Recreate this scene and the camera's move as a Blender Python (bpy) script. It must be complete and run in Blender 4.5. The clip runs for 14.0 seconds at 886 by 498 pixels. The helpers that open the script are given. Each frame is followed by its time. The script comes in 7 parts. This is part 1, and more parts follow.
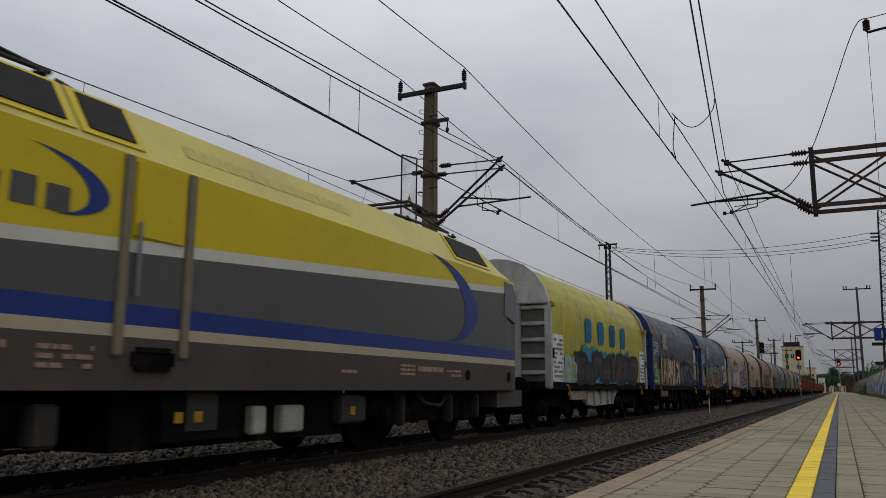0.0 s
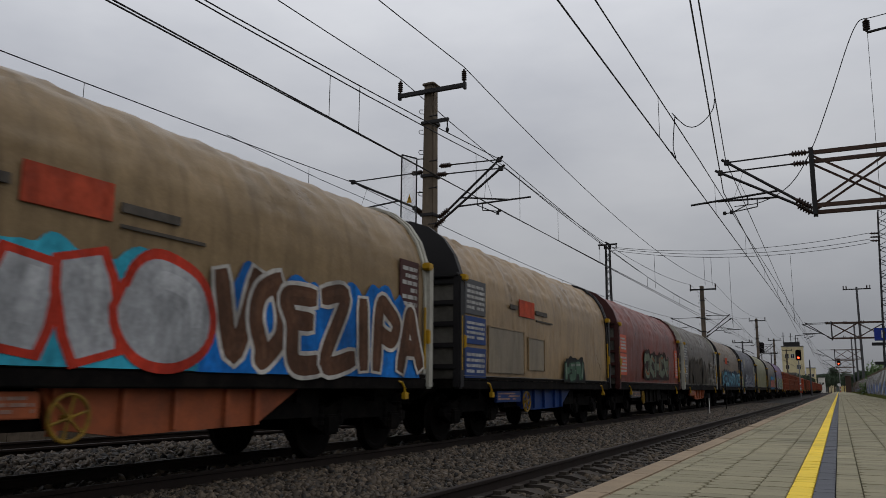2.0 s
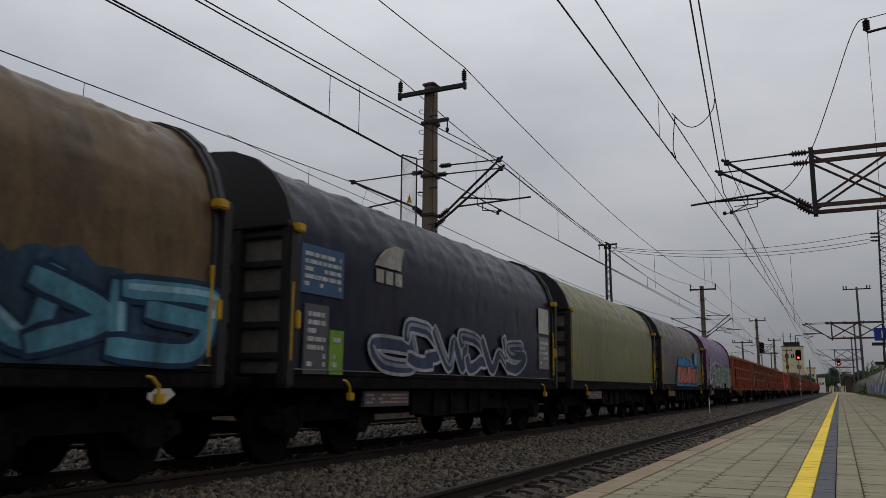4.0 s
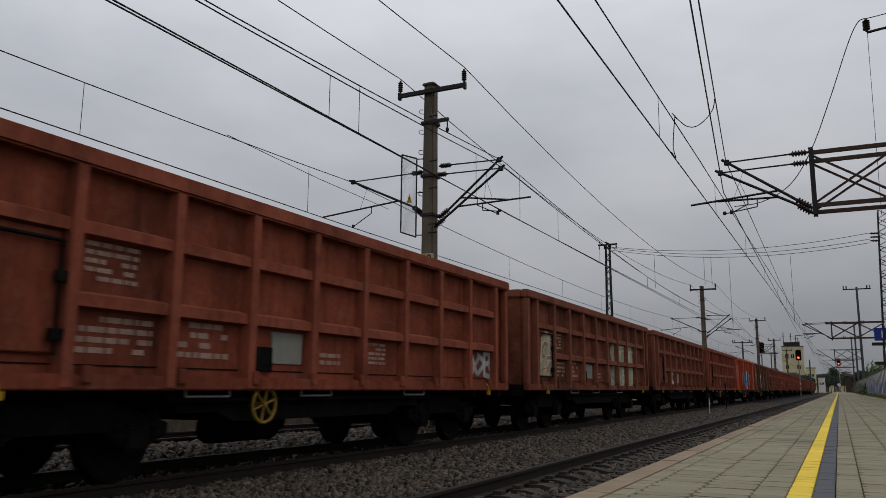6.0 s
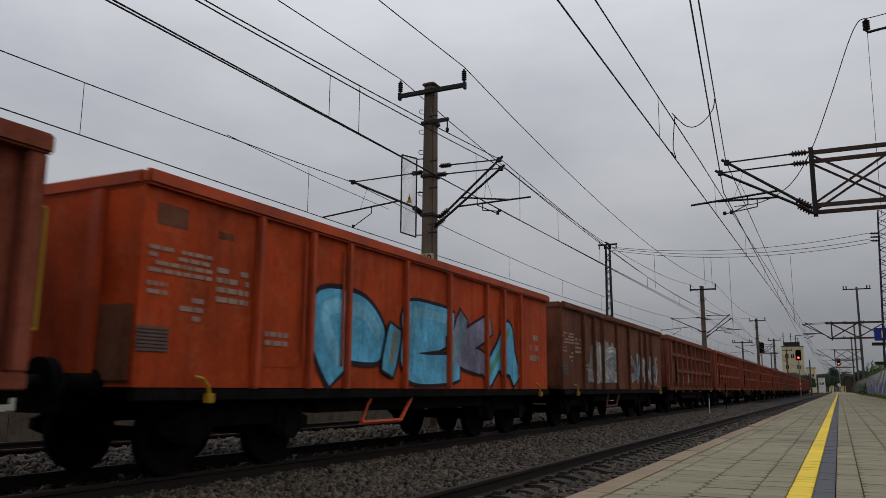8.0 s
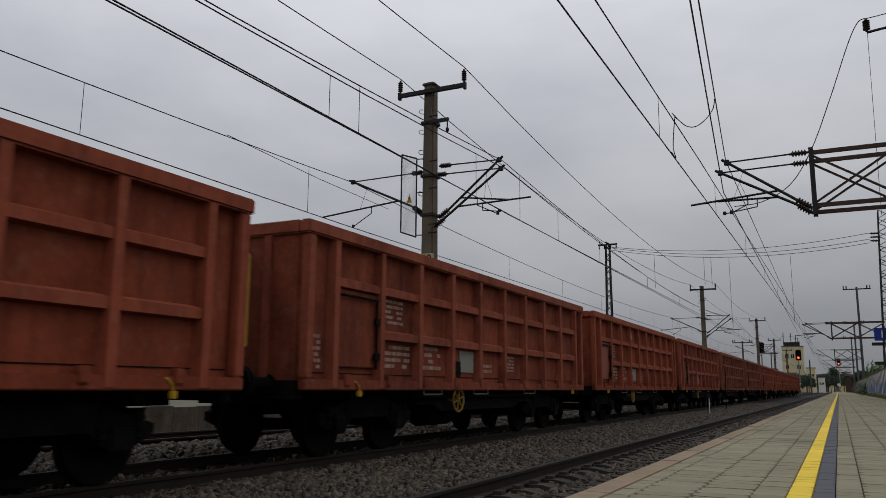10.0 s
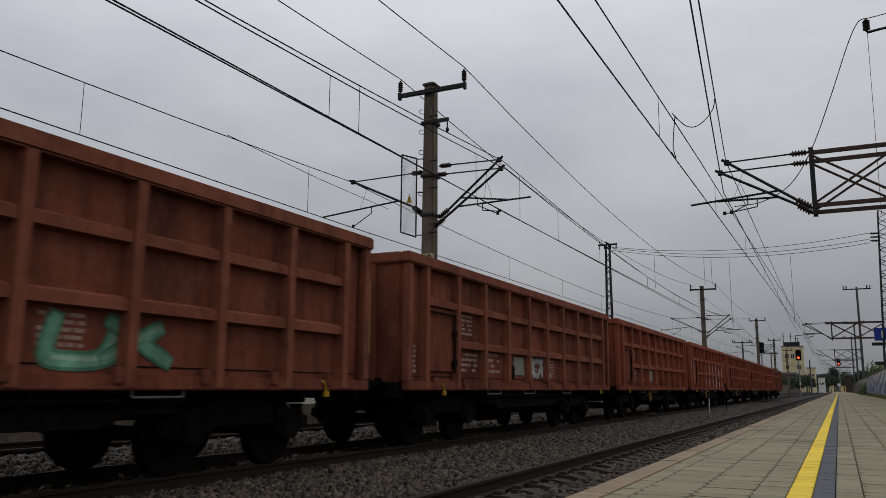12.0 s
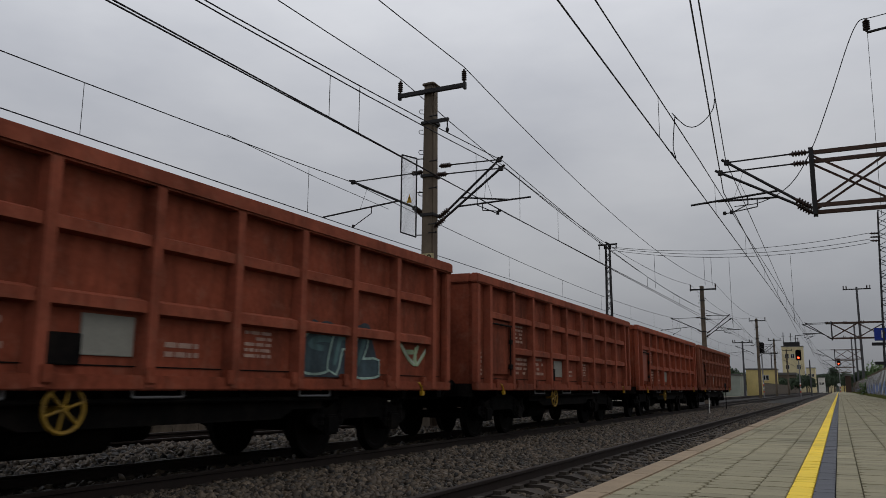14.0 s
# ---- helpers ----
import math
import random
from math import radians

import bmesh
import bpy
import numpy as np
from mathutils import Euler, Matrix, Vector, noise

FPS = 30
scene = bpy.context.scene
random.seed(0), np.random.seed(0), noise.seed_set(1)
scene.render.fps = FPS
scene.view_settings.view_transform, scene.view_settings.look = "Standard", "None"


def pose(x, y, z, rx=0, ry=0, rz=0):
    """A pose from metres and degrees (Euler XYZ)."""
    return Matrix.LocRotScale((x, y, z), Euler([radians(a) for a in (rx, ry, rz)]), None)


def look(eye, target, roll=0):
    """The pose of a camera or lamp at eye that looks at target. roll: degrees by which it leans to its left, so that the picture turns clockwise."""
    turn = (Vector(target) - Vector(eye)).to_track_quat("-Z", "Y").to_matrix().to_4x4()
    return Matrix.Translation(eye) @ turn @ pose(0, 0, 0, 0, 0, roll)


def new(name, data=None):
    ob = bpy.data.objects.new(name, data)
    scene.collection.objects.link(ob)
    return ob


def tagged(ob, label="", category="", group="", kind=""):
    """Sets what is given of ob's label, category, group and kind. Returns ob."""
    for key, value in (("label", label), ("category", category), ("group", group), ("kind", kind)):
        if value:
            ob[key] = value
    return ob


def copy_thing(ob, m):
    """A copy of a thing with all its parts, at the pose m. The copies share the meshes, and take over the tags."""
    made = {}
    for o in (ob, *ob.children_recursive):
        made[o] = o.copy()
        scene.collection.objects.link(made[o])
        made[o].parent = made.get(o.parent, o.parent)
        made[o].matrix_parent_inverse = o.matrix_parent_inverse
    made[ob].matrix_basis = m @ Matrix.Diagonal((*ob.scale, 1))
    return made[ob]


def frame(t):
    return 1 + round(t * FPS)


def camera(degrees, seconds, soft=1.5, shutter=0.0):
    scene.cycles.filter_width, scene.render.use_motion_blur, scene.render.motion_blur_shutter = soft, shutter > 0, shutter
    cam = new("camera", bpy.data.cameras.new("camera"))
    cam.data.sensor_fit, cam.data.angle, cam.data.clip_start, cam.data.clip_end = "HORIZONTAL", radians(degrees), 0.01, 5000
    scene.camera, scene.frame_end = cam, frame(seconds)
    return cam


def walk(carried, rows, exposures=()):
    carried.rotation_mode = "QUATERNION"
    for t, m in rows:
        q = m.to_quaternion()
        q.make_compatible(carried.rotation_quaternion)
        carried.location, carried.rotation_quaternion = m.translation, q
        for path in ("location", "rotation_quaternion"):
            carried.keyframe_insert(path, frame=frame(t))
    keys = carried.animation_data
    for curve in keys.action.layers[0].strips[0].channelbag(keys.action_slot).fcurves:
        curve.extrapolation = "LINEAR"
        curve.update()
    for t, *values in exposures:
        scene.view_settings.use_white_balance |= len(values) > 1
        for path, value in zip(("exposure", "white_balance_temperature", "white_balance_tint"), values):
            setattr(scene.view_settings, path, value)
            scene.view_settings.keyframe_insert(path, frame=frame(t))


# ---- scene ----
# ---- camera: stands still, low over the platform ----
EYE = (0.0, 0.0, 1.02)          # 1.02 m above the rail heads (z = 0)
PITCH, YAW = radians(9.93), radians(26.31)
AIM = (EYE[0] - math.sin(YAW) * math.cos(PITCH), EYE[1] + math.cos(YAW) * math.cos(PITCH), EYE[2] + math.sin(PITCH))
cam = camera(58.5, 14.0, 0.7, 0.065)
walk(cam, [(0.0, look(EYE, AIM, 0.4)), (14.0, look(EYE, AIM, 0.4))])

# ---- world: an even overcast sky ----
world = bpy.data.worlds.new("overcast_sky")
scene.world = world
world.use_nodes = True
wn, wl = world.node_tree.nodes, world.node_tree.links
wn.clear()
w_out = wn.new("ShaderNodeOutputWorld")
w_bg = wn.new("ShaderNodeBackground")
w_sky = wn.new("ShaderNodeTexSky")
w_sky.sky_type = "NISHITA"
w_sky.sun_disc = False
w_sky.sun_elevation, w_sky.sun_rotation = radians(38), radians(140)
w_hsv = wn.new("ShaderNodeHueSaturation")
w_hsv.inputs["Saturation"].default_value = 0.3
w_hsv.inputs["Value"].default_value = 0.05
w_co = wn.new("ShaderNodeTexCoord")
w_map = wn.new("ShaderNodeMapping")
w_map.inputs["Scale"].default_value = (1.0, 1.0, 2.6)
w_n = wn.new("ShaderNodeTexNoise")
w_n.inputs["Scale"].default_value, w_n.inputs["Detail"].default_value, w_n.inputs["Roughness"].default_value = 2.2, 6, 0.5
w_ramp = wn.new("ShaderNodeValToRGB")
w_ramp.color_ramp.elements[0].position, w_ramp.color_ramp.elements[0].color = 0.33, (0.52, 0.54, 0.595, 1)
w_ramp.color_ramp.elements[1].position, w_ramp.color_ramp.elements[1].color = 0.67, (0.72, 0.735, 0.775, 1)
# the cloud deck is brighter overhead than at the horizon, as overcast is
w_sep = wn.new("ShaderNodeSeparateXYZ")
w_up = wn.new("ShaderNodeMapRange")
w_up.inputs["From Min"].default_value, w_up.inputs["From Max"].default_value = -0.02, 0.55
w_up.inputs["To Min"].default_value, w_up.inputs["To Max"].default_value = 0.29, 1.27
w_mul = wn.new("ShaderNodeVectorMath")
w_mul.operation = "SCALE"
w_mix = wn.new("ShaderNodeMixRGB")
w_mix.inputs[0].default_value = 0.12
wl.new(w_co.outputs["Generated"], w_map.inputs[0])
wl.new(w_map.outputs[0], w_n.inputs["Vector"])
wl.new(w_n.outputs["Fac"], w_ramp.inputs[0])
wl.new(w_co.outputs["Generated"], w_sep.inputs[0])
wl.new(w_sep.outputs["Z"], w_up.inputs["Value"])
wl.new(w_ramp.outputs[0], w_mul.inputs[0])
wl.new(w_up.outputs[0], w_mul.inputs["Scale"])
wl.new(w_sky.outputs[0], w_hsv.inputs["Color"])
wl.new(w_mul.outputs[0], w_mix.inputs[1])
wl.new(w_hsv.outputs[0], w_mix.inputs[2])
wl.new(w_mix.outputs[0], w_bg.inputs["Color"])
wl.new(w_bg.outputs[0], w_out.inputs[0])
w_bg.inputs["Strength"].default_value = 1.02

sun = new("sun", bpy.data.lights.new("sun", "SUN"))
sun.data.energy, sun.data.angle, sun.data.color = 0.35, radians(40), (1.0, 0.97, 0.93)
sun.matrix_world = look((30, 40, 60), (0, 20, 0))
scene.view_settings.exposure = 0.0


# ---- materials ----
def mat(name, col, rough=0.6, metal=0.0, var=0.25, scale=6.0, fine=60.0, bump=0.15, spec=0.22, dirt=None, dirt_amt=0.0, vary=0.0, streak=0.0, coat=0.0, dist=0.01, dust=None, dust_amt=0.0):
    """A worn surface: base colour, two scales of variation, stains of a second colour, fine relief."""
    m = bpy.data.materials.new(name)
    m.use_nodes = True
    n, l = m.node_tree.nodes, m.node_tree.links
    b = n["Principled BSDF"]
    co = n.new("ShaderNodeTexCoord")
    src = co.outputs["Object"]
    big = n.new("ShaderNodeTexNoise")
    big.inputs["Scale"].default_value, big.inputs["Detail"].default_value, big.inputs["Roughness"].default_value = scale, 5, 0.6
    l.new(src, big.inputs["Vector"])
    small = n.new("ShaderNodeTexNoise")
    small.inputs["Scale"].default_value, small.inputs["Detail"].default_value = fine, 3
    l.new(src, small.inputs["Vector"])
    add = n.new("ShaderNodeMath")
    add.operation = "MULTIPLY_ADD"
    add.inputs[1].default_value = 0.45
    l.new(small.outputs["Fac"], add.inputs[0])
    l.new(big.outputs["Fac"], add.inputs[2])
    mr = n.new("ShaderNodeMapRange")
    mr.inputs["From Min"].default_value, mr.inputs["From Max"].default_value = 0.4, 1.05
    mr.inputs["To Min"].default_value, mr.inputs["To Max"].default_value = 1 - var, 1 + var
    l.new(add.outputs[0], mr.inputs["Value"])
    sc = n.new("ShaderNodeVectorMath")
    sc.operation = "SCALE"
    sc.inputs[0].default_value = col[:3]
    l.new(mr.outputs[0], sc.inputs["Scale"])
    last = sc.outputs[0]
    if vary:
        info = n.new("ShaderNodeObjectInfo")
        geo = n.new("ShaderNodeNewGeometry")
        sm = n.new("ShaderNodeMath")
        sm.operation = "ADD"
        l.new(info.outputs["Random"], sm.inputs[0])
        l.new(geo.outputs["Random Per Island"], sm.inputs[1])
        fr = n.new("ShaderNodeMath")
        fr.operation = "FRACT"
        l.new(sm.outputs[0], fr.inputs[0])
        vr = n.new("ShaderNodeMapRange")
        vr.inputs["To Min"].default_value, vr.inputs["To Max"].default_value = 1 - vary, 1 + vary
        l.new(fr.outputs[0], vr.inputs["Value"])
        s2 = n.new("ShaderNodeVectorMath")
        s2.operation = "SCALE"
        l.new(last, s2.inputs[0])
        l.new(vr.outputs[0], s2.inputs["Scale"])
        last = s2.outputs[0]
    if dirt:
        dn = n.new("ShaderNodeTexNoise")
        dn.inputs["Scale"].default_value, dn.inputs["Detail"].default_value, dn.inputs["Roughness"].default_value = scale * 0.7, 8, 0.7
        if streak:
            mp = n.new("ShaderNodeMapping")
            mp.inputs["Scale"].default_value = (1, 1, streak)
            l.new(src, mp.inputs[0])
            l.new(mp.outputs[0], dn.inputs["Vector"])
        else:
            l.new(src, dn.inputs["Vector"])
        dr = n.new("ShaderNodeMapRange")
        dr.inputs["From Min"].default_value, dr.inputs["From Max"].default_value = 0.45, 0.72
        dr.inputs["To Max"].default_value = dirt_amt
        l.new(dn.outputs["Fac"], dr.inputs["Value"])
        mx = n.new("ShaderNodeMixRGB")
        mx.inputs[2].default_value = (*dirt, 1)
        l.new(dr.outputs[0], mx.inputs[0])
        l.new(last, mx.inputs[1])
        last = mx.outputs[0]
    if dust:
        # dry dust and scuffs in small ragged patches, and dark runs down the side
        un = n.new("ShaderNodeTexNoise")
        un.inputs["Scale"].default_value, un.inputs["Detail"].default_value, un.inputs["Roughness"].default_value = scale * 3.1, 9, 0.75
        l.new(src, un.inputs["Vector"])
        ur = n.new("ShaderNodeMapRange")
        ur.inputs["From Min"].default_value, ur.inputs["From Max"].default_value = 0.52, 0.7
        ur.inputs["To Max"].default_value = dust_amt
        l.new(un.outputs["Fac"], ur.inputs["Value"])
        ux = n.new("ShaderNodeMixRGB")
        ux.inputs[2].default_value = (*dust, 1)
        l.new(ur.outputs[0], ux.inputs[0])
        l.new(last, ux.inputs[1])
        rm = n.new("ShaderNodeMapping")
        rm.inputs["Scale"].default_value = (1.2, 3.2, 0.5)
        l.new(src, rm.inputs[0])
        rn = n.new("ShaderNodeTexNoise")
        rn.inputs["Scale"].default_value, rn.inputs["Detail"].default_value = 1.6, 6
        l.new(rm.outputs[0], rn.inputs["Vector"])
        rr2 = n.new("ShaderNodeMapRange")
        rr2.inputs["From Min"].default_value, rr2.inputs["From Max"].default_value = 0.5, 0.78
        rr2.inputs["To Min"].default_value, rr2.inputs["To Max"].default_value = 1.0, 0.62
        l.new(rn.outputs["Fac"], rr2.inputs["Value"])
        rs = n.new("ShaderNodeVectorMath")
        rs.operation = "SCALE"
        l.new(ux.outputs[0], rs.inputs[0])
        l.new(rr2.outputs[0], rs.inputs["Scale"])
        last = rs.outputs[0]
    l.new(last, b.inputs["Base Color"])
    b.inputs["Metallic"].default_value = metal
    b.inputs["Specular IOR Level"].default_value = spec
    if coat:
        b.inputs["Coat Weight"].default_value = coat
    rr = n.new("ShaderNodeMapRange")
    rr.inputs["To Min"].default_value, rr.inputs["To Max"].default_value = max(0.03, rough - 0.14), min(1, rough + 0.14)
    l.new(big.outputs["Fac"], rr.inputs["Value"])
    l.new(rr.outputs[0], b.inputs["Roughness"])
    if bump:
        bp = n.new("ShaderNodeBump")
        bp.inputs["Strength"].default_value, bp.inputs["Distance"].default_value = bump, dist
        l.new(add.outputs[0], bp.inputs["Height"])
        l.new(bp.outputs[0], b.inputs["Normal"])
    return m


def glow(name, col, strength):
    m = bpy.data.materials.new(name)
    m.use_nodes = True
    b = m.node_tree.nodes["Principled BSDF"]
    b.inputs["Base Color"].default_value = (*col, 1)
    b.inputs["Emission Color"].default_value = (*col, 1)
    b.inputs["Emission Strength"].default_value = strength
    return m


GRIME = (0.035, 0.03, 0.026)
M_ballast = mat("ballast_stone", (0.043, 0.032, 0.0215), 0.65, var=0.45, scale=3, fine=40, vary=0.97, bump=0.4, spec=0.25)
# far darker than the stones: the shade in their gaps is painted into the bed
M_shade_bed = mat("shade_dark_ballast_bed", (0.012, 0.01, 0.008), 0.95, var=0.5, scale=9, fine=45, bump=1.0)
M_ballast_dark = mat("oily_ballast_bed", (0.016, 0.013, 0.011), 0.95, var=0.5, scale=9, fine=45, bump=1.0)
M_ground = mat("gravelly_soil", (0.12, 0.105, 0.085), 0.95, var=0.4, scale=0.3, fine=8, bump=0.6, dirt=(0.07, 0.1, 0.03), dirt_amt=0.7)
M_rail = mat("rusty_rail", (0.018, 0.012, 0.0095), 0.75, metal=0.2, var=0.35, scale=4, fine=50)
M_railtop = mat("polished_rail_head", (0.36, 0.35, 0.34), 0.28, metal=1.0, var=0.15, scale=2, fine=30, bump=0.05)
M_sleeper = mat("concrete_sleeper", (0.036, 0.029, 0.023), 0.9, var=0.3, scale=5, fine=40, vary=0.2, dirt=GRIME, dirt_amt=0.6)
M_plat_slab = mat("edge_concrete", (0.25, 0.19, 0.125), 0.9, var=0.25, scale=3, fine=70, bump=0.4, vary=0.12, dirt=(0.13, 0.085, 0.055), dirt_amt=0.5)
M_paver = mat("concrete_paver", (0.236, 0.212, 0.138), 0.88, var=0.3, scale=1.6, fine=60, bump=0.5, vary=0.13, dirt=(0.11, 0.105, 0.07), dirt_amt=0.5)
M_joint = mat("sandy_joint", (0.055, 0.05, 0.04), 0.95, var=0.3, scale=4, fine=60)
M_yellow = mat("yellow_line_paver", (0.78, 0.55, 0.045), 0.75, var=0.14, scale=3, fine=60, vary=0.06, dirt=(0.35, 0.25, 0.06), dirt_amt=0.4)
M_blue_strip = mat("dark_guide_paver", (0.085, 0.088, 0.10), 0.85, var=0.2, scale=3, fine=70, vary=0.08)
M_concrete = mat("weathered_concrete", (0.12, 0.094, 0.068), 0.9, var=0.3, scale=2.5, fine=40, bump=0.4, dirt=(0.03, 0.025, 0.022), dirt_amt=0.8, streak=0.15)
M_steel = mat("dark_painted_steel", (0.022, 0.021, 0.022), 0.6, metal=0.3, var=0.3, scale=3, fine=40)
M_rusty = mat("rusty_beam_steel", (0.06, 0.036, 0.027), 0.75, metal=0.2, var=0.35, scale=4, fine=40)
M_pole = mat("dark_grey_pole", (0.062, 0.062, 0.066), 0.85, var=0.25, scale=1.5, fine=20)
M_galv = mat("galvanised_steel", (0.20, 0.20, 0.20), 0.5, metal=0.6, var=0.2, scale=6, fine=40)
M_wire = mat("copper_wire", (0.018, 0.018, 0.02), 0.6, metal=0.4, var=0.1, bump=0)
M_insul = mat("brown_porcelain", (0.03, 0.018, 0.014), 0.25, var=0.1, bump=0)
M_glass = mat("dark_glass", (0.012, 0.013, 0.015), 0.08, var=0.1, bump=0, spec=0.6)
# shade under the train is put into both colours; paler patches act as highlights
M_black = mat("shade_black_underframe", (0.0035, 0.003, 0.0028), 0.8, var=0.4, scale=4, fine=40, dirt=(0.02, 0.016, 0.013), dirt_amt=0.6, spec=0.06)
M_wheel = mat("shade_dark_wheel_steel", (0.006, 0.005, 0.0045), 0.8, metal=0.0, var=0.3, spec=0.05)
M_white = mat("white_paint", (0.62, 0.61, 0.58), 0.6, var=0.15, scale=4, fine=40, dirt=(0.2, 0.17, 0.14), dirt_amt=0.5)
M_yel_part = mat("yellow_paint", (0.36, 0.21, 0.008), 0.5, var=0.15, dirt=(0.2, 0.12, 0.02), dirt_amt=0.4)
M_wheelrim = mat("worn_yellow_rim", (0.24, 0.14, 0.012), 0.6, var=0.35, scale=5, fine=30, dirt=(0.03, 0.022, 0.015), dirt_amt=0.9)
M_leaf = mat("green_leaf", (0.055, 0.095, 0.025), 0.6, var=0.3, scale=2, fine=10, vary=0.4, bump=0)
M_leaf_dark = mat("dark_leaf", (0.028, 0.045, 0.022), 0.65, var=0.3, scale=2, fine=10, vary=0.4, bump=0)
M_creamplate = mat("cream_plate", (0.42, 0.36, 0.2), 0.6, var=0.15, scale=4, fine=40)
M_bark = mat("bark", (0.06, 0.045, 0.035), 0.9)


# ---- mesh helpers ----
def box(bm, x0, x1, y0, y1, z0, z1, mi=0):
    v = [bm.verts.new((x, y, z)) for z in (z0, z1) for y in (y0, y1) for x in (x0, x1)]
    for q in ((0, 2, 3, 1), (4, 5, 7, 6), (0, 1, 5, 4), (2, 6, 7, 3), (0, 4, 6, 2), (1, 3, 7, 5)):
        bm.faces.new([v[i] for i in q]).material_index = mi


def bevel_box(bm, x0, x1, y0, y1, z0, z1, r=0.02):
    """A box with chamfered upright and upper edges."""
    tmp = bmesh.new()
    box(tmp, x0, x1, y0, y1, z0, z1)
    bmesh.ops.bevel(tmp, geom=tmp.edges[:], offset=r, segments=2, affect="EDGES")
    me = bpy.data.meshes.new("tmp")
    tmp.to_mesh(me)
    tmp.free()
    bm.from_mesh(me)
    bpy.data.meshes.remove(me)


def tube(bm, a, b, r, seg=8, r2=None, cap=True):
    a, b = Vector(a), Vector(b)
    r2 = r if r2 is None else r2
    d = (b - a).normalized()
    u = d.orthogonal().normalized()
    w = d.cross(u)
    ra, rb = [], []
    for i in range(seg):
        c, s = math.cos(2 * math.pi * i / seg), math.sin(2 * math.pi * i / seg)
        ra.append(bm.verts.new(a + (u * c + w * s) * r))
        rb.append(bm.verts.new(b + (u * c + w * s) * r2))
    for i in range(seg):
        j = (i + 1) % seg
        bm.faces.new((ra[i], ra[j], rb[j], rb[i]))
    if cap:
        bm.faces.new(ra[::-1])
        bm.faces.new(rb)


def path_tube(bm, pts, r, seg=5):
    rings = []
    pts = [Vector(p) for p in pts]
    for k, p in enumerate(pts):
        d = (pts[min(k + 1, len(pts) - 1)] - pts[max(k - 1, 0)]).normalized()
        u = Vector((0, 0, 1)).cross(d)
        u = u.normalized() if u.length > 1e-4 else Vector((1, 0, 0))
        w = d.cross(u)
        rings.append([bm.verts.new(p + (u * math.cos(2 * math.pi * i / seg) + w * math.sin(2 * math.pi * i / seg)) * r) for i in range(seg)])
    for a, b in zip(rings, rings[1:]):
        for i in range(seg):
            j = (i + 1) % seg
            bm.faces.new((a[i], a[j], b[j], b[i]))


def lathe(bm, a, b, profile, seg=10):
    """Turn (distance along, radius) pairs round the axis from a towards b."""
    a, d = Vector(a), (Vector(b) - Vector(a)).normalized()
    u = d.orthogonal().normalized()
    w = d.cross(u)
    rings = [[bm.verts.new(a + d * h + (u * math.cos(2 * math.pi * i / seg) + w * math.sin(2 * math.pi * i / seg)) * max(r, 1e-4)) for i in range(seg)] for h, r in profile]
    for p, q in zip(rings, rings[1:]):
        for i in range(seg):
            j = (i + 1) % seg
            bm.faces.new((p[i], p[j], q[j], q[i]))
    bm.faces.new(rings[0][::-1])
    bm.faces.new(rings[-1])


def insulator(bm, a, b, r=0.075, n=5):
    """Ribbed rod insulator from a to b."""
    length = (Vector(b) - Vector(a)).length
    prof = [(0, r * 0.35)]
    for i in range(n):
        h = length * (0.12 + 0.76 * i / n)
        st = length * 0.76 / n
        prof += [(h, r * 0.45), (h + st * 0.3, r), (h + st * 0.55, r), (h + st * 0.9, r * 0.45)]
    prof += [(length, r * 0.35)]
    lathe(bm, a, b, prof, 10)


def prism(bm, poly, axis, t0, t1, mi=0):
    """Extrude a polygon given in the two other axes along axis 'x' or 'y' from t0 to t1."""
    def p(c, t):
        return (t, c[0], c[1]) if axis == "x" else ((c[0], t, c[1]) if axis == "y" else (c[0], c[1], t))
    a = [bm.verts.new(p(c, t0)) for c in poly]
    b = [bm.verts.new(p(c, t1)) for c in poly]
    n = len(poly)
    for i in range(n):
        j = (i + 1) % n
        bm.faces.new((a[i], a[j], b[j], b[i])).material_index = mi
    bm.faces.new(a[::-1]).material_index = mi
    bm.faces.new(b).material_index = mi


def finish(name, bm, *mats, smooth=False):
    bmesh.ops.recalc_face_normals(bm, faces=bm.faces[:])
    me = bpy.data.meshes.new(name)
    bm.to_mesh(me)
    bm.free()
    for m in mats:
        me.materials.append(m)
    if smooth:
        me.polygons.foreach_set("use_smooth", [True] * len(me.polygons))
    return me


def part(name, bm, material, parent, label="", smooth=False):
    """Links a bmesh, or a finished mesh, as one part under a thing or a part."""
    me = bm if isinstance(bm, bpy.types.Mesh) else finish(name, bm, material, smooth=smooth)
    ob = new(name, me)
    ob.parent = parent
    if label:
        tagged(ob, label)
    return ob


def thing(name, label, category, group="", m=None, kind=""):
    ob = new(name)
    ob.empty_display_size = 0.2
    if m is not None:
        ob.matrix_world = m
    return tagged(ob, label, category, group, kind)


def solid(name, bm, material, label, category="", kind="", group="", smooth=False):
    return tagged(new(name, finish(name, bm, material, smooth=smooth)), label, category, group, kind)


def raw_mesh(name, verts, faces, material):
    me = bpy.data.meshes.new(name)
    me.from_pydata(verts, [], faces)
    me.materials.append(material)
    me.update()
    return me


# ---- plan, in metres: x across (platform to the right), y along the line, z up from the rail heads ----
TRACK_2, TRACK_1, TRACK_3 = -2.92, -7.75, -12.7   # platform track, the train's track, the far track
PLAT_Z, PLAT_EDGE, PLAT_BACK = 0.51, -1.2, 2.8
FAR = 420.0

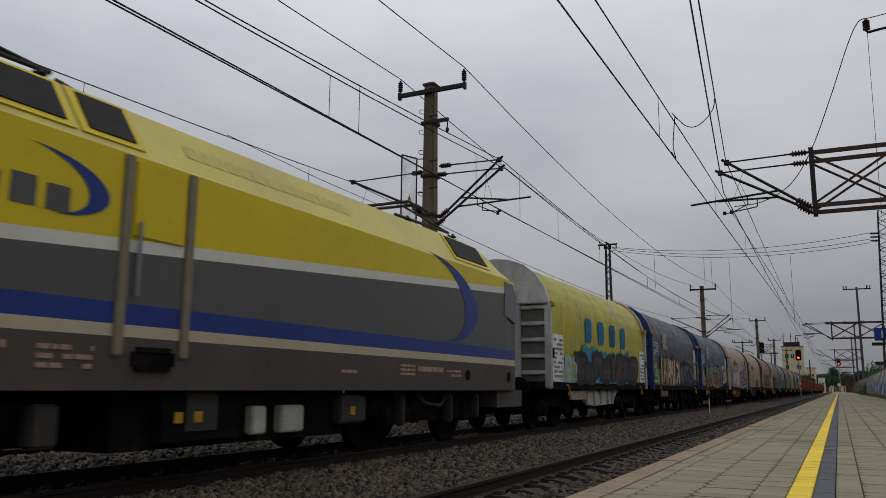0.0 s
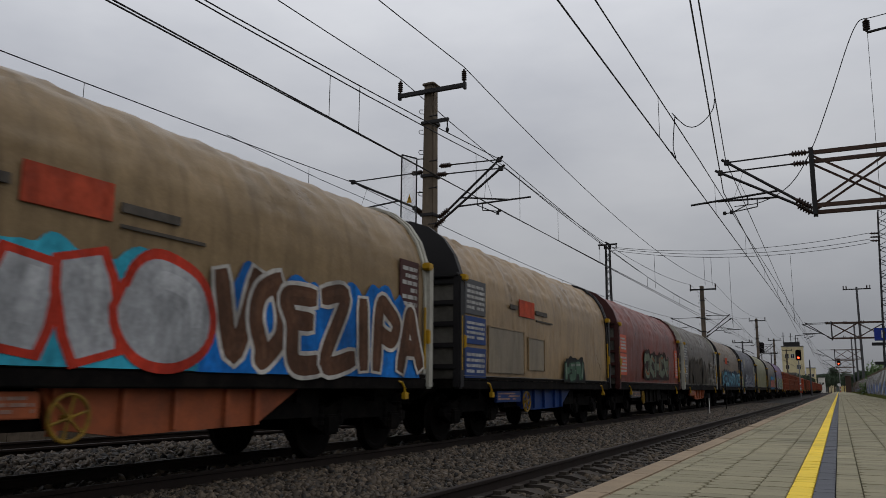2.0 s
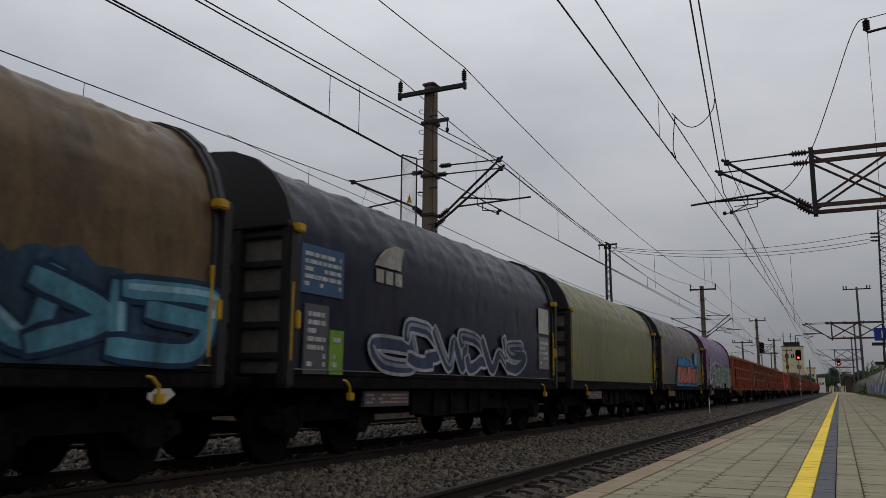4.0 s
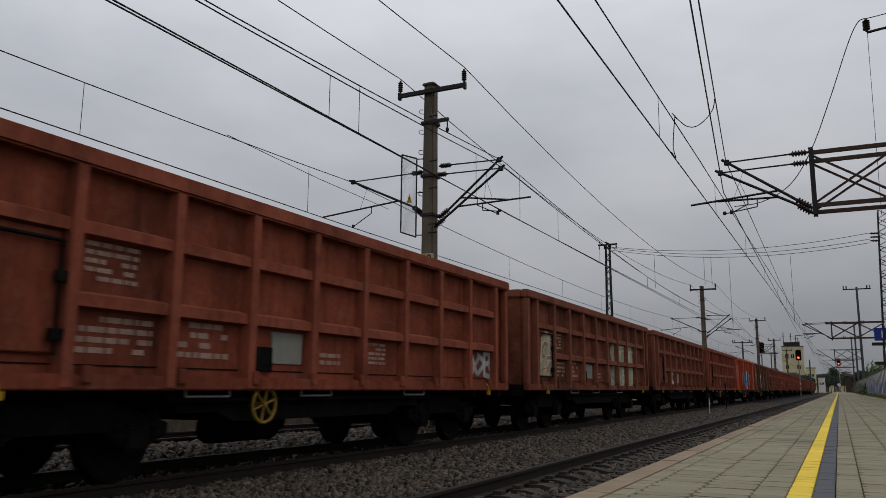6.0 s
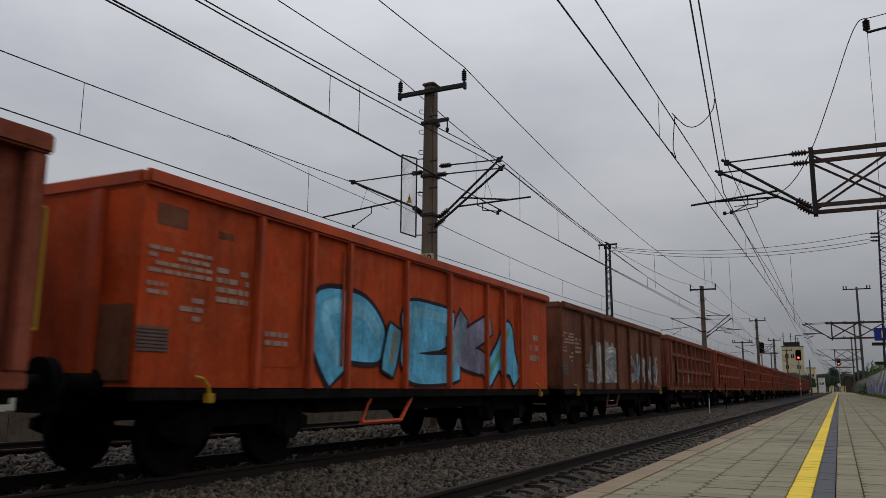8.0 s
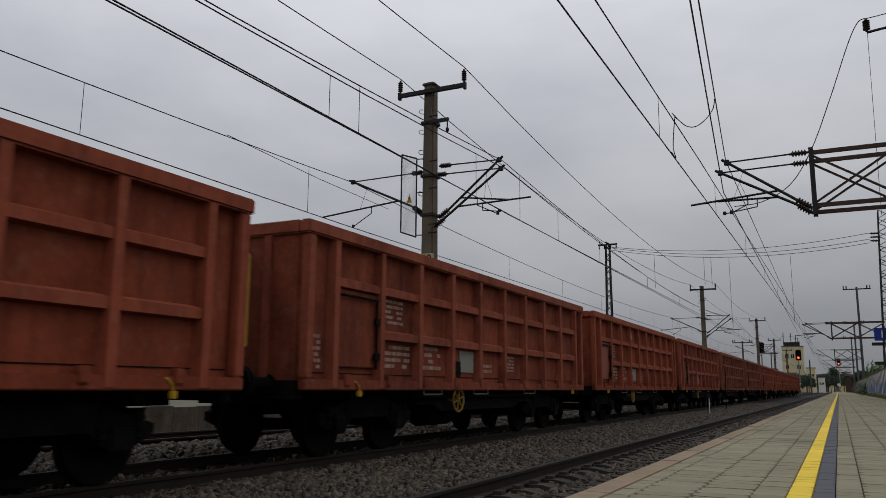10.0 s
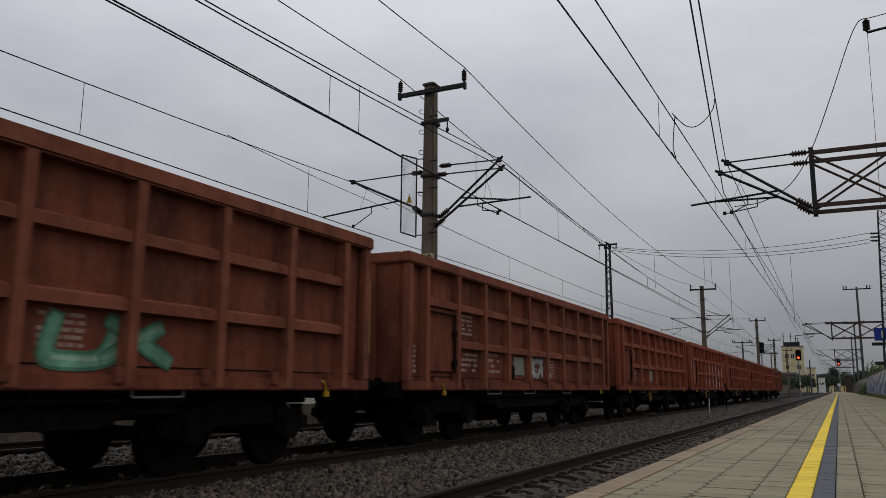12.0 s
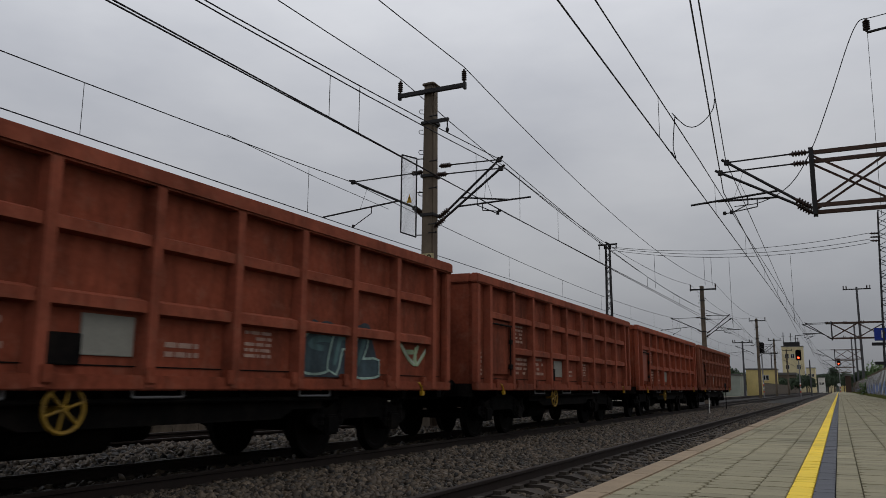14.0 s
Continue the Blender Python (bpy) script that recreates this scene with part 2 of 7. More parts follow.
# ---- ground and tracks ----
bm = bmesh.new()
v = [bm.verts.new(p) for p in ((-2500, -600, -0.62), (2500, -600, -0.62), (2500, 4000, -0.62), (-2500, 4000, -0.62))]
bm.faces.new(v)
solid("ground", bm, M_ground, "flat brown gravelly railway ground with sparse weeds", "ground", "structure")

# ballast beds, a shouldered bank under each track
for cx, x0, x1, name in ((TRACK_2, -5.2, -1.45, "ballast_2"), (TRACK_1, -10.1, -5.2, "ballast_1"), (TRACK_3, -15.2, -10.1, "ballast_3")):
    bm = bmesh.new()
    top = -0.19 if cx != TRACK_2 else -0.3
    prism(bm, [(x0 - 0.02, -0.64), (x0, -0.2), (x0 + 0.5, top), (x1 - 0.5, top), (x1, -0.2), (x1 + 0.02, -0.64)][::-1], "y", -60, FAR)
    solid(name, bm, M_shade_bed if cx != TRACK_2 else M_ballast_dark, "bank of grey brown crushed stone ballast under the track", "ballast", "structure")


def stones(name, x0, x1, y0, y1, z, count, size, seed, label, heap=0.0):
    """Loose crushed stones strewn over a strip, denser towards y0; one joined mesh."""
    rng = np.random.default_rng(seed)
    u = rng.random(count)
    y = y0 + (y1 - y0) * u ** 1.8
    x = x0 + (x1 - x0) * rng.random(count)
    base = np.array([(-1, -1, -1), (1, -1, -1), (1, 1, -1), (-1, 1, -1), (-1, -1, 1), (1, -1, 1), (1, 1, 1), (-1, 1, 1)], float) * 0.5
    pts = base[None] * (1 + 0.55 * (rng.random((count, 8, 3)) - 0.5))
    s = size * (0.55 + 0.9 * rng.random((count, 1, 1))) * (1 + u[:, None, None] * 0.6)
    pts = pts * s * (0.6 + 0.8 * rng.random((count, 1, 3)))
    q = rng.normal(size=(count, 4))
    q /= np.linalg.norm(q, axis=1)[:, None]
    w, a, b, c = q.T
    R = np.stack([np.stack([1 - 2 * (b * b + c * c), 2 * (a * b - c * w), 2 * (a * c + b * w)], -1),
                  np.stack([2 * (a * b + c * w), 1 - 2 * (a * a + c * c), 2 * (b * c - a * w)], -1),
                  np.stack([2 * (a * c - b * w), 2 * (b * c + a * w), 1 - 2 * (a * a + b * b)], -1)], 1)
    pts = np.einsum("nij,nkj->nki", R, pts)
    hump = heap * np.sin(np.pi * (x - x0) / (x1 - x0))
    pts += np.stack([x, y, z + hump + 0.07 * (rng.random(count) - 0.5)], -1)[:, None]
    quad = np.array([(0, 3, 2, 1), (4, 5, 6, 7), (0, 1, 5, 4), (1, 2, 6, 5), (2, 3, 7, 6), (3, 0, 4, 7)])
    f = (np.arange(count)[:, None, None] * 8 + quad[None]).reshape(-1, 4)
    me = bpy.data.meshes.new(name)
    me.vertices.add(count * 8)
    me.vertices.foreach_set("co", pts.reshape(-1))
    me.loops.add(f.size)
    me.loops.foreach_set("vertex_index", f.reshape(-1).astype(np.int32))
    me.polygons.add(len(f))
    me.polygons.foreach_set("loop_start", np.arange(0, f.size, 4, dtype=np.int32))
    me.update(calc_edges=True)
    me.validate()
    me.materials.append(M_ballast)
    return tagged(new(name, me), label, "ballast", "", "stuff")


stones("ballast_stones", -6.66, -3.8, 1.5, 70, -0.15, 104000, 0.04, 1, "loose crushed grey brown ballast stones between the two tracks", heap=0.05)
stones("ballast_stones", -8.35, -7.1, -8, 45, -0.2, 12000, 0.05, 2, "crushed ballast stones between the rails of the train's track")
stones("ballast_stones", -11.85, -8.7, 3.5, 60, -0.14, 20000, 0.052, 3, "crushed ballast stones beside the far track", heap=0.05)
stones("ballast_stones", -3.6, -1.6, 3, 40, -0.255, 10000, 0.045, 4, "dark oily ballast stones beside the platform")


def rail_profile():
    return [(-0.07, -0.172), (0.07, -0.172), (0.07, -0.158), (0.012, -0.14), (0.01, -0.05), (0.036, -0.038), (0.036, -0.006), (0.028, 0.0),
            (-0.028, 0.0), (-0.036, -0.006), (-0.036, -0.038), (-0.01, -0.05), (-0.012, -0.14), (-0.07, -0.158)]


def track(name, cx, label, n_sleepers, y0, zrail=0.0):
    t = thing(name, label, "railway track", kind="structure", m=pose(cx, 0, 0))
    for side in (-1, 1):
        bm = bmesh.new()
        prism(bm, [(side * 0.7535 + a, b) for a, b in rail_profile()], "y", -60, FAR)
        bm.normal_update()
        for f in bm.faces:
            if f.normal.z > 0.9 and f.calc_center_median().z > -0.01:
                f.material_index = 1
        me = finish("rail", bm, M_rail, M_railtop)
        part("rail", me, None, t, "rusty steel rail with a polished head")
    bm = bmesh.new()
    prism(bm, [(-1.3, -0.40), (1.3, -0.40), (1.3, -0.205), (1.0, -0.177), (0.5, -0.177), (0.3, -0.215), (-0.3, -0.215), (-0.5, -0.177), (-1.0, -0.177), (-1.3, -0.205)], "y", -0.13, 0.13)
    for sx in (-0.87, -0.64, 0.64, 0.87):
        box(bm, sx - 0.05, sx + 0.05, -0.07, 0.07, -0.176, -0.135)
    me = finish("sleeper", bm, M_sleeper)
    for i in range(n_sleepers):
        s = part("sleeper", me, None, t)
        s.matrix_basis = pose(0, y0 + 0.6 * i, 0, 0, 0, random.uniform(-0.6, 0.6))
    for i in range(1, 36):
        s = part("sleeper", me, None, t)
        s.matrix_basis = pose(0, y0 - 0.6 * i, 0, 0, 0, 0.4 * math.sin(7.3 * i))
    return t


track("track_2", TRACK_2, "platform track with worn rails on concrete sleepers", 150, 1.5)
track("track_1", TRACK_1, "main track under the train with dark rails", 150, 1.5)
track("track_3", TRACK_3, "far track behind the train", 110, 4.0)

# ---- platform ----
bm = bmesh.new()
box(bm, PLAT_EDGE + 0.06, PLAT_BACK, -30, 330, -0.62, PLAT_Z - 0.045)
platform = solid("platform", bm, M_joint, "long low platform paved with grey concrete blocks", "platform", "structure")
bm = bmesh.new()
bevel_box(bm, PLAT_EDGE, PLAT_EDGE + 0.152, 0.004, 0.996, PLAT_Z - 0.16, PLAT_Z + 0.004, 0.008)
edge_me = finish("edge_slab", bm, M_plat_slab)
for i in range(-30, 230):
    s = part("edge_slab", edge_me, None, platform, "worn reddish concrete edge slab" if i == 3 else "")
    s.matrix_basis = pose(random.uniform(-0.004, 0.004), i, random.uniform(-0.003, 0.002))


def paver_mesh(name, w, d, cut, material, h=0.05):
    """A block with its corners cut, so that small gaps stay open where four meet."""
    a, b = w / 2 - 0.0018, d / 2 - 0.0007
    ring = [(-a + cut, -b), (a - cut, -b), (a, -b + cut), (a, b - cut), (a - cut, b), (-a + cut, b), (-a, b - cut), (-a, -b + cut)]
    n = len(ring)
    e = 0.0025
    lo = [(x, y, -h) for x, y in ring]
    mid = [(x, y, -0.005) for x, y in ring]
    hi = [(x * (1 - e / a), y * (1 - 0.15 * e / b), 0) for x, y in ring]
    faces = [(i, (i + 1) % n, n + (i + 1) % n, n + i) for i in range(n)] + [(n + i, n + (i + 1) % n, 2 * n + (i + 1) % n, 2 * n + i) for i in range(n)] + [tuple(range(2 * n, 3 * n))]
    return lo + mid + hi, faces


PD = 0.132
# courses across the platform: grey, the yellow line, the dark guide strip, grey again
def course(x0, x1, kind):
    return ((x0 + x1) / 2, round(x1 - x0, 4), kind)


courses = [course(-1.044, -0.947, "paver"), course(-0.947, -0.686, "paver"), course(-0.686, -0.425, "paver"), course(-0.425, -0.268, "paver"),
           course(-0.268, -0.155, "yellow"), course(-0.155, -0.053, "dark"), course(-0.053, 0.074, "paver")]
left = 0.074
courses += [course(left + 0.261 * k, left + 0.261 * (k + 1), "paver") for k in range(int((PLAT_BACK - left) / 0.261))]
KINDS = {"paver": M_paver, "yellow": M_yellow, "dark": M_blue_strip}
shape = {w: paver_mesh("paver", w, PD, 0.029 if w > 0.2 else 0.015, None) for w in {c[1] for c in courses}}
near_me = {(k, w): raw_mesh("paver", *shape[w], KINDS[k]) for _, w, k in courses}
joined = {k: ([], []) for k in KINDS}
N_ROWS = 800
for ci, (c, w, kind) in enumerate(courses):
    verts, faces = shape[w]
    for r in range(N_ROWS):
        y = 3.0 + PD * r + (PD / 2 if ci % 2 else 0)
        dz = random.uniform(-0.0016, 0.0016)
        if r < 30 and -1.1 < c < 1.0:
            ob = part("paver", near_me[(kind, w)], None, platform)
            ob.matrix_basis = pose(c, y, PLAT_Z + dz, random.uniform(-0.4, 0.4), random.uniform(-0.5, 0.5), 0)
        elif r < 380 or r % 2 == 0:
            vs, fs = joined[kind]
            k = len(vs)
            st = 1 if r < 380 else 2
            vs.extend((px + c, py * st + y, pz + PLAT_Z + dz) for px, py, pz in verts)
            fs.extend(tuple(k + i for i in f) for f in faces)
    vs, fs = joined[kind]
    for r in range(-90, 0):
        y = 3.0 + PD * r + (PD / 2 if ci % 2 else 0)
        k = len(vs)
        dz = 0.002 * math.sin(12.9 * r + 4.1 * ci)
        vs.extend((px + c, py + y, pz + PLAT_Z + dz) for px, py, pz in verts)
        fs.extend(tuple(k + i for i in f) for f in faces)
    for ya, yb in ((3.0 + PD * N_ROWS, 330), (-30, 2.92 - PD * 90)):
        k = len(vs)
        h = w / 2 - 0.003
        vs.extend([(c - h, ya, PLAT_Z), (c + h, ya, PLAT_Z), (c + h, yb, PLAT_Z), (c - h, yb, PLAT_Z)])
        fs.append((k, k + 1, k + 2, k + 3))
for kind, m, lab in (("paver", M_paver, "grey concrete paving blocks"), ("yellow", M_yellow, "yellow safety line of paving blocks"), ("dark", M_blue_strip, "dark blue grey guide strip")):
    ob = part("paving", raw_mesh("paving", *joined[kind], m), None, platform, lab)
    tagged(ob, kind="stuff")

# ---- overhead line: masts, cantilevers, wires ----
Y1, Y2, Y3 = 19.76, 72.0, 121.0


def concrete_mast(x, y, top, arms=True, group="concrete masts"):
    """Square tapered concrete mast with a cap, a cross arm for the feeders and climbing loops."""
    t = thing("catenary_mast", "tall weathered square concrete catenary mast with steel fittings", "mast", group, pose(x, y, 0))
    bm = bmesh.new()
    a, b = 0.21, 0.155
    lo = [bm.verts.new((sx * a, sy * a, -0.63)) for sx, sy in ((-1, -1), (1, -1), (1, 1), (-1, 1))]
    hi = [bm.verts.new((sx * b, sy * b, top)) for sx, sy in ((-1, -1), (1, -1), (1, 1), (-1, 1))]
    for i in range(4):
        bm.faces.new((lo[i], lo[(i + 1) % 4], hi[(i + 1) % 4], hi[i]))
    bm.faces.new(hi)
    bmesh.ops.bevel(bm, geom=[e for e in bm.edges if abs(e.verts[0].co.z - e.verts[1].co.z) > 1], offset=0.03, segments=2, affect="EDGES")
    part("shaft", bm, M_concrete, t)
    bm = bmesh.new()
    bevel_box(bm, -0.2, 0.2, -0.2, 0.2, top, top + 0.07, 0.02)
    bevel_box(bm, -0.11, 0.11, -0.11, 0.11, top + 0.07, top + 0.12, 0.02)
    part("cap", bm, M_concrete, t)
    if arms:
        bm = bmesh.new()
        bevel_box(bm, -0.97, 1.22, -0.26, -0.165, top - 0.28, top - 0.15, 0.01)
        for ax in (-0.94, 1.19):
            bevel_box(bm, ax - 0.04, ax + 0.04, -0.27, -0.15, top - 0.34, top - 0.12, 0.01)
        part("cross_arm", bm, M_steel, t, "dark steel cross arm")
        for ax in (-0.92, 1.17):
            bm = bmesh.new()
            insulator(bm, (ax, -0.21, top - 0.13), (ax, -0.21, top + 0.27), 0.075, 5)
            part("insulator", bm, M_insul, t, "brown porcelain insulator", smooth=False)
    # climbing loops
    for k in range(5):
        bm = bmesh.new()
        z = top - 0.85 - k * 0.62
        pts = [(-0.16, -0.1, z), (-0.3, -0.1, z + 0.03), (-0.34, -0.1, z + 0.1), (-0.3, -0.1, z + 0.15), (-0.2, -0.1, z + 0.13)]
        path_tube(bm, pts, 0.011, 6)
        part("step_loop", bm, M_steel, t)
    # collars
    for z in (top - 1.15, top - 2.75, top - 3.9):
        bm = bmesh.new()
        bevel_box(bm, -0.215, 0.215, -0.215, 0.215, z - 0.045, z + 0.045, 0.01)
        part("collar", bm, M_steel, t)
    # through bolts and clamps that stand out on the track side
    for z in (top - 1.0, top - 2.35, top - 3.15, top - 4.2, top - 4.45):
        bm = bmesh.new()
        tube(bm, (0.08, -0.24, z), (0.34, -0.24, z), 0.018, 6)
        lathe(bm, (0.3, -0.24, z), (0.36, -0.24, z), [(0, 0.035), (0.03, 0.035)], 6)
        part("clamp_bolt", bm, M_steel, t)
    return t


def cantilever(x0, y, z_top, z_low, reach, label, z_con=5.75, over=0.6, z_reg=0.34):
    """Insulated hinged cantilever from a mast face at x0: stay, diagonal tube, registration tube and steady arm. reach < 0 goes left."""
    s = 1 if reach > 0 else -1
    t = thing("cantilever", label, "cantilever", "cantilevers", pose(x0, y, 0))
    r = abs(reach)
    tip = Vector((s * r, 0, z_top - 0.03))
    bm = bmesh.new()
    insulator(bm, (0, 0, z_top), (s * 0.42, 0, z_top), 0.075, 5)
    part("insulator", bm, M_insul, t, "brown ribbed porcelain insulator")
    bm = bmesh.new()
    insulator(bm, (0, 0, z_low), (s * 0.36, 0, z_low + 0.26), 0.085, 5)
    part("insulator", bm, M_insul, t, "brown ribbed porcelain insulator")
    bm = bmesh.new()
    tube(bm, (s * 0.42, 0, z_top), tip, 0.02)
    part("stay", bm, M_steel, t)
    bm = bmesh.new()
    d0 = Vector((s * 0.36, 0, z_low + 0.26))
    tube(bm, d0, tip + (tip - d0).normalized() * 0.14, 0.034, 10)
    bevel_box(bm, tip.x - 0.06, tip.x + 0.06, -0.05, 0.05, tip.z - 0.07, tip.z + 0.06, 0.01)
    part("diagonal_tube", bm, M_steel, t)
    mid = d0.lerp(tip, 0.22)
    bm = bmesh.new()
    end = Vector((s * (r + over), 0, z_con + z_reg))
    tube(bm, mid, end, 0.026, 8)
    tube(bm, mid.lerp(end, 0.5), d0.lerp(tip, 0.75), 0.005, 5)
    part("registration_tube", bm, M_steel, t)
    bm = bmesh.new()
    a = mid.lerp(end, 0.35)
    drop = a + Vector((0, 0, -0.2))
    tube(bm, a, drop, 0.014, 6)
    tube(bm, drop, (s * (r - 0.05) , 0, z_con + 0.03), 0.014, 6)
    bevel_box(bm, s * (r - 0.05) - 0.04, s * (r - 0.05) + 0.04, -0.02, 0.02, z_con, z_con + 0.09, 0.008)
    part("steady_arm", bm, M_steel, t)
    return t


mast_a = concrete_mast(-10.2, Y1, 9.78)
mast_b = concrete_mast(-10.2, Y2, 9.85)
mast_c = concrete_mast(-9.9, Y3, 10.9)
concrete_mast(-10.6, 165, 10.6)
concrete_mast(-10.8, 210, 10.6)
for yy, dz in ((Y1, 0.0), (Y2, 0.0), (Y3, 0.0)):
    cantilever(-9.98, yy - 0.14, 7.02, 5.5, 2.04, "black cantilever of insulated tubes carrying the wires over the train", over=0.86)
    cantilever(-9.98, yy + 0.14, 7.36, 5.82, 1.88, "second black cantilever of insulated tubes carrying the wires over the train", over=0.28, z_reg=0.4)
    cantilever(-10.42, yy, 7.2, 5.95, -2.42, "black cantilever of insulated tubes over the far track", over=1.06, z_reg=0.42)

# bracket with a hanging clevis near the head of the nearest mast
t = thing("feeder_bracket", "short steel bracket with a hanging clevis on the mast", "bracket", m=pose(-10.04, Y1 - 0.2, 8.62))
bm = bmesh.new()
box(bm, 0, 0.52, -0.04, 0.04, -0.05, 0.05)
part("arm", bm, M_steel, t)
bm = bmesh.new()
tube(bm, (0.48, 0, -0.04), (0.48, 0, -0.24), 0.02)
lathe(bm, (0.48, 0, -0.24), (0.48, 0, -0.4), [(0, 0.02), (0.03, 0.05), (0.1, 0.05), (0.15, 0.02)], 8)
part("clevis", bm, M_steel, t)

# wire guard panel on the mast
t = thing("guard_panel", "framed wire mesh guard panel with a yellow warning sign", "guard", m=pose(-10.42, Y1 - 0.2, 6.55))
bm = bmesh.new()
for a, b in (((-0.62, 0, 1.2), (-0.12, 0, 1.02)), ((-0.62, 0, -1.12), (-0.12, 0, -1.3)), ((-0.62, 0, 1.2), (-0.62, 0, -1.12)), ((-0.12, 0, 1.02), (-0.12, 0, -1.3))):
    tube(bm, a, b, 0.022, 6)
for z in (1.0, -1.25, 0.0):
    tube(bm, (-0.12, 0, z), (0.3, 0.1, z), 0.016, 6)
part("frame", bm, M_steel, t)
bm = bmesh.new()
for i in range(1, 16):
    tube(bm, (-0.62 + i * 0.0313, 0, 1.19 - i * 0.011), (-0.62 + i * 0.0313, 0, -1.13 - i * 0.011), 0.0022, 4, cap=False)
for i in range(1, 60):
    tube(bm, (-0.62, 0, 1.2 - i * 0.039), (-0.12, 0, 1.02 - i * 0.039), 0.0022, 4, cap=False)
part("wire_mesh", bm, M_galv, t)
bm = bmesh.new()
prism(bm, [(-0.42, -0.28), (-0.25, -0.28), (-0.335, -0.02)], "y", -0.03, -0.022)
part("warning_sign", bm, M_yel_part, t, "yellow triangular warning sign")
bm = bmesh.new()
prism(bm, [(-0.345, -0.1), (-0.32, -0.13), (-0.335, -0.15), (-0.325, -0.21), (-0.36, -0.15), (-0.34, -0.14)], "y", -0.034, -0.031)
part("warning_mark", bm, M_black, t)


def lettering(body, size, name, material, parent, m, label=""):
    """Flat upright characters as one thin mesh part."""
    cu = bpy.data.curves.new(name, "FONT")
    cu.body, cu.size, cu.extrude, cu.align_x = body, size, 0.006, "CENTER"
    tmp = new(name, cu)
    me = bpy.data.meshes.new_from_object(tmp.evaluated_get(bpy.context.evaluated_depsgraph_get()))
    bpy.data.objects.remove(tmp)
    me.materials.clear()
    me.materials.append(material)
    ob = part(name, me, None, parent, label)
    ob.matrix_basis = m
    return ob


# number plate strapped to the nearest mast
t = thing("number_plate", "small cream plate with black figures strapped to the mast", "plate", m=pose(-10.16, Y1 - 0.225, 4.6))
bm = bmesh.new()
bevel_box(bm, -0.2, 0.2, -0.03, 0.03, -0.14, 0.14, 0.008)
part("board", bm, M_creamplate, t)
lettering("10", 0.3, "number", M_black, t, pose(0, -0.037, -0.1, 90, 0, 0), "black figures one and zero")


def lattice_mast(x, y, top, label, w0=0.62, w1=0.34):
    """Four angle legs with zigzag bracing and a head with insulators."""
    t = thing("lattice_mast", label, "mast", "lattice masts", pose(x, y, 0))
    for sx, sy in ((-1, -1), (1, -1), (1, 1), (-1, 1)):
        bm = bmesh.new()
        tube(bm, (sx * w0 / 2, sy * w0 / 2, -0.63), (sx * w1 / 2, sy * w1 / 2, top), 0.065, 4)
        part("leg", bm, M_steel, t)
    n = int(top / 0.55)
    for face in range(4):
        bm = bmesh.new()
        for i in range(n):
            za, zb = top * i / n, top * (i + 1) / n
            wa, wb = (w0 + (w1 - w0) * za / top) / 2, (w0 + (w1 - w0) * zb / top) / 2
            sg = 1 if i % 2 else -1
            a, b = (sg * wa, -wa, za), (-sg * wb, -wb, zb)
            rot = Matrix.Rotation(face * math.pi / 2, 3, "Z")
            tube(bm, rot @ Vector(a), rot @ Vector(b), 0.036, 4, cap=False)
        part("bracing", bm, M_steel, t)
    return t


lm = lattice_mast(-18.45, Y2, 14.2, "tall dark lattice steel mast beyond the tracks")
bm = bmesh.new()
box(bm, -0.9, 0.9, -0.08, 0.08, 14.2, 14.34)
box(bm, -0.08, 0.08, -0.7, 0.7, 14.34, 14.44)
for sx in (-0.8, -0.3, 0.3, 0.8):
    insulator(bm, (sx, 0, 14.2), (sx, 0, 13.85), 0.07, 3)
part("head", bm, M_steel, lm)
rm = lattice_mast(4.25, Y2, 15.4, "tall dark lattice steel mast behind the platform", 2.0, 0.84)
bm = bmesh.new()
for z in (13.6, 13.9, 14.2):
    insulator(bm, (-0.45, -0.45, z - 0.7), (-1.15, -0.3, z - 0.65), 0.1, 5)
part("insulator", bm, M_insul, rm)


def portal_beam(y, x0, x1, mast_x, label):
    """Two-sided lattice beam over the platform that carries the platform track's cantilevers."""
    t = thing("catenary_beam", label, "beam", "catenary beams", pose(0, y, 0))
    z0, z1 = 5.18, 6.43
    for yy in (-0.18, 0.62):
        for z in (z0, z1):
            bm = bmesh.new()
            box(bm, x0, x1, yy - 0.04, yy + 0.04, z - 0.045, z + 0.045)
            part("chord", bm, M_rusty, t)
        bm = bmesh.new()
        n = max(2, int((x1 - x0) / 1.75))
        for i in range(n):
            xa, xb = x0 + (x1 - x0) * i / n, x0 + (x1 - x0) * (i + 1) / n
            tube(bm, (xa, yy, z1 - 0.06), (xb, yy, z0 + 0.06), 0.035, 4, cap=False)
            tube(bm, (xa, yy + 0.05, z0 + 0.06), (xb, yy + 0.05, z1 - 0.06), 0.035, 4, cap=False)
        part("bracing", bm, M_rusty, t)
    bm = bmesh.new()
    box(bm, x0 - 0.05, x0 + 0.05, -0.24, -0.16, z0 - 0.2, z1 + 0.12)
    part("end_post", bm, M_steel, t)
    bm = bmesh.new()
    box(bm, x0 - 0.05, x0 + 0.05, 0.58, 0.66, z0 - 0.1, z1 + 0.1)
    part("end_post", bm, M_steel, t)
    for z in (z0, z1):
        bm = bmesh.new()
        box(bm, x0 - 0.045, x0 + 0.045, -0.16, 0.58, z - 0.035, z + 0.035)
        part("cross_tie", bm, M_rusty, t)
    return t


